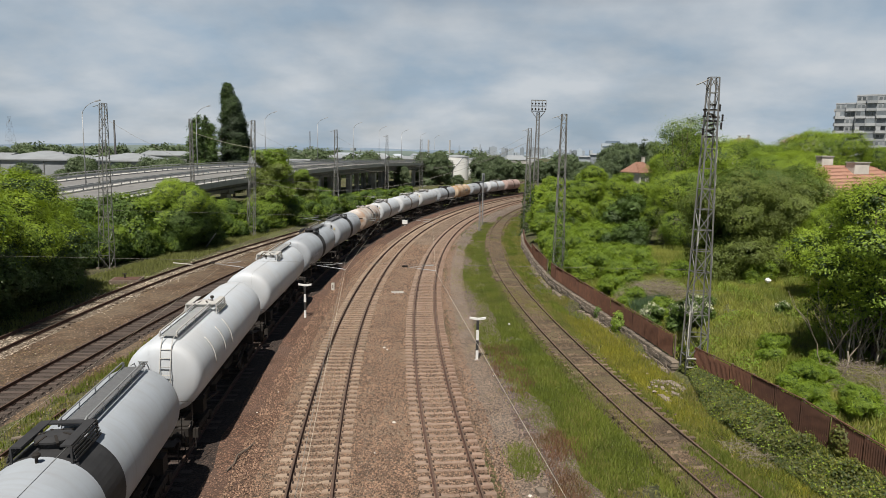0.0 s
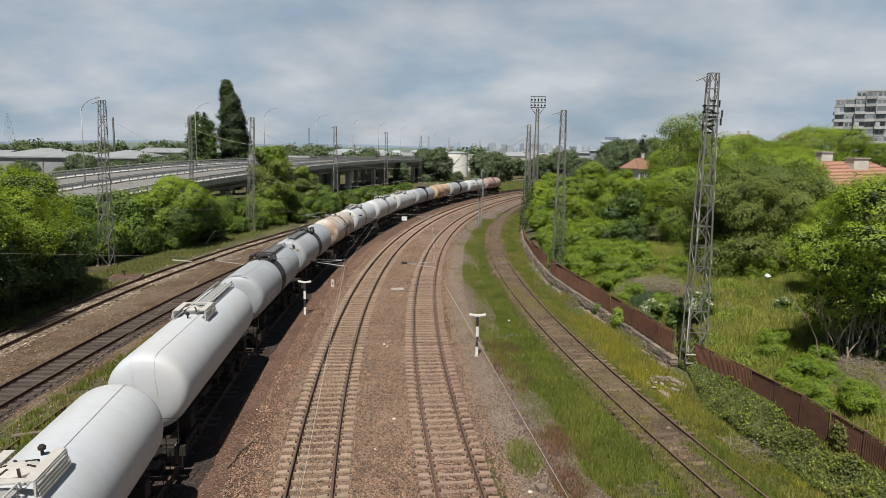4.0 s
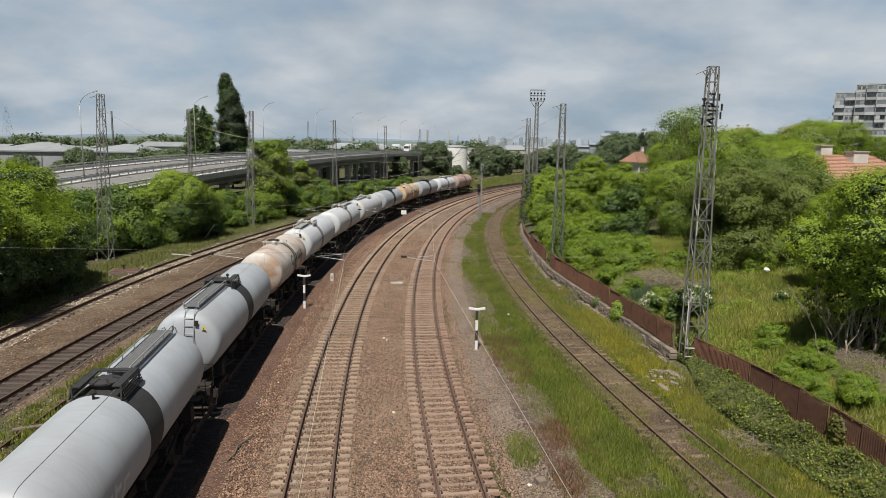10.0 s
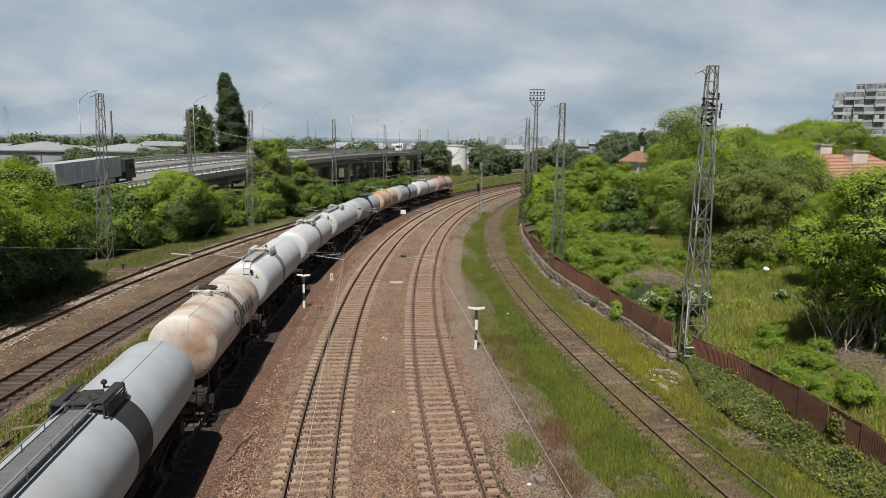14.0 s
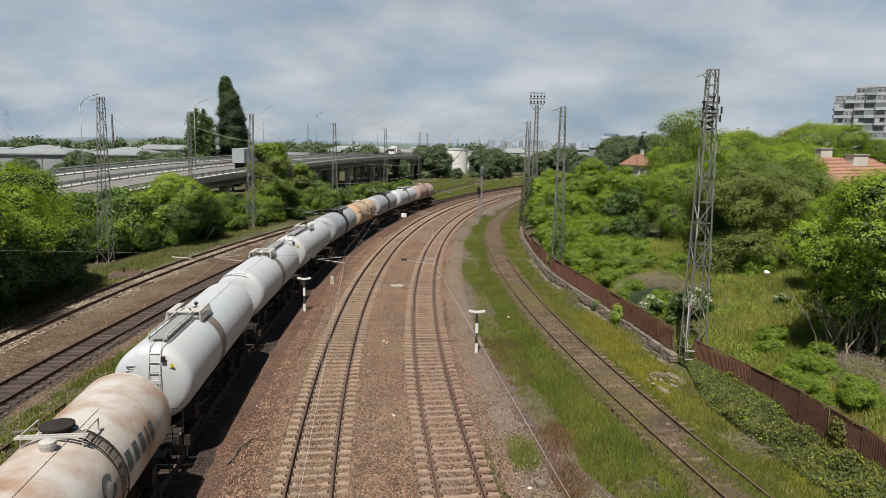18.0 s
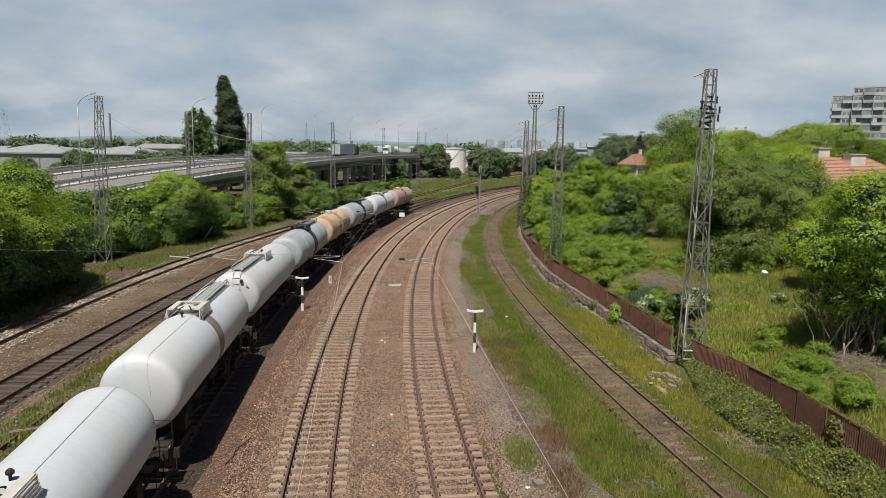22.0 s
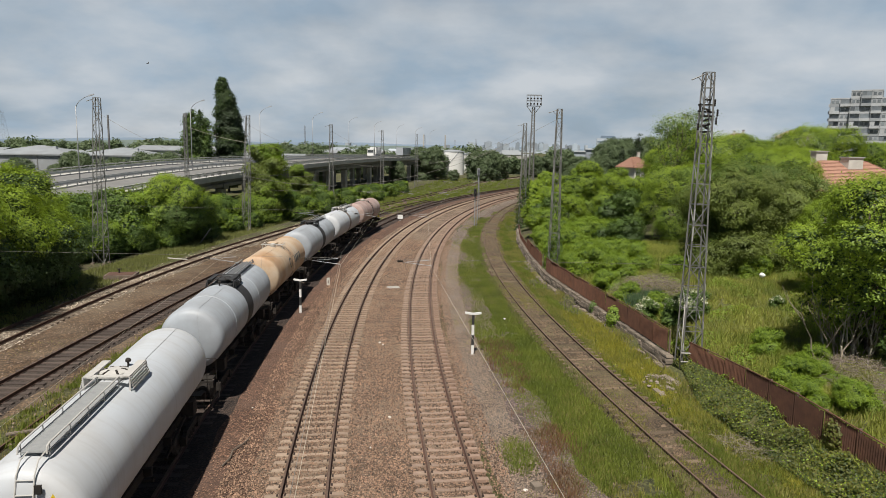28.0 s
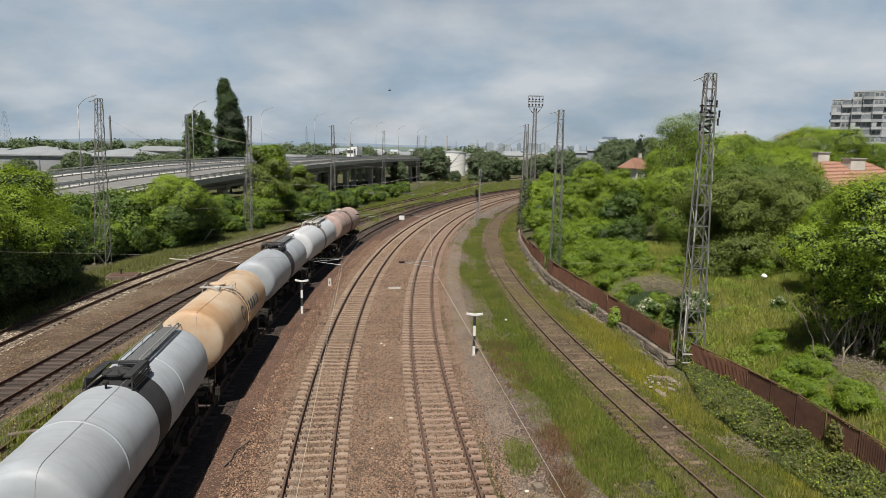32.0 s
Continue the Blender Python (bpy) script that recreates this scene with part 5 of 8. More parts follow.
SPANS = [7.0, 36.5, 63.0, 96.0, 131.0, 169.0, 205.0]
for r, mt, off in ((R_TRAIN, "pale_wire", 1.0), (R_MAIN_A, "pale_wire", -0.35), (R_MAIN_B, "pale_wire", -0.3)):
    wire("contact_wire", chord(r, SPANS, 4.82, off), 0.0035 if r == R_TRAIN else 0.006, mt, "taut contact wire over a track")
    if r == R_MAIN_A:
        wire("messenger_wire", chord(r, SPANS, 5.5, off - 0.05), 0.007, "wire", "dark messenger wire above a contact wire")


def sag(p, q, drop, n=14):
    p, q = Vector(p), Vector(q)
    return [tuple(p.lerp(q, i / n) - Vector((0, 0, drop * 4 * (i / n) * (1 - i / n)))) for i in range(n + 1)]


for (a, b2, y, drop) in (((-36.0, 37.0), (13.5, 36.4), 36.5, 0.0), ((-33.4, 66.0), (10.5, 62.5), 63.0, 6.6), ((-26.9, 93.0), (11.4, 96.0), 96.0, 5.6), ((-21.0, 128.0), (15.4, 131.0), 131.0, 5.5)):
    if drop:
        wire("head_span_wire", sag((*a, 14.2), (*b2, 14.2), drop), 0.013, "wire", "thin head span wire slung between two masts")
    wire("cross_span_wire", [(*a, 5.2), (*b2, 5.2)], 0.006, "wire", "thin cross wire between two masts")
    for r in (R_TRAIN, R_MAIN_A, R_MAIN_B):
        ang = math.asin((y - CENTRE.y) / r)
        x = CENTRE.x - r * math.cos(ang)
        arm = thing("registration_arm", "pale tubular arm that steadies a contact wire", "wire support", "registration arms")
        part("tube", Shape().pipe([(x + 0.35, y, 4.86), (x - 1.2, y, 5.05), (x + 0.2, y, 5.18)], 0.022, 6), MAT["lamp_steel"], arm)
        part("insulator", Shape().lathe([(0.03, -0.2), (0.075, -0.15), (0.04, -0.1), (0.075, -0.05), (0.04, 0.0), (0.075, 0.05), (0.03, 0.12)], "x", (x - 1.35, y, 5.10), 8),
             MAT["under"], arm)
# an older pole before the ramp, from which a cable runs on
make_mast(-36.9, 98.0, -0.5, 15.6, 0.55, 0.34, "slim old lattice pole among the bushes", "steel", 14, False)
wire("feeder_cable", sag((-36.8, 98.0, 13.8), (-26.6, 93.0, 11.6), 0.25), 0.02, "pale_wire", "pale feeder cable between lattice masts")
# feeder cables along the left masts
LEFT = [(-40.5, 36.0, 15.3, 8.6), (-33.4, 66.0, 15.2, 8.2), (-26.9, 93.0, 11.8, 7.5), (-21.0, 128.0, 8.6, 6.3), (-15.1, 169.0, 9.5, 7.0), (-8.0, 205.0, 10.0, 8.0)]
for p, q in zip(LEFT[2:], LEFT[3:]):
    wire("feeder_cable", sag((p[0] + 0.5, p[1], p[2]), (q[0] + 0.5, q[1], q[2]), 0.35), 0.018, "pale_wire", "pale feeder cable between lattice masts")
    wire("feeder_cable", sag((p[0] + 0.5, p[1], p[3]), (q[0] + 0.5, q[1], q[3]), 0.5), 0.02, "wire", "sagging feeder cable between lattice masts")


# ---- retaining wall and rusty fence ----
def make_wall():
    w = thing("retaining_wall", "low rough stone retaining wall under the fence", "wall", kind="structure")
    rng = random.Random(5)
    for y_a, y_b, lo, hi in ((35.6, 72.0, 0.35, 0.95), (72.0, 126.0, 1.2, 2.2)):
        for z0, hh, back in ((-0.52, 0.20, 0.08), (-0.34, 0.17, 0.11), (-0.18, 0.15, 0.14), (-0.04, 0.17, 0.17)):
            y = y_a
            while y < y_b:
                q = rng.uniform(lo, hi)
                x0, x1 = wall_x(y), wall_x(y + q)
                turn = Vector((x1 - x0, q, 0)).to_track_quat("Y", "Z").to_matrix()
                tilt = turn @ Matrix.Rotation(rng.uniform(-0.07, 0.07), 3, "Z") @ Matrix.Rotation(rng.uniform(-0.05, 0.05), 3, "X")
                part("block", Shape().box(((x0 + x1) / 2 + back + rng.uniform(-0.07, 0.05), y + q / 2, z0 + hh / 2 + rng.uniform(-0.02, 0.02)), (0.46, q * rng.uniform(0.93, 1.02), hh * rng.uniform(0.85, 1.1)), tilt, rng.uniform(0.84, 0.97)),
                     MAT["stone_wall"], w)
                y += q
        y = y_a
        while y < y_b:
            q = rng.uniform(0.5, 1.3)
            x0, x1 = wall_x(y), wall_x(y + q)
            turn = Vector((x1 - x0, q, 0)).to_track_quat("Y", "Z").to_matrix() @ Matrix.Rotation(rng.uniform(-0.02, 0.02), 3, "X")
            part("coping", Shape().box(((x0 + x1) / 2 + 0.2 + rng.uniform(-0.04, 0.03), y + q / 2, 0.22 + rng.uniform(-0.02, 0.02)), (0.42, q - rng.uniform(0.02, 0.1), rng.uniform(0.10, 0.17)), turn, rng.uniform(0.84, 0.95)), MAT["stone_wall"], w)
            y += q
    # a lower ledge of fallen stones along the foot
    ledge = Shape()
    for i in range(160):
        y = rng.uniform(35.5, 70)
        ledge.box((wall_x(y) - 0.2 - abs(rng.gauss(0, 0.12)), y, -0.38), (rng.uniform(0.15, 0.4), rng.uniform(0.2, 0.6), rng.uniform(0.12, 0.26)), Matrix.Rotation(rng.uniform(-0.3, 0.3), 3, "Z"), 0.8)
    part("fallen_stones", ledge, MAT["stone_wall"], w, kind="stuff")


make_wall()


def make_fence(pts, z0, z1, label, rise=lambda y: 0.0):
    f = thing("sheet_fence", label, "fence", "rusty sheet fences")
    rng = random.Random(len(pts))
    for i, (a, b) in enumerate(zip(pts, pts[1:])):
        a, b = Vector((*a, 0)), Vector((*b, 0))
        d = (b - a)
        u = d.normalized()
        nrm = Vector((u.y, -u.x, 0))
        s = Shape()
        n = 15
        lean = rng.uniform(-0.04, 0.04)
        cut = rng.uniform(-0.05, 0.03)
        tops = []
        for k in range(n * 2 + 1):
            p = a + d * (0.01 + 0.98 * k / (n * 2)) + nrm * (0.028 if k % 2 else -0.028)
            jag = rng.uniform(-0.06, 0.01) - (0.12 if rng.random() < 0.03 else 0.0)
            up = rise(p.y)
            s.v += [(p.x, p.y, z0 + up + rng.uniform(0, 0.04)), (p.x + nrm.x * lean, p.y + nrm.y * lean, z1 + up + cut + jag)]
        for k in range(n * 2):
            s.f.append((2 * k, 2 * k + 2, 2 * k + 3, 2 * k + 1))
        # thickness
        m = len(s.v)
        s.v += [(x + nrm.x * 0.006, y + nrm.y * 0.006, z) for x, y, z in s.v]
        s.f += [tuple(q + m for q in reversed(fc)) for fc in s.f[:]]
        s.f += [(2 * k + 1, 2 * k + 3, 2 * k + 3 + m, 2 * k + 1 + m) for k in range(n * 2)]
        part("sheet", s, MAT["fence"], f)
        part("post", Shape().box((a.x + nrm.x * 0.09, a.y + nrm.y * 0.09, (z0 + z1) / 2 - 0.1 + rise(a.y)), (0.08, 0.08, z1 - z0 + 0.3)), MAT["rusty_steel"], f)
        part("cap_rail", Shape().bar(a + Vector((0, 0, z1 + 0.03 + rise(a.y))), b + Vector((0, 0, z1 + 0.03 + rise(b.y))), 0.05, 0.035), MAT["fence"], f)


make_fence([(wall_x(y) + 0.28, y) for y in np.arange(36.2, 62, 1.9)], 0.34, 1.55, "rusty red-brown corrugated sheet fence on a low wall")
make_fence([(wall_x(y) + 0.28, y) for y in np.arange(63.4, 75, 1.9)], 0.34, 1.50, "dark rusty sheet fence along the curve")
make_fence([(wall_x(y) + 0.28, y) for y in np.arange(75.0, 126, 1.9)], 0.34, 0.85, "low dark rusty fence strip along the far curve")
make_fence([(13.35 + (34.6 - y) * 0.147, y) for y in np.arange(7.7, 35.0, 1.7)], -0.25, 1.43, "leaning rusty sheet fence above an ivy bank",
           lambda y: float(np.interp(y, (20.0, 22.5, 26.5, 31.0, 35.0), (0.0, 0.07, 0.17, 0.02, -0.18))))


# ---- plants ----
def leaf_mesh(name, pts, nrm, size, material, slim=0.55, rng=None):
    """One four-cornered leaf at each point, facing roughly along its normal."""
    rng = rng or np.random.default_rng(3)
    n = len(pts)
    up = rng.normal(size=(n, 3))
    t = np.cross(nrm, up)
    t /= np.linalg.norm(t, axis=1)[:, None] + 1e-9
    b = np.cross(nrm, t)
    s = size[:, None]
    bend = nrm * s * 0.18
    v = np.empty((n, 4, 3))
    v[:, 0] = pts - t * s
    v[:, 1] = pts + b * s * slim + bend
    v[:, 2] = pts + t * s
    v[:, 3] = pts - b * s * slim + bend
    me = bpy.data.meshes.new(name)
    me.vertices.add(n * 4)
    me.vertices.foreach_set("co", v.reshape(-1).astype(np.float32))
    me.loops.add(n * 4)
    me.loops.foreach_set("vertex_index", np.arange(n * 4, dtype=np.int32))
    me.polygons.add(n)
    me.polygons.foreach_set("loop_start", np.arange(0, n * 4, 4, dtype=np.int32))
    me.update(calc_edges=True)
    me.materials.append(material)
    return me


def blob_leaves(blobs, n, size, seed, spread=0.5, fill=0.35):
    """Points and normals on uneven lumps: (centre, radii) each. Leaves grow in tufts on the open skin of the lumps, larger ones close the crown behind them."""
    rng = np.random.default_rng(seed)
    cs, rs = np.array([b[0] for b in blobs], float), np.array([b[1] for b in blobs], float)
    w = rs[:, 0] * rs[:, 1] + rs[:, 1] * rs[:, 2] + rs[:, 0] * rs[:, 2]
    waves = rng.normal(size=(5, 3)) * np.array([1.3, 1.8, 2.4, 3.1, 4.0])[:, None] / max(rs[:, 0].mean(), 0.3)
    phase = rng.random(5) * math.tau

    def skin(count, deep):
        """Spots on the lumps' outer skin, none inside a neighbouring lump."""
        idx = rng.choice(len(blobs), count * 3, p=w / w.sum())
        d = rng.normal(size=(count * 3, 3))
        d /= np.linalg.norm(d, axis=1)[:, None]
        rough = np.sin((cs[idx] + d * rs[idx]) @ waves.T + phase).sum(1) * 0.11
        rad = deep * (1.0 + rough - 0.5 * fill * rng.random(count * 3) ** 2.2 + 0.05 * rng.normal(size=count * 3))
        p = cs[idx] + d * rs[idx] * rad[:, None]
        inner = np.full(len(p), 9.0)
        for k in range(len(blobs)):
            q = np.linalg.norm((p - cs[k]) / rs[k], axis=1)
            inner = np.where(idx == k, inner, np.minimum(inner, q))
        good = np.nonzero(inner > 0.82 * deep)[0][:count]
        return p[good], d[good]

    tp, td = skin(max(40, n // 12), 1.0)
    k = rng.integers(0, len(tp), n)
    off = rng.normal(size=(n, 3)) * size * spread * 2.6
    off[:, 2] *= 0.7
    lean = td * 0.95 + rng.normal(size=td.shape) * 0.22
    pts, nr, sz = tp[k] + off, lean[k] + rng.normal(size=(n, 3)) * 0.30 + np.array((0, 0, 0.45)), size * (0.6 + 0.8 * rng.random(n))
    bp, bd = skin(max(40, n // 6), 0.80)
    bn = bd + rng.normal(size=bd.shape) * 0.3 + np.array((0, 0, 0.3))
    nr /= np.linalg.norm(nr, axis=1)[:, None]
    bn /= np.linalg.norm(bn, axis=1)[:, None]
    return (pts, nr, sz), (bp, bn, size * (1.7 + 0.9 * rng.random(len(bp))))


def crown_blobs(radius, low, high, count, seed, squash=0.8, top_heavy=0.5, under=1.0):
    """Lumps that make up a crown between two heights."""
    rng = random.Random(seed)
    out = []
    for i in range(count):
        f = (i + 0.5) / count
        z = low + (high - low) * f ** top_heavy
        w = radius * math.sqrt(max(0.06, 1 - (2 * f - 0.85) ** 2 * 0.75))
        w *= under + (1 - under) * min(1.0, f / 0.5)
        a = rng.uniform(0, math.tau)
        rr = w * rng.uniform(0.25, 0.8)
        q = radius * rng.uniform(0.28, 0.5)
        out.append(((rr * math.cos(a), rr * math.sin(a), min(z, high - q * squash * 0.8)), (q, q, q * squash)))
    return out


def limb(s, p, q, r0, r1, rng, n=4, wander=0.12):
    p, q = Vector(p), Vector(q)
    prev, pr = p, r0
    for i in range(1, n + 1):
        f = i / n
        c = p.lerp(q, f) + Vector((rng.uniform(-1, 1), rng.uniform(-1, 1), 0)) * wander * (q - p).length * (0 if i == n else 0.5)
        r = r0 + (r1 - r0) * f
        s.rod(prev, c, pr, 6, r)
        prev, pr = c, r


def make_tree(name, label, blobs, n, leaf, size, seed, trunk_r=0.22, base=0.0, stems=1, spread=0.5, fill=0.35, second=None, category="tree", group=""):
    t = thing(name, label, category, group)
    rng = random.Random(seed)
    s = Shape()
    for k in range(stems):
        ox, oy = (0, 0) if stems == 1 else (rng.uniform(-0.6, 0.6), rng.uniform(-0.6, 0.6))
        fork = Vector((ox * 1.6, oy * 1.6, base + (min(b[0][2] for b in blobs) - base) * 0.7))
        limb(s, (ox, oy, base - 0.4), fork, trunk_r, trunk_r * 0.7, rng)
        for c, r in blobs[k::stems]:
            limb(s, fork, (c[0], c[1], c[2]), trunk_r * 0.45, 0.025, rng, 4, 0.2)
    part("trunk", s, MAT["bark"], t, smooth=True)
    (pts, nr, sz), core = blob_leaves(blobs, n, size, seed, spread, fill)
    # most inner leaves take a darker green, painting the shade inside the crown
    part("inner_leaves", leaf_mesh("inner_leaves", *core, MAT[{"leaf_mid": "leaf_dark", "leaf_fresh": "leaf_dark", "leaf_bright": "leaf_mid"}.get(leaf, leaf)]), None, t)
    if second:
        # second leaves sit in clumps, more at the top; mostly brighter, painting the sunlit crown
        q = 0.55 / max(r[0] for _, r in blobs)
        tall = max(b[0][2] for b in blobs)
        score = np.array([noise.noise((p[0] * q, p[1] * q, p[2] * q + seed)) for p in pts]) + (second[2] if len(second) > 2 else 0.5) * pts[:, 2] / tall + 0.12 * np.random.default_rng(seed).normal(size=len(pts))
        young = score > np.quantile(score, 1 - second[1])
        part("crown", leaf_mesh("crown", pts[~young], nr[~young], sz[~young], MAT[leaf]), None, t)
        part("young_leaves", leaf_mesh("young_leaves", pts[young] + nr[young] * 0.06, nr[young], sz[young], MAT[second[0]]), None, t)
    else:
        part("crown", leaf_mesh("crown", pts, nr, sz, MAT[leaf]), None, t)
    return t


def put(t, x, y, turn=0.0, k=1.0, kz=None, z=None):
    z = ground_z(x, y) if z is None else z
    t.matrix_basis = pose(x, y, z, 0, 0, turn) @ Matrix.Diagonal((k, k, kz or k, 1))
    return t


def again(t, x, y, turn, k=1.0, kz=None, z=None, label=""):
    z = ground_z(x, y) if z is None else z
    o = copy_thing(t, pose(x, y, z, 0, 0, turn))
    o.matrix_basis = pose(x, y, z, 0, 0, turn) @ Matrix.Diagonal((k, k, kz or k, 1))
    if label:
        tagged(o, label)
    return o


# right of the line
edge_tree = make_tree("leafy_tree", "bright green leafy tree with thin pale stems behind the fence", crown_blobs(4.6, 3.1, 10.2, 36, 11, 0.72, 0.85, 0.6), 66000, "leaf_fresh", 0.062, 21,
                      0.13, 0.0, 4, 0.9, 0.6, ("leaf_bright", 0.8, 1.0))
def pale_stems(t, n, seed):
    """Slim shoots that rise from the foot of a tree into its crown."""
    rng = random.Random(seed)
    for _ in range(n):
        a, r = rng.uniform(0, math.tau), rng.uniform(0.5, 2.3)
        p = Vector((r * math.cos(a), r * math.sin(a), -0.3))
        q = p * rng.uniform(1.15, 1.5) + Vector((rng.uniform(-0.4, 0.4), rng.uniform(-0.4, 0.4), rng.uniform(3.4, 5.2)))
        s = Shape()
        limb(s, p, q, rng.uniform(0.035, 0.06), 0.018, rng, 6, 0.07)
        for _ in range(2):
            f = p.lerp(q, rng.uniform(0.3, 0.6))
            limb(s, f, f + Vector((rng.uniform(-0.7, 0.7), rng.uniform(-0.7, 0.7), rng.uniform(1.0, 1.9))), 0.026, 0.012, rng, 3, 0.1)
        part("stem", s, MAT["pale_stem"], t, "thin pale grey stem", smooth=True)


pale_stems(edge_tree, 15, 211)
put(edge_tree, 20.9, 32.0, 0, 0.92, 0.84)
olive = make_tree("feathery_tree", "dense olive-green feathery tree above the meadow", crown_blobs(5.6, 0.8, 9.6, 30, 12, 0.8, 0.75), 90000, "leaf_olive", 0.078, 22, 0.25, 0, 2, 1.0, 0.3, ("leaf_mid", 0.2))
put(olive, 24.2, 55.0, 30, 0.84)
again(olive, 27.6, 56.0, 140, 0.82)
again(edge_tree, 26.4, 45.0, 120, 0.60)
again(edge_tree, 30.6, 47.0, 220, 0.60)
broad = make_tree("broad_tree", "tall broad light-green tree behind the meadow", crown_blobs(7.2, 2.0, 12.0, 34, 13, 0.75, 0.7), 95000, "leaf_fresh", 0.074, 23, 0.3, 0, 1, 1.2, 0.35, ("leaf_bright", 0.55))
put(broad, 31.0, 66.0, 0, 0.74)
again(broad, 26.2, 72.0, 110, 0.64)
again(broad, 33.6, 80.0, 150, 0.86)
again(broad, 57.0, 104.0, 250, 0.90)
again(broad, 68.5, 108.0, 10, 0.68)
again(broad, 37.5, 86.0, 70, 0.62)
again(broad, 47.5, 92.0, 300, 0.70)
again(broad, 40.5, 118.0, 200, 0.78)
again(broad, 53.0, 114.0, 30, 0.78)
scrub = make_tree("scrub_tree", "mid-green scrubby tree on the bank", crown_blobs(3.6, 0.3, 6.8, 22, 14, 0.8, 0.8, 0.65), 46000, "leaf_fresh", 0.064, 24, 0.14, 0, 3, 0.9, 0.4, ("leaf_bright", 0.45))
for x, y, r, k in ((15.6, 83, 0, 0.66), (14.4, 90, 80, 0.72), (18.5, 90, 160, 0.98), (15.2, 97, 220, 0.72), (15.0, 108, 20, 0.72), (18.0, 113, 100, 0.9),
                   (25.0, 100, 10, 0.86), (29.0, 105, 50, 0.72), (31.6, 108, 10, 0.74), (20.0, 130, 40, 0.9), (27.0, 128, 70, 1.1), (37.6, 137, 30, 0.5), (34.6, 134, 10, 0.62), (41.5, 138, 200, 0.55), (36.4, 141, 120, 0.85)):
    again(scrub, x, y, r, k)
put(scrub, 19.4, 80, 33, 0.70)
again(scrub, 24.6, 30.6, 140, 0.6)
again(scrub, 23.4, 27.2, 40, 0.42)
bright = make_tree("young_tree", "bright yellow-green young tree at the bend", crown_blobs(2.6, 0.4, 6.0, 16, 15, 0.9, 0.8), 26000, "leaf_bright", 0.09, 25, 0.12, 0, 2, 0.6, 0.4)
put(bright, 13.9, 101, 0, 0.95)
again(bright, 12.9, 90, 90, 0.72)
again(bright, 21.5, 77, 200, 0.78)
dark_bush = make_tree("dark_bush", "dark-leaved dense bush beside the line", crown_blobs(2.3, 0.2, 3.6, 14, 16, 0.8, 0.9), 14000, "leaf_dark", 0.075, 26, 0.08, 0, 4, 0.6, 0.6, ("leaf_mid", 0.35))
put(dark_bush, 16.8, 63.0, 0, 1.0)
# copies at the foot of trees paint the deep shade there with dark leaves
for x, y, r, k in ((22.4, 34.6, 30, 0.6), (24.6, 35.5, 0, 0.9), (26.5, 33.0, 90, 0.9), (33, 51, 15, 1.4), (37, 47, 70, 1.7), (29.5, 47.0, 70, 0.8), (20.2, 75.5, 40, 1.45), (-30.3, 50.5, 130, 1.15), (-31.2, 47.0, 60, 1.2), (-30.6, 54.0, 200, 0.55), (21.4, 29.6, 0, 0.6), (22.4, 26.8, 80, 0.7), (-32.4, 45.5, 10, 0.9), (-31.8, 39.0, 90, 1.1), (-32.0, 52.0, 40, 0.8), (-32.6, 34.5, 10, 1.1), (14.3, 88.0, 20, 1.2)):
    again(dark_bush, x, y, r, k)
bush = make_tree("green_bush", "low bright green bush behind the fence", crown_blobs(1.9, 0.1, 2.3, 14, 17, 0.75, 0.9), 20000, "leaf_bright", 0.05, 27, 0.05, 0, 3, 0.8, 0.5, ("leaf_fresh", 0.35))
put(bush, 12.6, 56.5, 0)
for x, y, r, k in ((12.5, 60, 50, 1.0), (14.8, 58.0, 90, 1.05), (14.6, 54.0, 130, 0.75), (12.9, 51.0, 170, 0.6), (12.0, 65.0, 30, 1.15), (14.4, 66.5, 60, 1.3), (12.4, 69, 12, 1.1),
                   (16.8, 57.5, 120, 0.95), (13.2, 46.8, 20, 0.55), (14.2, 43.2, 70, 0.5), (16.9, 33.6, 70, 0.5), (16.1, 29.5, 10, 0.55), (15.8, 27.4, 110, 0.45),
                   (17.0, 26.4, 200, 0.5), (24.5, 52, 20, 0.7), (18.0, 31.4, 10, 0.42), (17.4, 29.4, 130, 0.36), (20.6, 28.2, 70, 0.4), (19.3, 25.0, 250, 0.38), (19, 54.5, 20, 0.6), (12.4, 74.0, 40, 1.2), (12.9, 82, 120, 1.3), (14.8, 71, 10, 1.3), (17.0, 68, 60, 1.2)):
    again(bush, x, y, r, k)

acacia = make_tree("sparse_tree", "thin-crowned pale green acacia above the thicket", crown_blobs(3.4, 5.6, 11.5, 20, 18, 0.42, 0.8), 8500, "leaf_fresh", 0.05, 28, 0.13, 0, 3, 2.4, 0.9, ("leaf_bright", 0.4))
put(acacia, 26.4, 78.0, 0, 1.12)
again(acacia, 28.8, 80.5, 130, 1.2)
conifer = make_tree("conifer", "dark narrow conifer among the garden trees", [((0.2 * math.sin(i * 2.0), 0.2 * math.cos(i * 2.3), 1.0 + i * 0.72), (2.3 * (1 - i / 14.5), 2.3 * (1 - i / 14.5), 0.7)) for i in range(14)],
                    9000, "leaf_poplar", 0.13, 29, 0.16, 0, 1, 0.7, 0.4)
put(conifer, 46.2, 162, 0, 1.2)
again(conifer, 43.0, 164, 90, 0.95)
again(conifer, 50.5, 160, 200, 0.9)

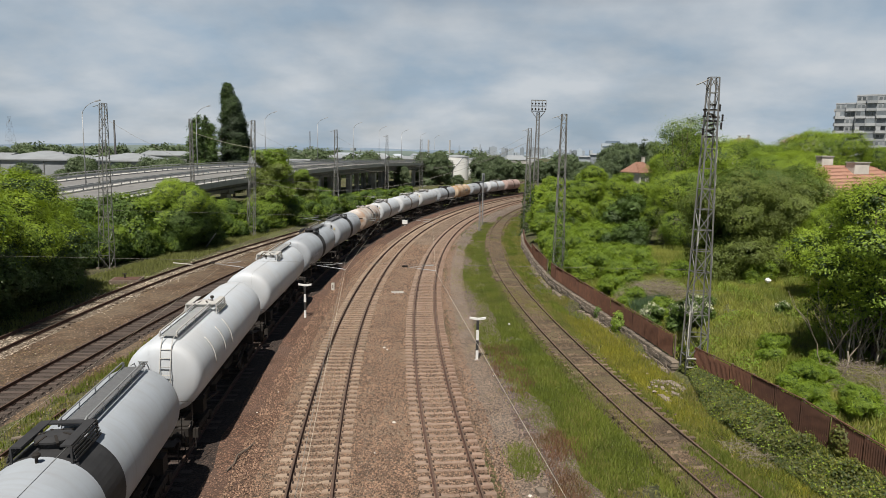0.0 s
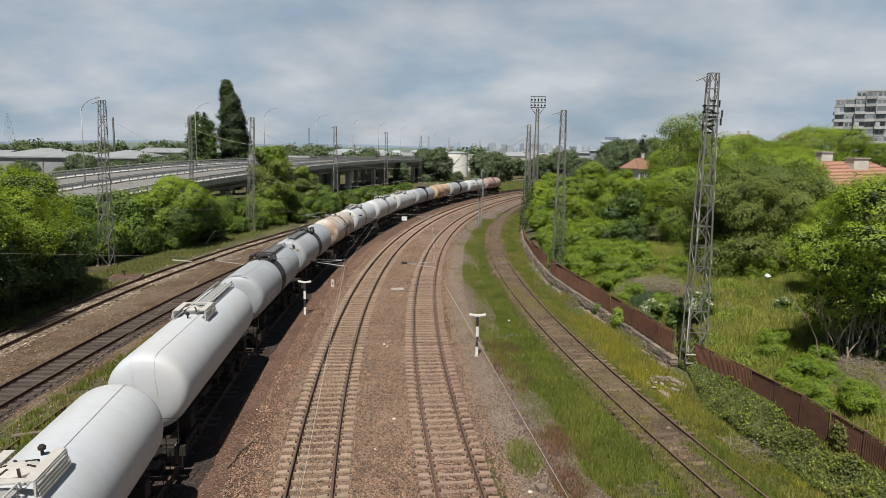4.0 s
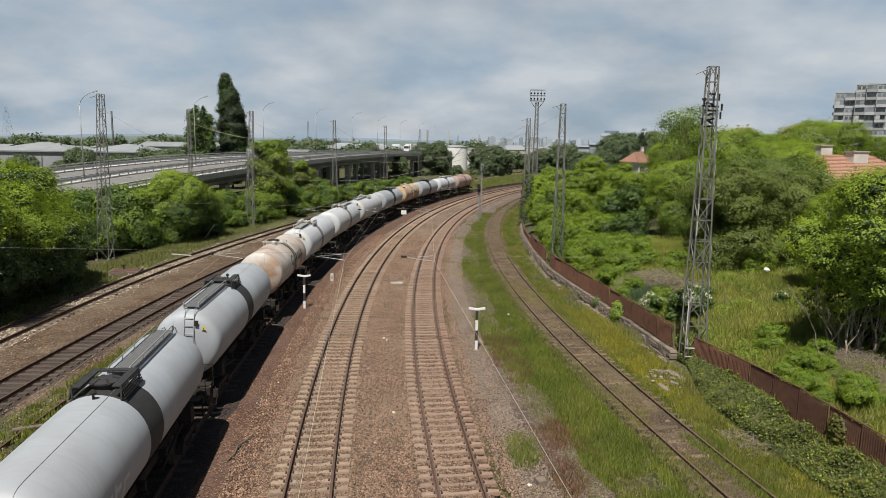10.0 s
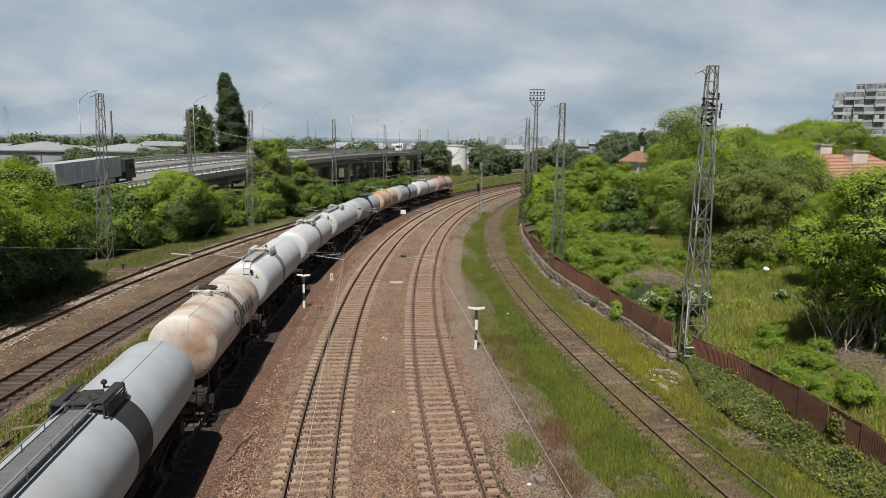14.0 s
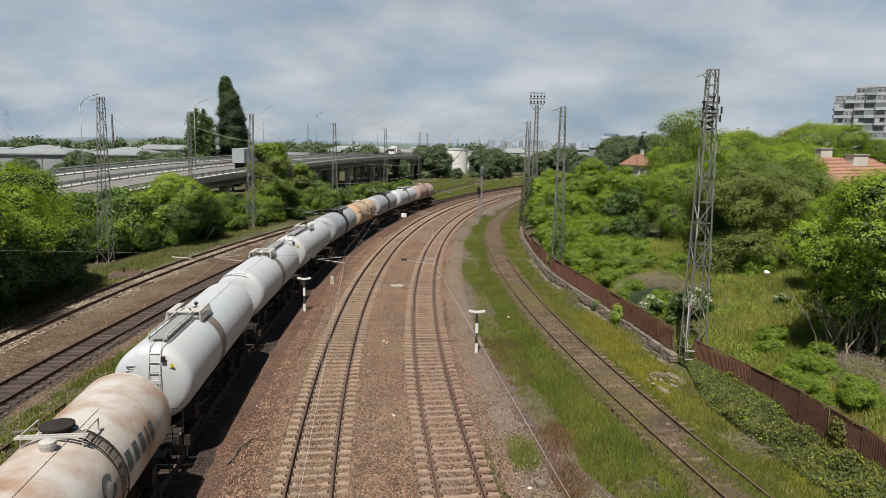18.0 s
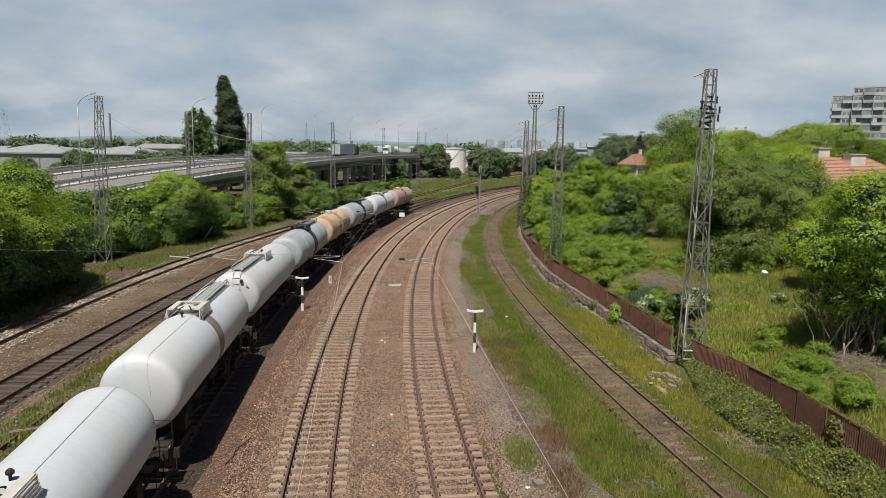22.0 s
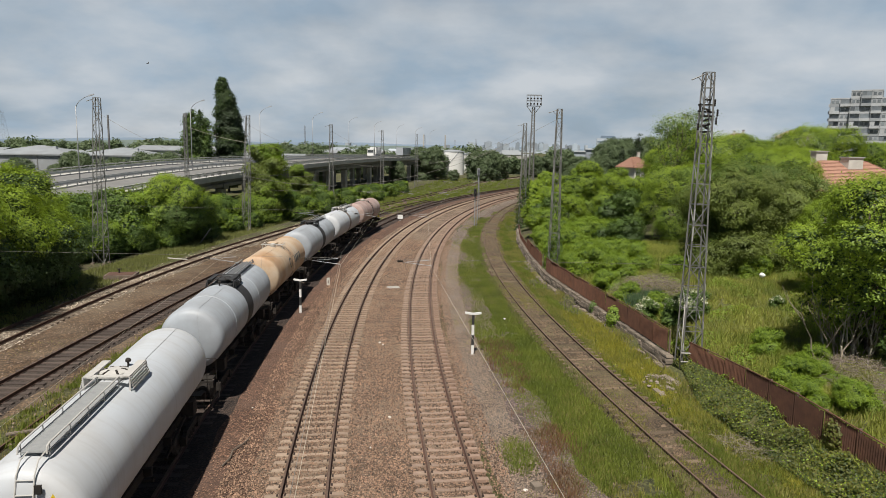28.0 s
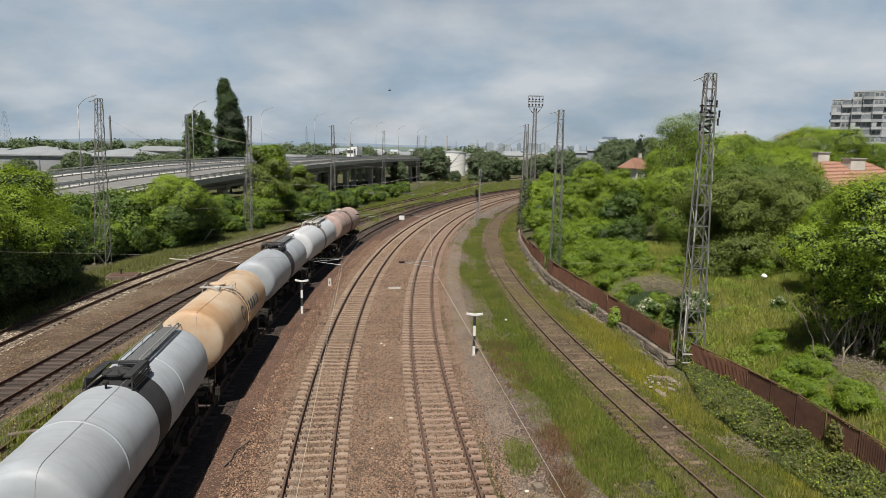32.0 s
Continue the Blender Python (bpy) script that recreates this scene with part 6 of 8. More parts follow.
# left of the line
# dark leaves low, bright ones high: the crown's light and shade as colour
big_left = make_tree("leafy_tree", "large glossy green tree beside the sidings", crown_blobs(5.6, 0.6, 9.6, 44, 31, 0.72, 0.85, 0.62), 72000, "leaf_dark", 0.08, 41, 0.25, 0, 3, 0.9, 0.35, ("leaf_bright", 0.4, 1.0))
put(big_left, -33.4, 50.5, 0, 0.98)
again(big_left, -42.0, 49.0, 120, 0.96)
# unseen, left of the view; it shades the ground beside the sidings
again(big_left, -32.3, 39.2, 200, 1.1)
again(big_left, -32.9, 51.5, 90, 0.74)
again(big_left, -31.6, 45.5, 200, 0.85)
again(big_left, -40.0, 61.5, 250, 0.9)
sunny = again(big_left, -31.6, 79.5, 60, 0.80, label="large yellow-green tree beneath the viaduct's ramp")
for child in sunny.children:
    if child.name.startswith(("young_leaves", "crown")):
        child.material_slots[0].link = "OBJECT"
        child.material_slots[0].material = MAT["leaf_bright" if child.name.startswith("young") else "leaf_mid"]
again(big_left, -46.0, 68.0, 10, 0.8, label="large green tree beneath the viaduct's ramp")
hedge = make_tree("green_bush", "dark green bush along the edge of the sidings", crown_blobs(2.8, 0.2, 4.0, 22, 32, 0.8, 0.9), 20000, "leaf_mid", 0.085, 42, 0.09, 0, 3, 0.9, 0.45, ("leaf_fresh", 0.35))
put(hedge, -30.5, 84.0, 0)
for x, y, r, k in ((-30.4, 90, 60, 0.8), (-31.5, 96, 120, 1.1), (-27.5, 101, 200, 1.0), (-24.5, 107, 20, 0.8), (-23.2, 114, 80, 0.8), (-26, 112, 140, 1.1), (-21.5, 121, 0, 0.85), (-24, 124, 60, 1.1),
                   (-37.0, 75, 20, 1.6), (-34.2, 77, 80, 1.35), (-39.5, 71, 130, 1.5), (-36.5, 72, 40, 1.0), (-33.2, 73.5, 0, 0.75), (-31.2, 76.5, 0, 0.55), (-33.5, 49.0, 140, 0.75), (-35.0, 44.0, 60, 0.9), (-36.0, 34.0, 20, 1.0), (-37.5, 28.0, 150, 1.1), (-19.0, 133, 0, 0.8), (-17.5, 142, 70, 0.8), (-15.5, 152, 10, 0.8),
                   (-13, 163, 50, 0.7), (-10.8, 178, 0, 0.7), (-28.5, 92.5, 0, 0.5), (-27, 97, 0, 0.5), (-36.5, 61.0, 30, 0.95), (-34.6, 57.0, 100, 0.75), (-37.2, 66.5, 70, 1.1), (-35.6, 70.0, 10, 0.9), (-34.5, 42.0, 200, 1.0)):
    again(hedge, x, y, r, k * (1.1 if y > 120 else 1.0))
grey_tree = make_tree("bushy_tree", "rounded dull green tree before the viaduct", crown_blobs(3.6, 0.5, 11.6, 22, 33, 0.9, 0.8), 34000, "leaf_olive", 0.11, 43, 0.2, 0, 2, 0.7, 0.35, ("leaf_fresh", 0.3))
put(grey_tree, -27.2, 105.0, 0, 1.12, 1.0)
again(grey_tree, -25.0, 118, 80, 0.72)
def poplar_lump(i):
    """Lumps of the tall poplar: upright on one side, flaring on the other, blunt at the top."""
    f = i / 25
    r = 2.1 + 0.55 * f / 0.35 if f < 0.35 else 2.65 * (1 - 0.62 * ((f - 0.35) / 0.65) ** 2.2)
    return ((r - 2.0 + 0.15 * math.sin(i * 2.1), 0.3 * math.cos(i * 1.7), 2.0 + i * 0.93), (r, r, 1.3))


poplar = make_tree("poplar", "tall dark columnar poplar behind the viaduct", [poplar_lump(i) for i in range(26)], 52000, "leaf_poplar", 0.135, 44, 0.3, 0, 1, 0.6, 0.25, ("leaf_dark", 0.4))
put(poplar, -54.2, 172, 0, 1.2, 1.07, 0.0)
slim = make_tree("slim_tree", "slim leafy young poplar beside the tall one", [((0.6 * math.sin(i * 2.3), 0.5 * math.cos(i * 1.9), 2.0 + i * 0.95), (1.75 * (1 - 0.85 * (i / 15) ** 2), 1.75 * (1 - 0.85 * (i / 15) ** 2), 1.1)) for i in range(16)],
                 12000, "leaf_dark", 0.17, 47, 0.2, 0, 1, 0.8, 0.45, ("leaf_mid", 0.3))
put(slim, -57.6, 156, 120, 1.3, 1.12, 0.0)
again(slim, -58.9, 167, 220, 1.3, 1.15, 0.0)
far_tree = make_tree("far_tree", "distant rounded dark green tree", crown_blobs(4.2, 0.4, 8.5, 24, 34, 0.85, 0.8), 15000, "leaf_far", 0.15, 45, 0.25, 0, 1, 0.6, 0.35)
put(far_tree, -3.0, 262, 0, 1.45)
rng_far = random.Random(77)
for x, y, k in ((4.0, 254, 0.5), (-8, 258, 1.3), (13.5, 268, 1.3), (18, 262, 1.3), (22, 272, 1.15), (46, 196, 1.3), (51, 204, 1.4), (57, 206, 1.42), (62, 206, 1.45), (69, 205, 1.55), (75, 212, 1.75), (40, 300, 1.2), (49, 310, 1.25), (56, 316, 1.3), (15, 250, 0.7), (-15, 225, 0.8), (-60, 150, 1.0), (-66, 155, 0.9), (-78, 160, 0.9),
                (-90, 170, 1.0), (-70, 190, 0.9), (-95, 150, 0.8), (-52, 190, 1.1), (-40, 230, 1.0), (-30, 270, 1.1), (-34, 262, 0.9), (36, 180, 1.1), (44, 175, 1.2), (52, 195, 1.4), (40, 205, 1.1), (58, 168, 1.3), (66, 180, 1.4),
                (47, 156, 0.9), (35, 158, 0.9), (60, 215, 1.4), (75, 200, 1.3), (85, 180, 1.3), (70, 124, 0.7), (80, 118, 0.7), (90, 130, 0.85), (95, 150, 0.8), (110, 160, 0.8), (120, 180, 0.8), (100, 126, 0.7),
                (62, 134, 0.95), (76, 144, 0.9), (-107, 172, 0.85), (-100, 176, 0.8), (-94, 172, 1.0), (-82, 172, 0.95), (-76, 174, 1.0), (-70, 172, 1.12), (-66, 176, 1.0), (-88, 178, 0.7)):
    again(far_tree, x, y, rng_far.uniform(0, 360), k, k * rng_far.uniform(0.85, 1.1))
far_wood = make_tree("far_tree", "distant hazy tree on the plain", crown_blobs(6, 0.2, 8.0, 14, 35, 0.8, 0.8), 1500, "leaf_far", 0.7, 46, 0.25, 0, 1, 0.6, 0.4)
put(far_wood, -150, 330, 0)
for i in range(70):
    a = rng_far.uniform(-0.62, 0.30)
    d = rng_far.uniform(330, 900)
    again(far_wood, d * a, d, rng_far.uniform(0, 360), rng_far.uniform(0.8, 1.3), rng_far.uniform(1.0, 1.5) * (0.55 if 0.07 < a < 0.14 else 1.0))


# ---- grass and weeds ----
def blades(name, spots, tall, mat, label, seed, per=1, width=0.02, lean=0.4):
    """Upright slim leaves at each spot."""
    rng = np.random.default_rng(seed)
    p = np.repeat(np.array(spots), per, axis=0)
    n = len(p)
    p[:, :2] += rng.normal(size=(n, 2)) * 0.12
    h = tall * (0.45 + 0.8 * rng.random(n))
    a = rng.random(n) * math.tau
    side = np.stack([np.cos(a), np.sin(a), np.zeros(n)], 1) * width * (0.7 + 0.7 * rng.random(n))[:, None]
    tip = rng.normal(size=(n, 3)) * lean * h[:, None] * 0.5
    tip[:, 2] = h
    v = np.empty((n, 3, 3))
    v[:, 0] = p - side
    v[:, 1] = p + side * 1.3
    v[:, 2] = p + tip
    me = bpy.data.meshes.new(name)
    me.vertices.add(n * 3)
    me.vertices.foreach_set("co", v.reshape(-1).astype(np.float32))
    me.loops.add(n * 3)
    me.loops.foreach_set("vertex_index", np.arange(n * 3, dtype=np.int32))
    me.polygons.add(n)
    me.polygons.foreach_set("loop_start", np.arange(0, n * 3, 3, dtype=np.int32))
    me.update(calc_edges=True)
    me.materials.append(MAT[mat])
    return solo(name, me, None, label, "grass", kind="stuff")


def scatter(count, y0, y1, left, right, seed, keep=lambda x, y: True, near=1.6, clump=0.0, lift=0.0):
    """Random spots between two plan edges, denser near the bridge."""
    rng = random.Random(seed)
    out = []
    while len(out) < count:
        y = y0 + (y1 - y0) * rng.random() ** near
        x = left(y) + (right(y) - left(y)) * rng.random()
        if clump and noise.noise((x * 0.45, y * 0.25, seed)) + 0.4 * noise.noise((x * 1.7, y * 1.2, seed)) < clump:
            continue
        if keep(x, y):
            out.append((x, y, surface_z(x, y) - 0.02 + lift))
    return out


def b_x(y, off):
    return CENTRE.x - math.sqrt((R_MAIN_B - off) ** 2 - (y - CENTRE.y) ** 2)


def t_x(y, off):
    return CENTRE.x - math.sqrt((R_TRAIN - off) ** 2 - (y - CENTRE.y) ** 2)


def siding_x(y, off):
    return 280.93 - math.sqrt((275.2 - off) ** 2 - (y - 69.58) ** 2)


def dark_x(y, off):
    return 380.1 - math.sqrt((400.1 - off) ** 2 - (y - 33.7) ** 2)


def grass_keep(x, y):
    """Grass thins out towards the ballast, in uneven patches."""
    u = (x - b_x(y, 3.0)) / max(0.5, siding_x(y, -1.3) - b_x(y, 3.0))
    return noise.noise((x * 0.5, y * 0.16, 3.3)) + 0.5 * noise.noise((x * 2.1, y * 1.1, 8.0)) > (0.55 - 2.4 * u if u < 0.42 else -1.0) + (0.2 if y > 58 else 0.0)


blades("grass_strip", scatter(34000, 14, 112, lambda y: b_x(y, 3.0), lambda y: siding_x(y, -1.3), 1, grass_keep, clump=-0.55), 0.23, "grass", "thick green grass between main line and siding", 51, 6, 0.015, 0.6)
blades("far_strip_grass", scatter(13000, 44, 118, lambda y: b_x(y, 2.2), lambda y: siding_x(y, -0.9), 22, near=1.0, clump=-0.2), 0.2, "weed_pale", "thin pale grass between main line and siding", 72, 5, 0.02)
blades("dry_grass", scatter(5000, 14, 110, lambda y: b_x(y, 2.2), lambda y: siding_x(y, -1.3), 2, clump=0.1), 0.22, "grass_dry", "yellowing grass tufts beside the ballast", 52, 5)
blades("grass_by_wall", scatter(7000, 14, 120, lambda y: siding_x(y, 1.2), lambda y: wall_x(y) - 0.1, 3, clump=-0.02), 0.24, "grass_dry", "short yellow-green weeds beside the disused siding", 53, 5)
blades("grass_by_wall_green", scatter(3500, 14, 125, lambda y: siding_x(y, 1.2), lambda y: wall_x(y) - 0.1, 4, clump=0.0), 0.26, "grass", "green weeds along the foot of the wall", 54, 5)
blades("yellow_weeds", scatter(1500, 34, 47, lambda y: siding_x(y, 2.0), lambda y: wall_x(y) - 0.5, 43, near=1.0, clump=0.0), 0.3, "weed_yellow", "flowering yellow weeds before the wall", 93, 5, 0.018)
blades("near_siding_weeds", scatter(3000, 10, 27, lambda y: siding_x(y, 0.25), lambda y: siding_x(y, 1.6), 25, clump=-0.12, lift=0.26), 0.16, "grass", "thick weeds hiding a rail at the near end of the disused siding", 75, 5, 0.014)
blades("near_siding_straw", scatter(5200, 10, 60, lambda y: siding_x(y, -1.35), lambda y: siding_x(y, 1.5), 26, near=2.2, clump=-0.12, lift=0.27), 0.09, "grass_dry", "dry straw between the rails of the disused siding", 76, 5, 0.014)
for lo, hi, sd, mat in ((-1.5, -0.85, 27, "weed_pale"), (0.85, 1.6, 28, "grass"), (0.85, 1.7, 29, "grass_dry")):
    blades("siding_edge_grass", scatter(2600, 12, 125, lambda y: siding_x(y, lo), lambda y: siding_x(y, hi), sd, clump=-0.1, lift=0.25), 0.17, mat, "ragged grass along the edge of the disused siding", sd + 50, 5, 0.015)
blades("siding_weeds", scatter(900, 14, 140, lambda y: siding_x(y, -1.2), lambda y: siding_x(y, 1.3), 5, clump=0.08, lift=0.28), 0.10, "grass", "weeds between the rails of the disused siding", 55, 5, 0.014)
blades("meadow_grass", scatter(38000, 22, 72, lambda y: wall_x(y) + 0.9, lambda y: wall_x(y) + 22, 6, near=1.1, clump=-0.32), 0.30, "meadow", "long meadow grass behind the fence", 56, 5, 0.028, 0.8)
blades("meadow_dry_grass", scatter(4000, 24, 66, lambda y: wall_x(y) + 1.2, lambda y: wall_x(y) + 20, 7, near=1.1, clump=0.0), 0.38, "grass_dry", "dry stalks in the meadow", 57, 5)
blades("meadow_tall_grass", scatter(5000, 24, 70, lambda y: wall_x(y) + 1.0, lambda y: wall_x(y) + 20, 41, near=1.1, clump=0.12), 0.55, "grass", "darker tall grass in patches in the meadow", 91, 5, 0.026, 0.7)
blades("meadow_straw", scatter(4000, 26, 62, lambda y: wall_x(y) + 1.5, lambda y: wall_x(y) + 16, 42, near=1.1, clump=0.2), 0.3, "weed_pale", "pale trodden straw in patches in the meadow", 92, 6, 0.022, 1.2)
blades("left_verge_grass", scatter(9000, 30, 125, lambda y: min(-27.6, -27.6 + (y - 70) * 0.11) - 4.2, lambda y: -27.4 + max(0, (y - 62)) ** 1.5 * 0.013, 8, near=1.1, clump=0.0), 0.32, "weed_pale", "thin grass verge beside the old sidings", 58, 5, 0.026)
blades("train_side_straw", scatter(3500, 13, 75, lambda y: dark_x(y, 1.9), lambda y: t_x(y, -1.7), 19, clump=-0.05, lift=0.1), 0.2, "grass_dry", "yellow grass between the siding and the tank train", 69, 5, 0.016)
blades("train_side_grass", scatter(10000, 13, 75, lambda y: dark_x(y, 2.1), lambda y: t_x(y, -1.8), 9, clump=-0.16, lift=0.1), 0.22, "grass", "grass between the siding and the tank train", 59, 5)
blades("far_verge_grass", scatter(9000, 105, 280, lambda y: -19 + (y - 110) * 0.12, lambda y: t_x(min(y, 230), -2.4) + max(0, y - 230) * 0.5, 10, near=1.0, clump=-0.1), 0.5, "grass", "grass verge beyond the sidings", 60, 4, 0.05)


def ivy_bank():
    rng = np.random.default_rng(9)
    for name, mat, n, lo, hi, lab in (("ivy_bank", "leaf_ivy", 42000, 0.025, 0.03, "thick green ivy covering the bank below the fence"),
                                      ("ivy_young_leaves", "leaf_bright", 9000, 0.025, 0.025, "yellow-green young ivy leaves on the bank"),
                                      # the sunken dark layer puts the ivy's inner shade into colour
                                      ("ivy_shade_leaves", "ivy_shade", 46000, 0.03, 0.03, "dark sunken leaves that paint the shade within the ivy")):
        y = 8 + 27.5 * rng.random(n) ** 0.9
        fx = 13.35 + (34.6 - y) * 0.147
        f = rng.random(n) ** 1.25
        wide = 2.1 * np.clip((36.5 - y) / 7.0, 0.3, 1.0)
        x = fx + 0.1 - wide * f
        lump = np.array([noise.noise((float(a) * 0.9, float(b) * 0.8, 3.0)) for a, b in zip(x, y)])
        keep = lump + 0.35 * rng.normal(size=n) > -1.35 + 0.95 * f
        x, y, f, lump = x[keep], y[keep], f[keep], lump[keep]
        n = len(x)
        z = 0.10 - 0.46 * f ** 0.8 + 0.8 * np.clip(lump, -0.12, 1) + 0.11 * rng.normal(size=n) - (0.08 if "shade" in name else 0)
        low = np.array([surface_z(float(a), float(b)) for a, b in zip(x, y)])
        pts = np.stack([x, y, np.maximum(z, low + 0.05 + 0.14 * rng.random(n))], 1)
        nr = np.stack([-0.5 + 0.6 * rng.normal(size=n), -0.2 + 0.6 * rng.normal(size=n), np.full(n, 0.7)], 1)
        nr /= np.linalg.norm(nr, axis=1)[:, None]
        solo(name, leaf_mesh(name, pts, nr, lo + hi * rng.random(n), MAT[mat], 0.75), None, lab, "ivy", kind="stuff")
    # creeper on the foot of the middle mast
    n = 1300
    h = rng.random(n) ** 1.6
    ang = rng.random(n) * math.tau
    r = 0.95 - 0.55 * h + 0.12 * rng.normal(size=n)
    pts = np.stack([10.5 + r * np.cos(ang), 62.5 + r * np.sin(ang), -0.2 + 6.5 * h], 1)
    nr = np.stack([np.cos(ang), np.sin(ang), np.full(n, 0.3)], 1) + 0.4 * rng.normal(size=(n, 3))
    solo("creeper", leaf_mesh("creeper", pts, nr / np.linalg.norm(nr, axis=1)[:, None], np.full(n, 0.08), MAT["leaf_mid"]), None, "dark creeper climbing the lattice mast", "creeper", kind="stuff")
    n = 1500
    h = rng.random(n) ** 1.7
    ang = rng.random(n) * math.tau
    r = 1.1 - 0.5 * h + 0.15 * rng.normal(size=n)
    pts = np.stack([11.6 + r * np.cos(ang), 96.2 + r * np.sin(ang), -0.2 + 8.0 * h], 1)
    nr = np.stack([np.cos(ang), np.sin(ang), np.full(n, 0.3)], 1) + 0.4 * rng.normal(size=(n, 3))
    solo("creeper", leaf_mesh("creeper", pts, nr / np.linalg.norm(nr, axis=1)[:, None], np.full(n, 0.14), MAT["leaf_dark"]), None, "dark creeper climbing the far lattice mast", "creeper", kind="stuff")


ivy_bank()

blades("far_siding_weeds", scatter(3500, 48, 150, lambda y: siding_x(y, 1.1), lambda y: siding_x(y, 2.6), 15, clump=-0.05, near=1.0, lift=0.05), 0.22, "grass", "weeds beside the far part of the siding", 65, 4, 0.03)
blades("siding_edge_weeds", scatter(4000, 12, 90, lambda y: dark_x(y, -7.2), lambda y: dark_x(y, -1.9), 12, clump=0.16), 0.13, "grass_dry", "thin weeds on the bare dirt between the sidings", 62, 4, 0.016)
blades("dirt_weeds", scatter(5000, 14, 95, lambda y: dark_x(y, -6.5), lambda y: dark_x(y, -1.9), 44, clump=0.06), 0.10, "weed_pale", "thin pale weeds on the dirt between the sidings", 94, 4, 0.014)
blades("pale_bed_weeds", scatter(2500, 30, 120, lambda y: dark_x(y, -2.0), lambda y: dark_x(y, 2.2), 13, clump=0.2), 0.14, "grass", "weeds along the dark siding", 63, 4, 0.016)


# ---- houses on the hill ----
MAT["faded_tile"] = surf("faded_roof_tiles", (0.36, 0.25, 0.20), (0.27, 0.18, 0.145), 0.8, 0.9, bump=0.1, stain=(0.33, 0.3, 0.27), stain_scale=0.5, stain_amount=0.7)


def make_house(x, y, z, w, d, h, ridge, turn, label, chimneys, dormer=False, tile="roof_tile"):
    ho = thing("house", label, "house", m=pose(x, y, z, 0, 0, turn))
    part("wall", Shape().box((0, 0, h / 2 - 1.5), (w, d, h + 3.0)), MAT["plaster"], ho)
    e = 0.5
    zz = h
    a = [(-w / 2 - e, -d / 2 - e, zz), (w / 2 + e, -d / 2 - e, zz), (w / 2 + e, d / 2 + e, zz), (-w / 2 - e, d / 2 + e, zz), (-w * 0.22, 0, zz + ridge), (w * 0.22, 0, zz + ridge)]
    roof = part("roof", Shape().add(a + [(p[0], p[1], p[2] - 0.16) for p in a[:4]], [(0, 1, 5, 4), (1, 2, 5), (2, 3, 4, 5), (3, 0, 4), (6, 7, 1, 0), (7, 8, 2, 1), (8, 9, 3, 2), (9, 6, 0, 3), (9, 8, 7, 6)]),
                MAT[tile], ho)
    rows = 22
    # courses of tiles on the two long slopes and the hips
    for sy in (-1, 1):
        for i in range(rows):
            f0 = i / rows
            yy = sy * ((d / 2 + e) * (1 - f0))
            z0 = zz + ridge * f0
            half = (w / 2 + e) * (1 - f0) + w * 0.22 * f0
            part("tile_course", Shape().box((0, yy - sy * 0.2, z0 + 0.06), (half * 2, 0.2, 0.012), Matrix.Rotation(-sy * -math.atan2(ridge, d / 2 + e), 3, "X")), MAT[tile], roof)
    for sx in (-1, 1):
        for i in range(rows):
            f0 = i / rows
            xx = sx * ((w / 2 + e) * (1 - f0) + w * 0.22 * f0)
            half = (d / 2 + e) * (1 - f0)
            part("tile_course", Shape().box((xx - sx * 0.2, 0, zz + ridge * f0 + 0.06), (0.2, half * 2, 0.012), Matrix.Rotation(sx * math.atan2(ridge, w * 0.28 + e), 3, "Y")), MAT[tile], roof)
    for cx, cy, cw, ch in chimneys:
        part("chimney", Shape().box((cx, cy, zz + ridge * 0.5 + ch / 2), (cw, cw * 0.7, ch + ridge)), MAT["plaster"], ho)
        part("chimney_cap", Shape().box((cx, cy, zz + ridge + ch + 0.06), (cw + 0.2, cw * 0.7 + 0.2, 0.12)), MAT["concrete"], ho)
    for wx in (-w * 0.28, w * 0.28):
        win = part("window", Shape().box((wx, -d / 2 - 0.02, h - 1.5), (1.2, 0.08, 1.3)), MAT["white"], ho)
        part("pane", Shape().box((wx - 0.28, -d / 2 - 0.07, h - 1.5), (0.46, 0.03, 1.1)), MAT["glass"], win)
        part("pane", Shape().box((wx + 0.28, -d / 2 - 0.07, h - 1.5), (0.46, 0.03, 1.1)), MAT["glass"], win)
    if dormer:
        dm = part("dormer", Shape().box((w * 0.3, -d / 2 + 0.6, zz + 0.8), (2.2, 1.6, 1.2)), MAT["plaster"], ho)
        part("dormer_roof", Shape().box((w * 0.3, -d / 2 + 0.4, zz + 1.5), (2.8, 2.2, 0.12), Matrix.Rotation(0.2, 3, "X")), MAT["concrete"], dm)
        part("dormer_window", Shape().box((w * 0.3, -d / 2 - 0.22, zz + 0.85), (1.5, 0.06, 0.7)), MAT["glass"], dm)
    return ho


make_house(43.4, 74.0, 3.75, 13.0, 10.0, 3.9, 3.1, 10, "tile-roofed house with broad plaster chimneys among the trees", ((-2.5, 0.6, 1.35, 0.9), (0.25, -1.0, 1.75, 0.3)), True)
make_house(42.2, 150.0, 1.9, 4.2, 6.0, 6.2, 2.2, 20, "old house with red tiled roof half hidden by trees", ((1.2, 0.5, 0.6, 1.0),))
make_house(88.0, 205.0, 12.2, 6.5, 6.0, 3.6, 1.7, -10, "distant pale house with faded roof on the hill", ((1.5, 0, 0.6, 0.9), (-1, 0, 0.6, 0.6)), tile="faded_tile")
make_house(108.5, 212.0, 12.6, 8.0, 7.0, 4.0, 2.4, 10, "distant house with faded tile roof on the hill", ((2, 0, 0.8, 0.8),), tile="faded_tile")


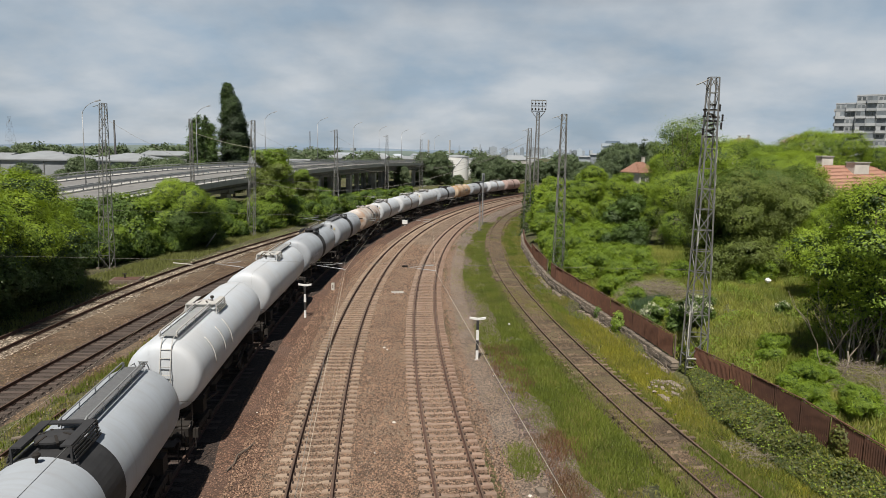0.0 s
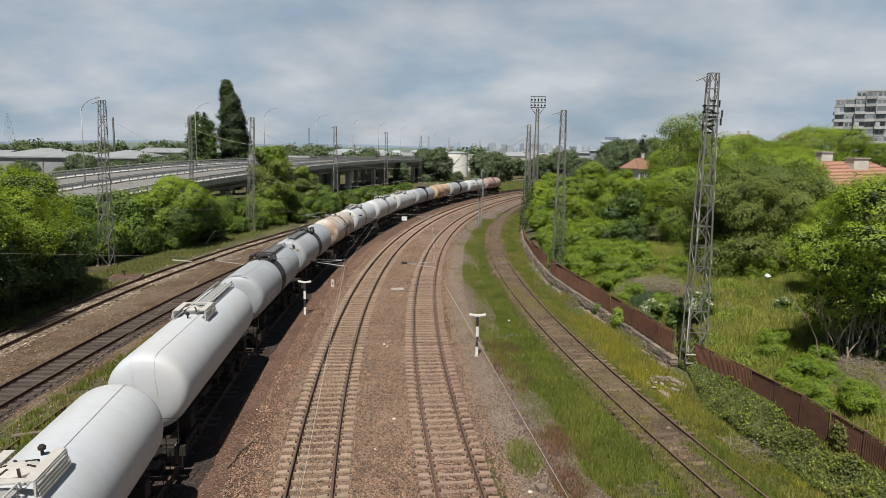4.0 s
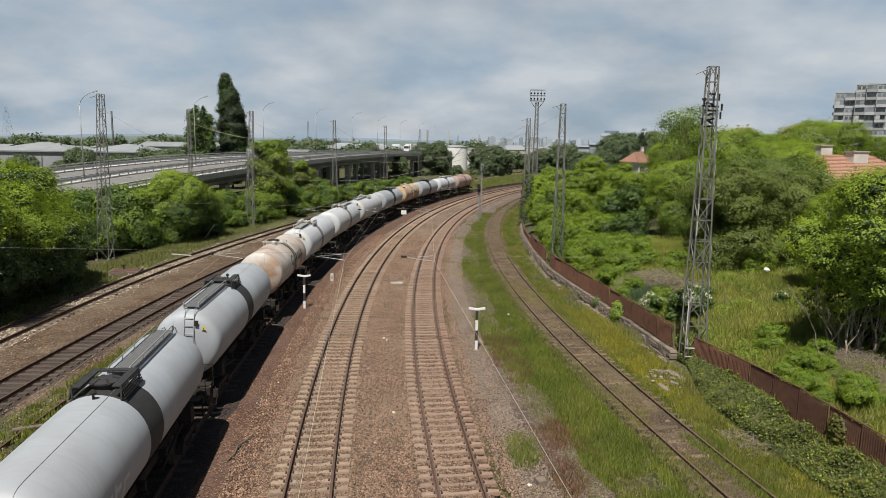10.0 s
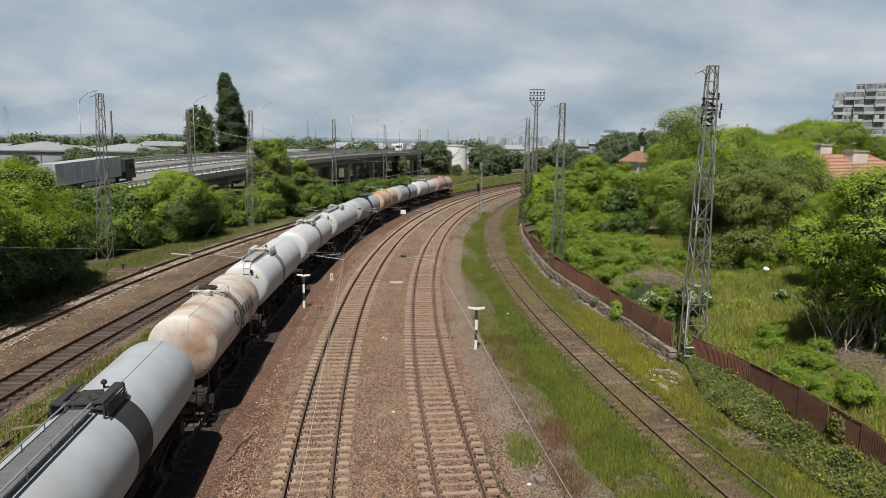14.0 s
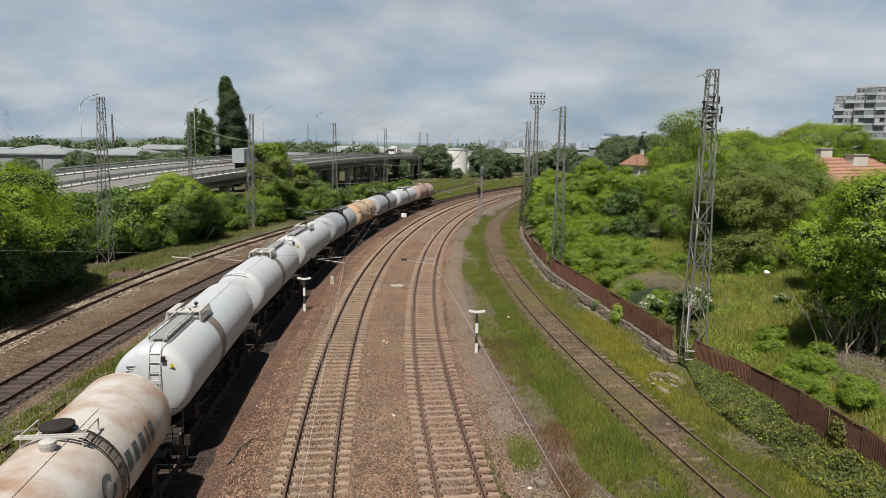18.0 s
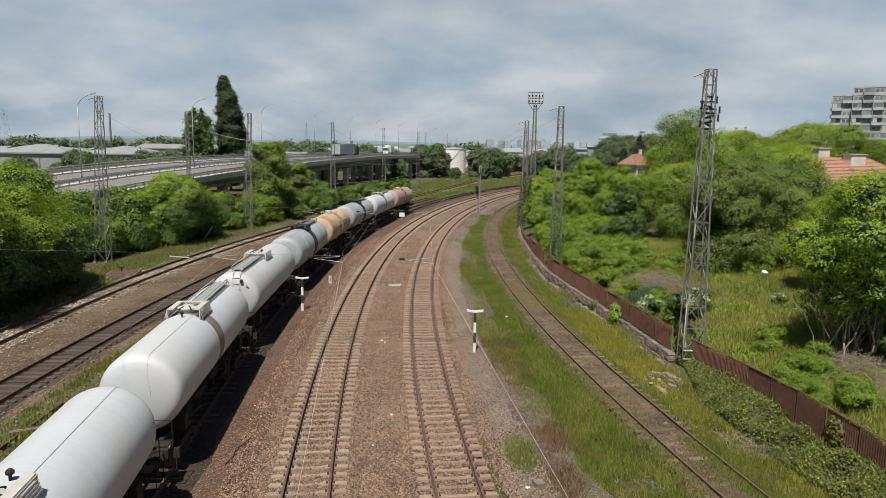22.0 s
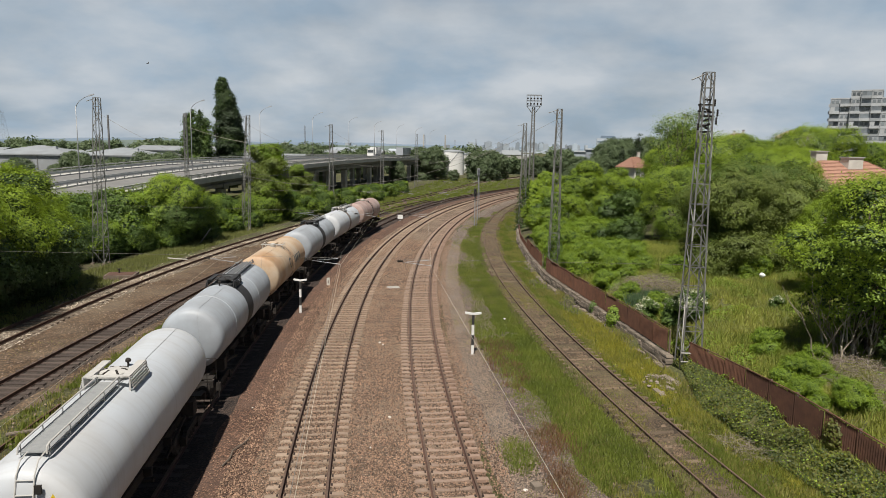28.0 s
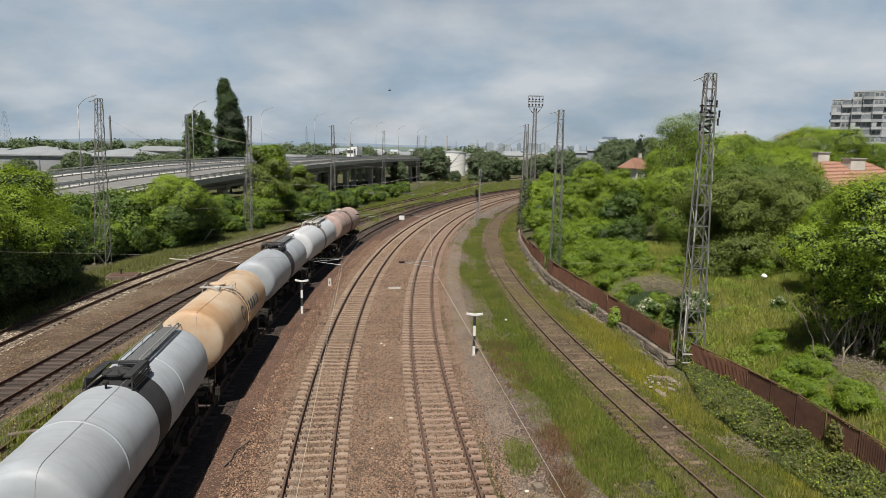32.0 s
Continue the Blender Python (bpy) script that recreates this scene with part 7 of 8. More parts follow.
# glass of the far block, its colour lightened to paint the haze before it
MAT["flat_glass"] = surf("hazed_window_glass", (0.13, 0.15, 0.165), (0.19, 0.21, 0.225), 0.9, 0.3, bump=0.0, jitter=0.45)


def make_block():
    """Slab block of flats seen along its length: stepped bays, balconies with solid fronts, dark recesses, set-back top storeys."""
    bl = thing("apartment_block", "grey concrete slab block of flats with white balconies", "apartment building", m=pose(150.0, 268.0, 3.0, 0, 0, -34))
    rng = random.Random(4)
    storey, wide = 2.8, 3.4
    tops = (10, 10, 11, 11, 11, 10, 12, 12, 12, 11, 12, 12, 11, 11)
    for i, hgt in enumerate(tops):
        dy = 0.9 if i % 5 < 2 else 0.0
        x = i * wide
        base = 2.0
        part("wall", Shape().box((x + wide / 2, 5.0 + dy, base - 3 + hgt * storey / 2), (wide - 0.02, 11.0, hgt * storey + 6)), MAT["grey_panel"], bl)
        part("parapet", Shape().box((x + wide / 2, 5.0 + dy, base + 0.26 + hgt * storey), (wide + 0.1, 11.2, 0.5)), MAT["light_panel"], bl)
        for k in range(2, hgt):
            z = base + 1.5 + k * storey
            front = dy - 0.5
            loggia = (i + k // 3) % 2 == 0 or rng.random() < 0.2
            out = 1.1 if loggia else 0.12
            band = part("balcony" if loggia else "spandrel", Shape().box((x + wide / 2, front - out / 2, z - 0.95), (wide - 0.06, out, 1.05)),
                        MAT["light_panel" if rng.random() < 0.72 else "grey_panel"], bl)
            if loggia:
                part("recess", Shape().box((x + wide / 2, front - 0.04, z + 0.4), (wide - 0.3, 0.08, 1.6)), MAT["flat_glass"], band)
                if rng.random() < 0.55:
                    part("glazing_frame", Shape().box((x + wide * rng.choice((0.3, 0.7)), front - out + 0.08, z + 0.36), (wide * 0.42, 0.1, 1.5)), MAT["light_panel" if rng.random() < 0.6 else "flat_glass"], band)
                part("side_wall", Shape().box((x + 0.1, front - out / 2, z + 0.35), (0.16, out, 1.6)), MAT["grey_panel"], band)
            else:
                for q in (0.28, 0.72):
                    win = part("window", Shape().box((x + wide * q, front - 0.05, z + 0.3), (1.25, 0.1, 1.4)), MAT["light_panel"], bl)
                    part("pane", Shape().box((x + wide * q, front - 0.12, z + 0.3), (1.05, 0.06, 1.2)), MAT["flat_glass"], win)
    # the end wall that faces the line
    for k in range(2, 10):
        part("end_window", Shape().box((-0.04, 3.0, 3.6 + k * storey), (0.1, 1.4, 1.4)), MAT["flat_glass"], bl)
        part("end_balcony", Shape().box((-0.5, 7.5, 2.9 + k * storey), (1.0, 2.6, 1.1)), MAT["light_panel"], bl)
    return bl


make_block()


# ---- works and sheds beyond the viaduct ----
def make_shed(x, y, w, d, h, rise, turn, label):
    s = thing("industrial_shed", label, "industrial building", "sheds beyond the viaduct", m=pose(x, y, -0.5, 0, 0, turn))
    part("wall", Shape().box((0, 0, h / 2), (w, d, h)), MAT["shed_wall"], s)
    a = [(-w / 2 - 0.6, -d / 2 - 0.6, h), (w / 2 + 0.6, -d / 2 - 0.6, h), (w / 2 + 0.6, d / 2 + 0.6, h), (-w / 2 - 0.6, d / 2 + 0.6, h), (-w / 2 - 0.6, 0, h + rise), (w / 2 + 0.6, 0, h + rise)]
    part("roof", Shape().add(a + [(p[0], p[1], p[2] - 0.25) for p in a], [(0, 1, 5, 4), (2, 3, 4, 5), (6, 7, 1, 0), (8, 9, 3, 2), (0, 4, 10, 6), (4, 3, 9, 10), (1, 7, 11, 5), (5, 11, 8, 2)]), MAT["metal_roof"], s)
    n = max(3, int(w / 9))
    for i in range(n):
        part("window", Shape().box((-w / 2 + (i + 0.5) * w / n, -d / 2 - 0.05, h * 0.6), (w / n * 0.5, 0.15, h * 0.22)), MAT["glass"], s)
    return s


def make_round_tank(x, y, r, h, rise, label, mat="shed_wall"):
    t = thing("storage_tank", label, "storage tank", "storage tanks beyond the viaduct", m=pose(x, y, -0.5))
    part("shell", Shape().lathe([(r, 0.0), (r, h)], "z", (0, 0, 0), 40), MAT[mat], t, smooth=True)
    part("roof", Shape().lathe([(r + 0.2, h - 0.1), (r + 0.2, h + 0.1), (r * 0.5, h + rise * 0.75), (0.0, h + rise)], "z", (0, 0, 0), 40), MAT["metal_roof"], t, smooth=True)
    part("stair", Shape().pipe([(r * 1.02 * math.cos(a), r * 1.02 * math.sin(a), h * (a + 2.6) / 1.6) for a in (-2.6, -2.3, -2.0, -1.7, -1.4, -1.0)], 0.15, 5), MAT["lamp_steel"], t)


def make_hip_shed(x, y, w, d, h, rise, turn, label):
    s = thing("industrial_shed", label, "industrial building", "sheds beyond the viaduct", m=pose(x, y, -0.5, 0, 0, turn))
    part("wall", Shape().box((0, 0, h / 2), (w, d, h)), MAT["shed_wall"], s)
    e = 0.5
    a = [(-w / 2 - e, -d / 2 - e, h), (w / 2 + e, -d / 2 - e, h), (w / 2 + e, d / 2 + e, h), (-w / 2 - e, d / 2 + e, h), (-w * 0.04, 0, h + rise), (w * 0.04, 0, h + rise)]
    part("roof", Shape().add(a + [(q[0], q[1], q[2] - 0.35) for q in a[:4]], [(0, 1, 5, 4), (1, 2, 5), (2, 3, 4, 5), (3, 0, 4), (6, 7, 1, 0), (7, 8, 2, 1), (8, 9, 3, 2), (9, 6, 0, 3), (9, 8, 7, 6)]), MAT["metal_roof"], s)
    for i in range(4):
        part("downpipe", Shape().box((-w / 2 + (i + 0.5) * w / 4, -d / 2 - 0.08, h / 2), (0.22, 0.16, h)), MAT["steel"], s)
    part("vent", Shape().box((w * 0.2, -d * 0.1, h + rise * 0.72), (1.2, 1.2, 0.9), None, 0.8), MAT["shed_wall"], s)


make_hip_shed(-113, 192, 22.0, 19.0, 8.5, 2.3, 8, "pale grey works building with a shallow hipped roof")
make_round_tank(4.2, 318, 5.6, 10.8, 0.9, "white cylindrical storage tank beyond the trees", "white")
make_round_tank(14.5, 345, 5.0, 9.5, 1.0, "white cylindrical storage tank beyond the trees", "white")
make_hip_shed(-96.5, 207, 21.0, 19.0, 8.3, 2.2, 3, "grey works building with a shallow hipped roof")
make_shed(-101, 266, 30, 22, 9.6, 1.6, 6, "long pale factory shed with metal roof")
make_shed(-60, 240, 22, 18, 7.6, 1.6, 4, "grey factory shed with light roof")
make_shed(-150, 222, 16, 14, 8.6, 1.2, 8, "pale shed at the edge of the works")
make_shed(-210, 420, 70, 40, 6.0, 2.0, 5, "long distant pale factory shed")
make_shed(-120, 430, 50, 40, 6.5, 2.0, 5, "long distant pale factory shed")
make_shed(-60, 460, 40, 30, 8.0, 2.0, -5, "long distant white warehouse on the plain")
make_shed(-20, 500, 40, 30, 8.0, 2.0, -5, "long distant white warehouse on the plain")
make_shed(40, 660, 40, 30, 7.0, 2.0, -5, "long distant white warehouse on the plain")


def chimney(x, y, r, h, label):
    solo("factory_chimney", Shape().lathe([(r, -0.5), (r * 0.8, h), (r * 0.62, h), (r * 0.6, h - 0.6), (0.0, h - 0.6)], "z", (x, y, 0), 16), MAT["black" if y < 300 else "steel"], label, "chimney", smooth=True)


chimney(-107.5, 220, 0.34, 20.2, "slim dark factory chimney")
chimney(2, 760, 0.9, 27, "slim distant grey factory chimney")
chimney(-26, 900, 1.0, 30, "slim distant grey factory chimney")

# far pylon on the plain
make_mast(-318, 495, -0.5, 33.0, 8.0, 1.2, "distant grey lattice power line pylon", "steel", 9, True, "distant pylons")
for px, py, ph in ((-85, 420, 24), (-12, 440, 20), (6, 360, 16), (18, 380, 17), (60, 520, 22), (75, 600, 24)):
    make_mast(px, py, -0.5, ph, 1.5, 0.5, "distant grey lattice pylon on the plain", "steel", 8, False, "distant pylons")


# the road bridge over the line, far off
fb = thing("far_road_bridge", "distant low road bridge over the railway", "bridge")
part("deck", Shape().box((43, 400, 7.2), (27, 7, 1.4)), MAT["concrete"], fb)
for px in (33, 43, 53):
    part("pier", Shape().box((px, 400, 3.2), (1.6, 4, 7.2)), MAT["concrete"], fb)


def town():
    """Blocks of the far town; the haze of distance is put into their colour."""
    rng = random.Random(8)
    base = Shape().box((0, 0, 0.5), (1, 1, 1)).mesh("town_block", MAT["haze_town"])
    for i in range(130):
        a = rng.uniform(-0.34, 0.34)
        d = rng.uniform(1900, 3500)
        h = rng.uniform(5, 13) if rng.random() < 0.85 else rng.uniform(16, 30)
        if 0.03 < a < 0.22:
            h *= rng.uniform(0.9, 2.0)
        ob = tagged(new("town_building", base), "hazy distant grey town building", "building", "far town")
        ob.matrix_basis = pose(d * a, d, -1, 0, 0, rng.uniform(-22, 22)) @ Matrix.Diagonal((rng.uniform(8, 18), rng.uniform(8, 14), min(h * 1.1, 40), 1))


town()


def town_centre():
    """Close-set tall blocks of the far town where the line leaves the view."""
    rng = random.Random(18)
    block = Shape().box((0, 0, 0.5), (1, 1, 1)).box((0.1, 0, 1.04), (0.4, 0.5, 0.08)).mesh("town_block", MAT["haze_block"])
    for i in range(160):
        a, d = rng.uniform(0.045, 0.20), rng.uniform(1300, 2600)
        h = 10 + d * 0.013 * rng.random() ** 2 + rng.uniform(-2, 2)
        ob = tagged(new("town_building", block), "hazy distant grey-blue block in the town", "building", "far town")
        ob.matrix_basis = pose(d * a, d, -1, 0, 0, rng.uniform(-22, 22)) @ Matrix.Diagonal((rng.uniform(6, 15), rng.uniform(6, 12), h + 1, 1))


town_centre()

rng_q = random.Random(31)
for i in range(64):
    a, d = rng_q.uniform(-0.2, 0.15), rng_q.uniform(310, 800)
    again(far_wood, d * a, d, rng_q.uniform(0, 360), rng_q.uniform(0.45, 0.95))
low_block = Shape().box((0, 0, 0.5), (1, 1, 1)).mesh("low_house", MAT["plaster"])
low_roof = Shape().add([(-0.55, -0.55, 1), (0.55, -0.55, 1), (0.55, 0.55, 1), (-0.55, 0.55, 1), (-0.4, 0, 1.4), (0.4, 0, 1.4)], [(0, 1, 5, 4), (1, 2, 5), (2, 3, 4, 5), (3, 0, 4), (3, 2, 1, 0)])
for i in range(46):
    a, d = rng_q.uniform(-0.25, 0.2), rng_q.uniform(480, 1000)
    ho = thing("far_house", "small distant pale house on the plain", "house", "far low houses")
    ho.matrix_basis = pose(d * a, d, -0.6, 0, 0, rng_q.uniform(-30, 30)) @ Matrix.Diagonal((rng_q.uniform(8, 22), rng_q.uniform(8, 14), rng_q.uniform(5, 9), 1))
    part("wall", low_block, None, ho)
    part("roof", low_roof, MAT["metal_roof" if rng_q.random() < 0.6 else "haze_town"], ho)

for i in range(90):
    a, d = rng_q.uniform(-0.68, -0.16), rng_q.uniform(300, 760)
    again(far_wood, d * a, d, rng_q.uniform(0, 360), rng_q.uniform(0.7, 1.2), rng_q.uniform(1.0, 1.55))
for i in range(22):
    a, d = rng_q.uniform(-0.68, 0.0), rng_q.uniform(420, 900)
    make_shed(d * a, d, rng_q.uniform(24, 60), 20, rng_q.uniform(6.0, 8.5), 1.4, rng_q.uniform(-8, 8), "low distant works building with a pale roof")
ob = thing("office_block", "distant white and blue office block on the hill", "building", m=pose(143.0, 600.0, 4.5, 0, 0, -12))
part("wall", Shape().box((0, 0, 9.0), (17, 12, 19)), MAT["haze_town"], ob)
part("roof_storey", Shape().box((1.0, 0, 19.6), (12, 10, 2.4)), MAT["haze_hill"], ob)
for k in range(4):
    part("window_band", Shape().box((0, -6.05, 6.0 + k * 3.2), (15.5, 0.1, 1.3)), MAT["haze_hill"], ob)
for bx, by, bw, bh in ((112, 560, 9, 9), (124, 575, 8, 11), (131, 560, 8, 10), (150, 540, 10, 12)):
    hb = thing("hill_house", "distant pale house among trees on the hill", "house", "houses on the far hill", m=pose(bx, by, 2.0, 0, 0, -8))
    part("wall", Shape().box((0, 0, bh / 2), (bw, 9, bh)), MAT["haze_town"], hb)
    part("roof", low_roof.mesh("roof", MAT["metal_roof"]), None, hb, m=Matrix.Diagonal((bw, 10, 3.0, 1)) @ Matrix.Translation((0, 0, bh / 3.0 - 1.0)))
rng_p = random.Random(21)
for i in range(48):
    a, d = rng_p.uniform(-0.62, -0.12), rng_p.uniform(190, 340)
    again(far_tree, d * a, d, rng_p.uniform(0, 360), rng_p.uniform(0.55, 0.95))


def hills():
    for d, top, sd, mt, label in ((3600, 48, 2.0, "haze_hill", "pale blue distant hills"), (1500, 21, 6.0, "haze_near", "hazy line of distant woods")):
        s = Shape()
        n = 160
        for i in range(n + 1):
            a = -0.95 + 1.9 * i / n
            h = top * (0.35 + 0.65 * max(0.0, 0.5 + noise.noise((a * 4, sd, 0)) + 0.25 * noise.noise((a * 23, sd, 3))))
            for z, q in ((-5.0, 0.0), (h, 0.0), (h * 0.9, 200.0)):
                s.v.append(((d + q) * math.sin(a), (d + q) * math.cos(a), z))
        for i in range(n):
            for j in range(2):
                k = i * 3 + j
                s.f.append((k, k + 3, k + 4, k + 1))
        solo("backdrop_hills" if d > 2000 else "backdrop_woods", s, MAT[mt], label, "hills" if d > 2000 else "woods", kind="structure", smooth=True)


hills()


# ---- vehicles on the viaduct ----
def via_spot(y, off):
    """Place, height and heading on the viaduct abreast of plan distance y."""
    for a, b in zip(VIA, VIA[1:]):
        if a[1] <= y <= b[1]:
            f = (y - a[1]) / (b[1] - a[1])
            x, tx, ty = a[0] + (b[0] - a[0]) * f, a[2] + (b[2] - a[2]) * f, a[3] + (b[3] - a[3]) * f
            return x + ty * off, y - tx * off, via_z(y) + via_tilt(y) * off + 0.02, -math.degrees(math.atan2(tx, ty))
    return VIA[0][0], VIA[0][1], via_z(VIA[0][1]), 0.0


def make_lorry(name, label, body, cab_mat, length):
    """Local y points the way it drives; the front is at 0."""
    t = thing(name, label, "truck")
    part("trailer_box", Shape().box((0, -length / 2 - 1.6, 2.5), (2.5, length - 3.2, 2.75)), MAT[body], t)
    for k in range(8):
        y = -3.4 - k * (length - 3.6) / 8
        for sx in (-1, 1):
            part("box_rib", Shape().box((sx * 1.265, y, 2.5), (0.03, 0.08, 2.7)), MAT[body], t)
    part("chassis", Shape().box((0, -length / 2, 0.95), (2.2, length - 1.0, 0.3)), MAT["under"], t)
    part("cab", Shape().box((0, -1.15, 1.95), (2.45, 2.2, 2.7), None, 0.94), MAT[cab_mat], t)
    part("windscreen", Shape().box((0, -0.04, 2.35), (2.1, 0.12, 0.95)), MAT["glass"], t)
    for sx in (-1, 1):
        part("side_window", Shape().box((sx * 1.2, -1.0, 2.35), (0.08, 1.0, 0.75)), MAT["glass"], t)
        for y in (-1.4, -5.2, -length + 3.8, -length + 2.5, -length + 1.2):
            part("wheel", Shape().lathe([(0.2, -0.16), (0.5, -0.16), (0.52, 0.0), (0.5, 0.16), (0.2, 0.16), (0.0, 0.1)], "x", (sx * 1.05, y, 0.52), 16), MAT["black"], t)
    part("side_guard", Shape().box((1.2, -length / 2, 0.75), (0.06, length * 0.4, 0.5)).box((-1.2, -length / 2, 0.75), (0.06, length * 0.4, 0.5)), MAT["lamp_steel"], t)
    return t


MAT["trailer_grey"] = surf("grey_trailer_sheet", (0.38, 0.41, 0.44), (0.33, 0.36, 0.39), 0.5, 0.5, bump=0.05, stain=(0.28, 0.29, 0.30), stain_scale=0.4)
GREY_LORRY = make_lorry("articulated_lorry", "grey articulated lorry with a dark cab on the viaduct", "trailer_grey", "black", 15.5)
WHITE_LORRY = make_lorry("white_lorry", "white lorry driving on the viaduct's far lane", "white", "white", 9.0)


# ---- scattered line-side things ----
def make_pit_cover():
    p = thing("rusty_pit_cover", "rusty metal pit cover with a short valve post", "pit cover", m=pose(-27.9, 58.0, ground_z(-27.9, 58.0), 0, 0, 12))
    part("frame", Shape().box((0, 0, 0.2), (2.5, 1.9, 0.44), None, 0.98), MAT["rusty_steel"], p)
    part("plate", Shape().box((0, 0, 0.43), (2.1, 1.5, 0.05)), MAT["rail"], p)
    part("valve_post", Shape().rod((-0.2, 0.2, 0.4), (-0.2, 0.2, 0.85), 0.07, 8).rod((-0.38, 0.2, 0.82), (-0.02, 0.2, 0.82), 0.05, 6), MAT["under"], p)


make_pit_cover()
solo("fallen_post", Shape().bar((-27.3, 66.6, -0.02), (-24.9, 65.4, 0.06), 0.09, 0.08), MAT["plaster"], "weathered white post lying across the siding", "post")
solo("leaning_post", Shape().bar((-29.2, 80.5, -0.7), (-27.9, 81.0, 1.25), 0.14, 0.14), MAT["concrete"], "pale concrete post leaning in the grass", "post")
solo("pale_log", Shape().rod((-17.0, 25.2, -0.22), (-15.9, 25.9, -0.26), 0.085, 9), MAT["stone_wall"], "pale log lying in the grass", "log")


def old_rail():
    line = curve_line([(-14.6, 4), (-15.8, 15), (-16.4, 22), (-16.7, 28.5)], 1.0)
    solo("buried_rail", Shape().sweep([(x, y, -0.2, tx, ty) for x, y, tx, ty in line], rail_section()), MAT["rail"], "rusty old rail half buried in grass", "rail")


old_rail()


def bent_root():
    pts = [(-7.75, 22.9, -0.2), (-7.62, 23.4, -0.14), (-7.7, 24.0, -0.12), (-7.5, 24.6, -0.14), (-7.42, 25.3, -0.19)]
    solo("dead_branch", Shape().pipe(pts, 0.035, 6), MAT["bark"], "crooked dead branch lying on the dirt", "branch")


bent_root()


def lump(name, x, y, z, r, mat, label, category, seed, flat=0.6):
    rng = random.Random(seed)
    s = Shape().lathe([(0.0, -r * flat), (r * 0.8, -r * flat * 0.5), (r, 0.1 * r), (r * 0.6, r * flat * 0.8), (0.0, r * flat)], "z", (0, 0, 0), 8)
    s.v = [(a * rng.uniform(0.75, 1.2) + x, b * rng.uniform(0.75, 1.2) + y, c * rng.uniform(0.8, 1.1) + z) for a, b, c in s.v]
    return solo(name, s, MAT[mat], label, category, "scattered stones" if "stone" in name else "")


for i, (x, y, r) in enumerate(((-3.55, 38.8, 0.13), (-3.35, 38.4, 0.1), (-2.1, 27.6, 0.12), (3.0, 21.5, 0.11), (2.6, 34.0, 0.06), (-2.6, 24.6, 0.08), (4.4, 45.0, 0.13),
                               (5.9, 46.6, 0.1), (-7.9, 31.0, 0.07), (-12.9, 27.4, 0.06), (-8.2, 28.4, 0.06))):
    lump("white_stone", x, y, -0.2, r * 0.7, "plaster", "small white stone on the trackbed", "stone", i)
solo("concrete_slab", Shape().box((-3.95, 55.0, -0.2), (1.1, 0.75, 0.08), Matrix.Rotation(0.2, 3, "Z"), 0.9), MAT["concrete"], "flat pale concrete slab between the tracks", "slab")
MAT["rubble"] = surf("dusty_broken_concrete", (0.30, 0.25, 0.21), (0.20, 0.165, 0.135), 4.0, 0.95, bump=0.6, stain=(0.14, 0.115, 0.09), stain_scale=1.5, stain_amount=0.7)
for x, y, wx, wy, turn, tilt in ((11.95, 33.5, 0.4, 1.3, 20, 4), (11.3, 34.1, 0.4, 0.7, 35, -5), (10.75, 31.6, 0.3, 0.9, 12, 3), (11.5, 32.2, 0.3, 0.4, 60, 8)):
    solo("broken_slab", Shape().box((x, y, -0.38), (wx, wy, 0.14), pose(0, 0, 0, tilt, 0, turn).to_3x3(), 0.93), MAT["rubble"], "dusty broken concrete slab at the foot of the mast", "slab", "broken slabs")
solo("cast_block", Shape().box((3.4, 21.7, -0.22), (0.34, 0.42, 0.3), Matrix.Rotation(0.3, 3, "Z"), 0.9), MAT["stone_wall"], "small weathered concrete block beside the ballast", "block")
rng_s = random.Random(12)
for i in range(34):
    lump("rubble_stone", 11.2 + rng_s.gauss(0, 0.55), 32.9 + rng_s.gauss(0, 1.0), -0.40 + rng_s.uniform(0, 0.1), rng_s.uniform(0.05, 0.12), "rubble", "pale rubble stone at the foot of the mast", "stone", 60 + i)
lump("white_ball", 24.4, 50.5, ground_z(24.4, 50.5) + 0.5, 0.24, "white", "small white sack lying in the meadow", "sack", 99, 0.9)


# ---- shrubs by the fence ----
elder = make_tree("elder_bush", "elder bush with flat white blossom heads behind the fence", crown_blobs(1.6, 0.2, 2.0, 10, 61, 0.7, 0.9), 7000, "leaf_mid", 0.07, 71, 0.05, 0, 3, 0.6, 0.45, ("blossom", 0.07), "bush")
put(elder, 14.6, 40.2, 0, 0.8)
again(elder, 13.2, 42.2, 80, 0.62)
again(elder, 16.0, 41.6, 160, 0.7)
again(elder, 21.4, 42.0, 40, 0.35)


def brush_pile(x, y, r, h, n, seed, label):
    rng = random.Random(seed)
    s = Shape()
    z0 = ground_z(x, y)
    for i in range(n):
        a, q = rng.uniform(0, math.tau), r * math.sqrt(rng.random())
        px, py = x + q * math.cos(a), y + q * math.sin(a)
        z = z0 + h * (1 - (q / r) ** 2) * rng.uniform(0.2, 1.0)
        b, l = rng.uniform(0, math.tau), rng.uniform(0.3, 0.9)
        s.rod((px, py, z), (px + l * math.cos(b), py + l * math.sin(b), z + rng.uniform(-0.15, 0.25)), 0.009, 3, 0.004)
    solo("brush_pile", s, MAT["twig"], label, "brush pile", kind="stuff")


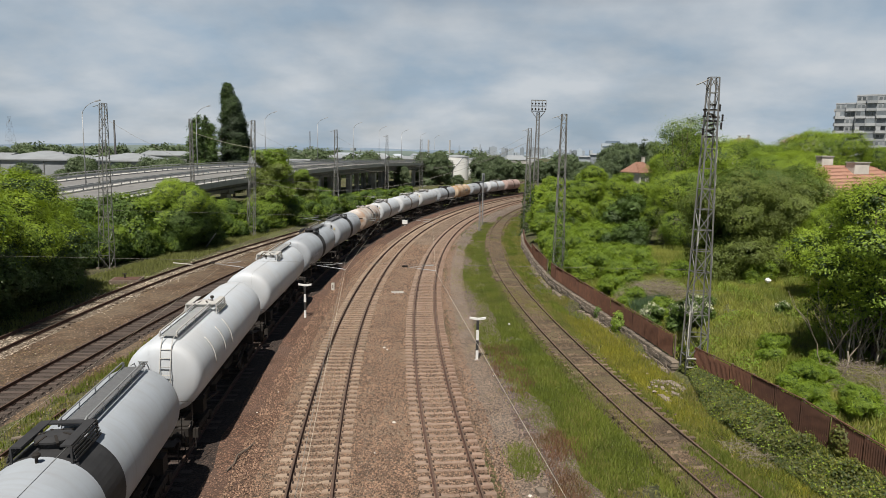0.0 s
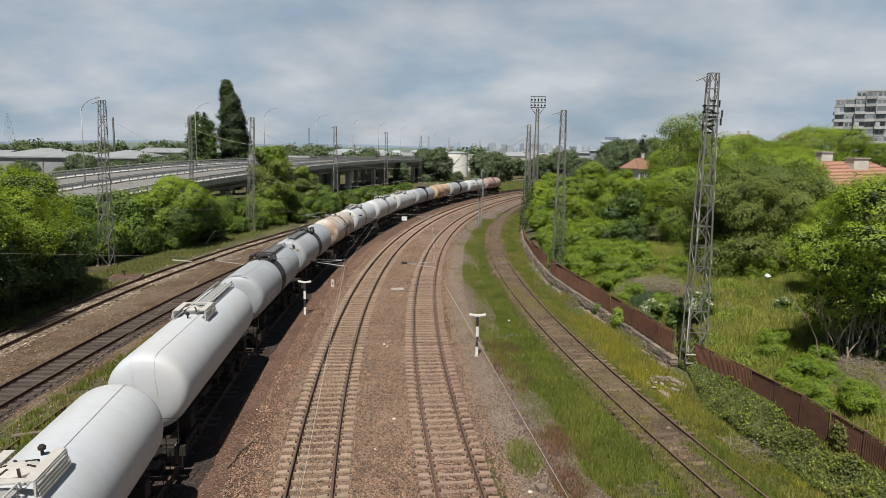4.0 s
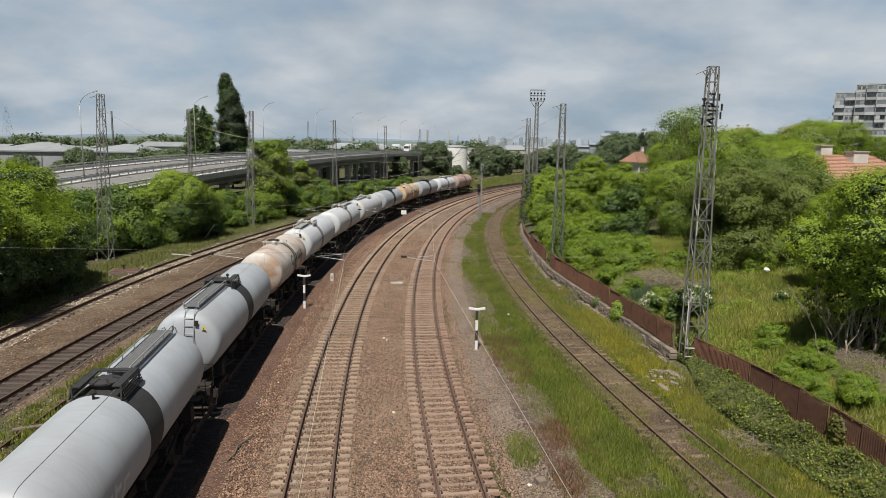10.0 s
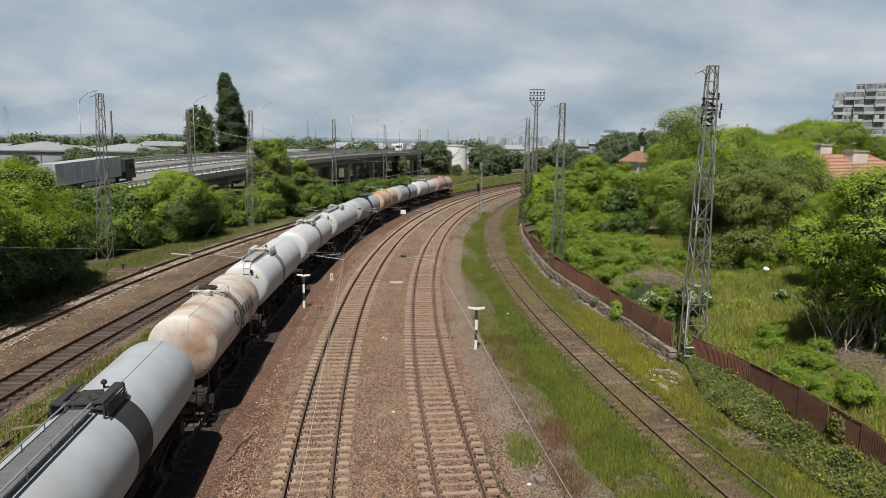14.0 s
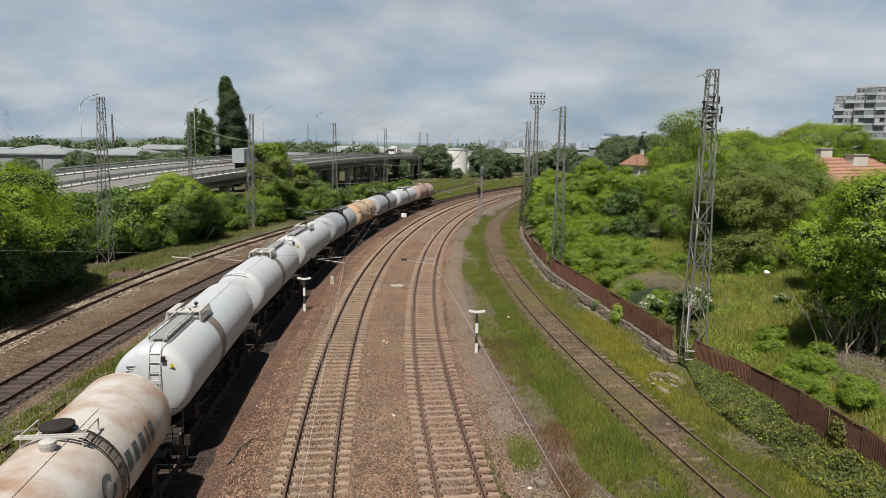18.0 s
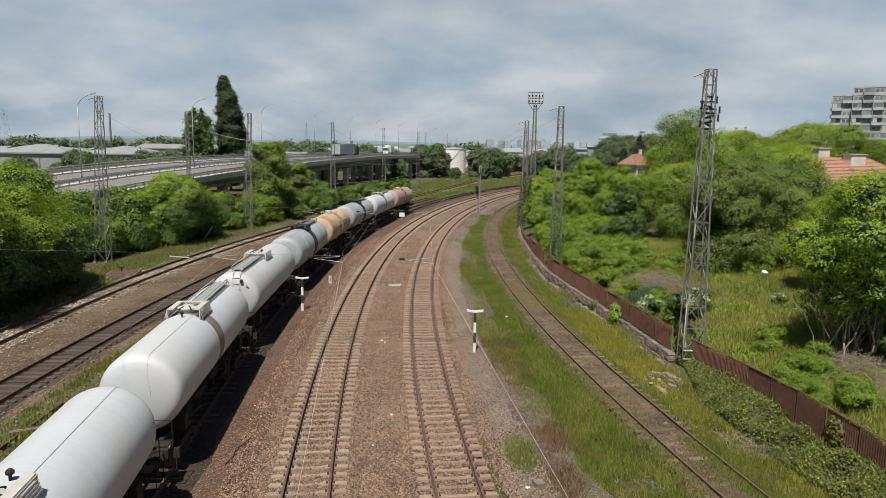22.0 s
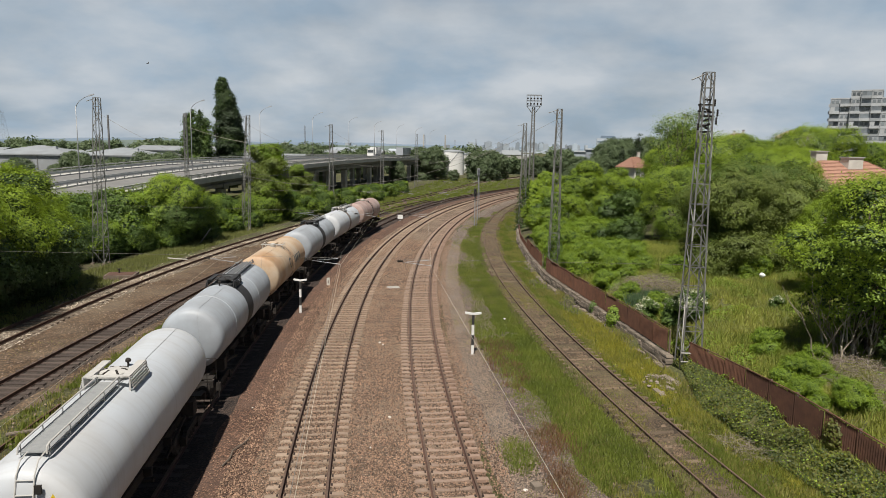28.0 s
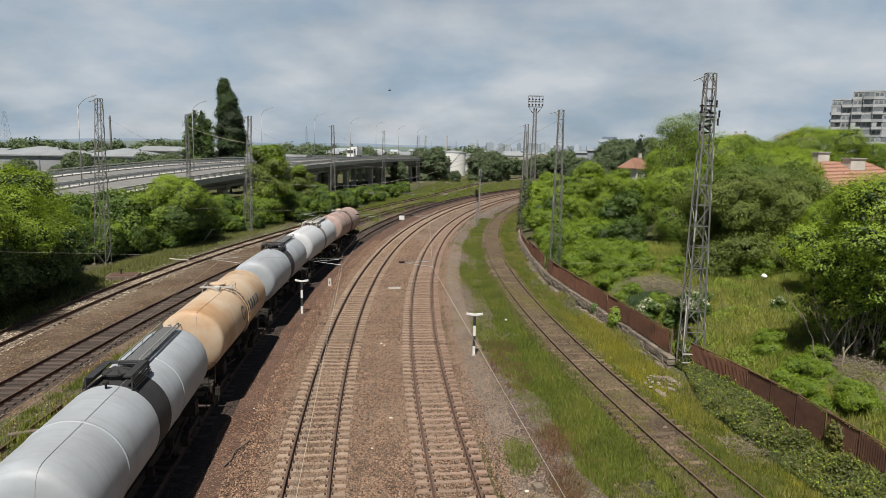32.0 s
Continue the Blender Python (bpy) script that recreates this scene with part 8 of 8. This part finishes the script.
brush_pile(15.4, 48.0, 2.7, 1.5, 2200, 1, "heap of dry brown brushwood in the meadow")
brush_pile(19.0, 29.8, 2.2, 0.9, 900, 2, "dry cut twigs lying behind the fence")
brush_pile(19.6, 26.6, 2.2, 0.7, 800, 3, "dry cut twigs lying behind the fence")
brush_pile(12.2, 25.5, 1.3, 0.35, 260, 4, "dry vine stems on the bank")
brush_pile(22.0, 34.4, 2.2, 0.9, 420, 5, "tangle of bare dead twigs under the tree")
blades("reed_clump", scatter(1500, 44.6, 46.6, lambda y: 13.0, lambda y: 15.2, 31, near=1.0), 0.75, "reed", "blue-green reed clump behind the fence", 81, 4, 0.02)


def meadow_weeds():
    rng = np.random.default_rng(33)
    n = 80000
    y = 24 + 44 * rng.random(n)
    x = np.array([wall_x(float(q)) for q in y]) + 0.7 + 20 * rng.random(n) ** 1.2
    k = np.array([noise.noise((float(a) * 0.5, float(b) * 0.4, 7.0)) for a, b in zip(x, y)])
    keep = k > -0.06
    x, y, k = x[keep], y[keep], k[keep]
    z = np.array([ground_z(float(a), float(b)) for a, b in zip(x, y)]) + np.clip(k, 0, 0.5) * 1.2 * rng.random(len(x))
    nr = rng.normal(size=(len(x), 3)) * 0.5 + np.array((0, -0.2, 1.0))
    nr /= np.linalg.norm(nr, axis=1)[:, None]
    solo("meadow_weeds", leaf_mesh("meadow_weeds", np.stack([x, y, z], 1), nr, 0.035 + 0.045 * rng.random(len(x)), MAT["leaf_fresh"], 0.5), None, "leafy weeds growing through the meadow", "weeds", kind="stuff")


meadow_weeds()


def dead_shrub(x, y, tall, n, seed, label):
    """Pale bare stems, forking twice."""
    rng = random.Random(seed)
    t = thing("bare_shrub", label, "shrub", m=pose(x, y, ground_z(x, y)))
    for i in range(n):
        a = rng.uniform(0, math.tau)
        p = Vector((rng.gauss(0, 0.7), rng.gauss(0, 0.5), -0.2))
        q = p + Vector((0.5 * math.cos(a), 0.5 * math.sin(a), 1.0)) * tall * rng.uniform(0.35, 0.6)
        s = Shape()
        limb(s, p, q, 0.035, 0.022, rng, 4, 0.12)
        for k in range(3):
            b = a + rng.uniform(-1.2, 1.2)
            e = q + Vector((0.6 * math.cos(b), 0.6 * math.sin(b), 1.0)) * tall * rng.uniform(0.2, 0.5)
            limb(s, q, e, 0.02, 0.007, rng, 3, 0.18)
        part("stem", s, MAT["twig"], t)


dead_shrub(19.0, 31.8, 4.4, 7, 1, "pale bare stems of a dead shrub under the leafy tree")
dead_shrub(20.2, 31.6, 3.6, 6, 2, "pale bare stems of a dead shrub under the leafy tree")
blades("red_weeds", scatter(900, 18, 40, lambda y: b_x(y, 3.4), lambda y: b_x(y, 5.4), 41, clump=0.12, near=1.2), 0.3, "red_weed", "reddish dry weeds beside the ballast", 91, 5, 0.016)


def around(cx, cy, rx, ry):
    """Keeps spots inside an uneven oval."""
    return lambda x, y: ((x - cx) / rx) ** 2 + ((y - cy) / ry) ** 2 < 1.0 + 0.6 * noise.noise((x * 2.0, y * 1.5, 1.0))


for cx, cy, rx, ry, n, tall, mat, label, sd in ((3.05, 24.3, 0.55, 1.6, 420, 0.42, "grass", "tall weed clump between ballast and grass", 43), (4.55, 25.9, 0.5, 1.7, 260, 0.34, "red_weed", "reddish dry weed clump beside the grass", 44),
                                                (4.5, 22.3, 0.6, 1.4, 260, 0.34, "red_weed", "reddish dry weed clump beside the grass", 45), (9.9, 36.2, 0.85, 4.2, 1500, 0.22, "weed_yellow", "low yellow flowering weeds at the foot of the wall", 46),
                                                (10.9, 30.2, 0.8, 2.4, 900, 0.22, "weed_yellow", "low yellow-green weeds beside the siding", 47), (8.9, 44.0, 0.6, 5.0, 700, 0.2, "weed_yellow", "low yellow flowering weeds at the foot of the wall", 48)):
    blades("weed_clump", scatter(n, cy - ry * 1.3, cy + ry * 1.3, lambda y: cx - rx * 1.3, lambda y: cx + rx * 1.3, sd, around(cx, cy, rx, ry), 1.0, -2.0), tall, mat, label, sd + 100, 6, 0.014, 0.7)


for mat, n, sd in (("weed_yellow", 3000, 49), ("grass", 2600, 50), ("leaf_ivy", 2600, 51)):
    blades("bank_foot_weeds", scatter(n, 12, 33, lambda y: siding_x(y, 1.35), lambda y: 13.0 + (34.6 - y) * 0.147 - 1.3, sd, near=1.1, clump=-0.1), 0.17, mat, "low weeds between the siding and the ivy bank", sd + 60, 6, 0.016, 0.9)


def creeper_patch(x, y, z, rx, ry, rz, n, size, mat, label, seed):
    """Leaves hanging in a loose patch over a wall or fence."""
    rng = np.random.default_rng(seed)
    d = rng.normal(size=(n, 3))
    d /= np.linalg.norm(d, axis=1)[:, None]
    pts = np.array((x, y, z)) + d * np.array((rx, ry, rz)) * (0.6 + 0.45 * rng.random(n))[:, None]
    nr = d + np.array((-0.4, -0.5, 0.5)) + 0.4 * rng.normal(size=(n, 3))
    solo("creeper", leaf_mesh("creeper", pts, nr / np.linalg.norm(nr, axis=1)[:, None], size * (0.6 + 0.8 * rng.random(n)), MAT[mat], 0.7), None, label, "creeper", kind="stuff")


creeper_patch(11.45, 43.6, 0.35, 0.45, 0.7, 0.85, 900, 0.06, "leaf_fresh", "green creeper hanging over the wall and fence", 1)
creeper_patch(11.0, 47.5, 0.1, 0.3, 0.5, 0.5, 350, 0.055, "leaf_mid", "green creeper hanging over the wall", 2)
creeper_patch(14.9, 24.2, 0.75, 0.25, 0.55, 0.75, 800, 0.055, "leaf_ivy", "ivy climbing over the rusty fence", 3)
creeper_patch(15.55, 20.3, 0.5, 0.3, 0.6, 0.7, 800, 0.055, "leaf_mid", "ivy climbing over the rusty fence", 4)
creeper_patch(13.9, 31.4, 0.2, 0.2, 0.8, 0.4, 500, 0.05, "leaf_ivy", "ivy climbing over the rusty fence", 5)


def make_bird():
    """Small dark bird; the wings beat about the body's long axis (local y)."""
    t = thing("bird", "small dark bird flying across the sky", "bird")
    part("body", Shape().lathe([(0.0, -0.2), (0.025, -0.16), (0.045, -0.02), (0.035, 0.09), (0.02, 0.13), (0.0, 0.17)], "y", (0, 0, 0), 8), MAT["under"], t)
    wings = []
    for sx in (-1, 1):
        w = Shape().add([(0, -0.05, 0), (sx * 0.14, -0.02, 0.0), (sx * 0.3, -0.1, 0), (sx * 0.14, 0.08, 0), (0, 0.07, 0), (sx * 0.12, 0.03, 0.015)],
                        [(0, 1, 5), (1, 2, 5), (2, 3, 5), (3, 4, 5), (4, 0, 5), (0, 4, 3, 2, 1)])
        wings.append((sx, part("wing", w, MAT["under"], t)))
    return t, wings


BIRD, BIRD_WINGS = make_bird()


# ---- loose ballast ----
def loose_stones(name, n, y0, y1, r_in, r_out, size, mat, label, seed):
    """Angular stones lying on the ballast, four faces each; r_in and r_out are radii about the bend's centre."""
    rng = np.random.default_rng(seed)
    y = y0 + (y1 - y0) * rng.random(n) ** 1.7
    r = r_in + (r_out - r_in) * rng.random(n)
    a = np.arcsin((y - CENTRE.y) / r)
    x = CENTRE.x - r * np.cos(a)
    s = size * (0.5 + 0.9 * rng.random(n) ** 2)
    # stones lie lower between the rails, so that the sleepers stand clear
    cribs = np.minimum(np.abs(r - R_MAIN_A), np.abs(r - R_MAIN_B)) < 1.36
    heaped = np.abs(r - R_MAIN_A) < 0.5
    s = np.where(cribs, s * 0.8, s)
    base = np.array([(1, 0, -0.35), (-0.5, 0.87, -0.35), (-0.5, -0.87, -0.35), (0.1, 0.05, 0.75)])
    v = base[None] + rng.normal(size=(n, 4, 3)) * 0.28
    t = rng.random(n) * math.tau
    c, q = np.cos(t)[:, None], np.sin(t)[:, None]
    out = np.empty((n, 4, 3))
    out[..., 0] = (v[..., 0] * c - v[..., 1] * q) * s[:, None] + x[:, None]
    out[..., 1] = (v[..., 0] * q + v[..., 1] * c) * s[:, None] + y[:, None]
    out[..., 2] = v[..., 2] * s[:, None] - np.where(heaped, 0.193, np.where(cribs, 0.214, 0.205))[:, None] + 0.02 * rng.random(n)[:, None]
    f = np.array([(0, 1, 3), (1, 2, 3), (2, 0, 3)])
    idx = (np.arange(n)[:, None, None] * 4 + f[None]).reshape(-1)
    me = bpy.data.meshes.new(name)
    me.vertices.add(n * 4)
    me.vertices.foreach_set("co", out.reshape(-1).astype(np.float32))
    me.loops.add(n * 9)
    me.loops.foreach_set("vertex_index", idx.astype(np.int32))
    me.polygons.add(n * 3)
    me.polygons.foreach_set("loop_start", np.arange(0, n * 9, 3, dtype=np.int32))
    me.update(calc_edges=True)
    me.materials.append(mat)
    return solo(name, me, None, label, "stones", kind="stuff")


STONE = surf("loose_ballast_stone", (0.225, 0.143, 0.097), (0.135, 0.085, 0.057), 1.0, 0.95, bump=0.2, island=0.8)
STONE_GREY = surf("loose_grey_stone", (0.265, 0.20, 0.152), (0.185, 0.138, 0.104), 1.0, 0.95, bump=0.2, island=0.3)
loose_stones("ballast_stones", 120000, 14, 85, R_MAIN_B - 2.1, R_MAIN_A + 2.9, 0.042, STONE, "loose angular red-brown ballast stones", 5)
loose_stones("fringe_stones", 16000, 14, 80, R_MAIN_B - 3.3, R_MAIN_B - 1.6, 0.034, STONE_GREY, "loose grey-brown stones beside the main line", 6)
STONE_PALE = surf("loose_pale_stone", (0.46, 0.40, 0.32), (0.30, 0.25, 0.19), 1.0, 0.95, bump=0.2, island=0.5)


def stones_on_line(name, line, wide, n, mat, label, seed, z):
    """Small stones strewn along a plan line."""
    rng = random.Random(seed)
    s = Shape()
    rows = [q for q in line if 22 < q[1] < 115]
    for i in range(n):
        x, y, tx, ty = rows[int(len(rows) * rng.random() ** 1.3)]
        a, k, r = rng.gauss(0, wide), rng.uniform(-0.5, 0.5), rng.uniform(0.03, 0.085)
        if abs(abs(a) - 0.75) < 0.12 or noise.noise((x * 0.4, y * 0.4, seed)) < -0.12:
            continue
        px, py, b = x + ty * a + tx * k, y - tx * a + ty * k, rng.uniform(0, math.tau)
        s.add([(px + r * math.cos(b), py + r * math.sin(b), z), (px + r * math.cos(b + 2.2), py + r * math.sin(b + 2.2), z), (px + r * math.cos(b + 4.1), py + r * math.sin(b + 4.1), z), (px, py, z + r * 0.9)],
              [(0, 1, 3), (1, 2, 3), (2, 0, 3)])
    solo(name, s, mat, label, "stones", kind="stuff")


stones_on_line("pale_stones", LINE_PALE, 0.85, 9000, STONE_PALE, "pale old ballast stones along the siding", 4, -0.2)
stones_on_line("dark_line_stones", LINE_DARK, 2.6, 3500, STONE_GREY, "scattered stones between the sidings", 8, -0.29)
STONE_BROWN = surf("brown_clod", (0.17, 0.12, 0.078), (0.10, 0.07, 0.047), 3.0, 0.95, bump=0.0, island=0.5)
stones_on_line("siding_stones", LINE_SIDING, 0.6, 5000, STONE_BROWN, "brown stones and dirt clods between the rails of the disused siding", 14, -0.12)
loose_stones("dirt_stones", 4000, 14, 80, R_TRAIN - 4.6, R_TRAIN - 1.8, 0.026, STONE, "scattered small stones on the dirt by the train", 7)


# ---- tracks and their sleepers ----
make_track("track_main_outer", LINE_A, "concrete_sleeper", "concrete", -0.165, 0.61, "rusty-sided rails on grey concrete sleepers in stone ballast", 290, 75)
make_track("track_main_inner", LINE_B, "pinkish_sleeper", "concrete", -0.165, 0.61, "rusty-sided rails on dusty red concrete sleepers", 290, 75)
make_track("track_under_train", LINE_TRAIN, "tarred_sleeper", "wood", -0.228, 0.65, "rails of the track that carries the tank train", 250)
make_track("track_dark", LINE_DARK, "tarred_sleeper", "wood", -0.165, 0.62, "old siding on tarred wooden sleepers in a dark bed", 220)
make_track("track_pale", LINE_PALE, "old_sleeper", "wood", -0.196, 0.65, "old siding with sleepers half buried in pale stones", 220)
make_track("track_disused", LINE_SIDING, "buried_sleeper", "wood", -0.124, 0.65, "disused rusty siding half lost in dirt and weeds", 220)


# ---- what moves ----
def motions():
    times = [i * 1.0 for i in range(33)]
    for s0, wagon in WAGONS:
        rows = []
        for t in times:
            x, y, turn = at_arc(s0 - gone(t))
            rows.append((t, pose(x, y, 0, 0, 0, turn)))
        walk(wagon, rows)
    # wheels roll with the train
    for wheel, y in WHEELS:
        walk(wheel, [(k / 6, pose(0, y, 0.46, math.degrees(gone(k / 6) / 0.46))) for k in range(193)])
    # lorries: seconds, plan distance of the front
    for lorry, off, back, drive in ((GREY_LORRY, -5.6, 0.0, ((0, -25), (12, 80.2), (13, 89.2), (14, 98.6), (14.5, 103.3), (16.5, 127.5), (18, 145.5), (19, 159), (20, 172), (21, 185), (22, 198), (23, 210), (24, 221), (28, 263), (32, 304))),
                                    (WHITE_LORRY, -16.2, 180.0, ((0, 318), (10, 292), (18, 269), (22.5, 262), (27.5, 249), (29, 240), (30.5, 232), (32, 223)))):
        rows = []
        for t, y in drive:
            x, y2, z, turn = via_spot(y, off)
            climb = math.degrees(math.atan((via_z(y) - via_z(y - 12.0)) / 12.0))
            rows.append((t, pose(x, y2, z, climb if back == 0 else 0.0, 0, turn + back)))
        walk(lorry, rows)

    # a bird crosses the sky near the end
    course = ((0, -228, 15.0), (25.6, -48.7, 19.0), (27.6, -35.0, 19.9), (28, -32.0, 19.8), (29, -24.2, 19.5), (30, -17.5, 19.0), (31, -11.6, 18.2), (32, -6.1, 17.5))
    walk(BIRD, [(t, pose(x, 75, z, 0, 35, -90)) for t, x, z in course])
    for sx, wing in BIRD_WINGS:
        walk(wing, [(0, pose(0, 0, 0))] + [(25 + k * 0.2, pose(0, 0, 0, 0, sx * (8 + 24 * (-1) ** k), 0)) for k in range(36)])


motions()
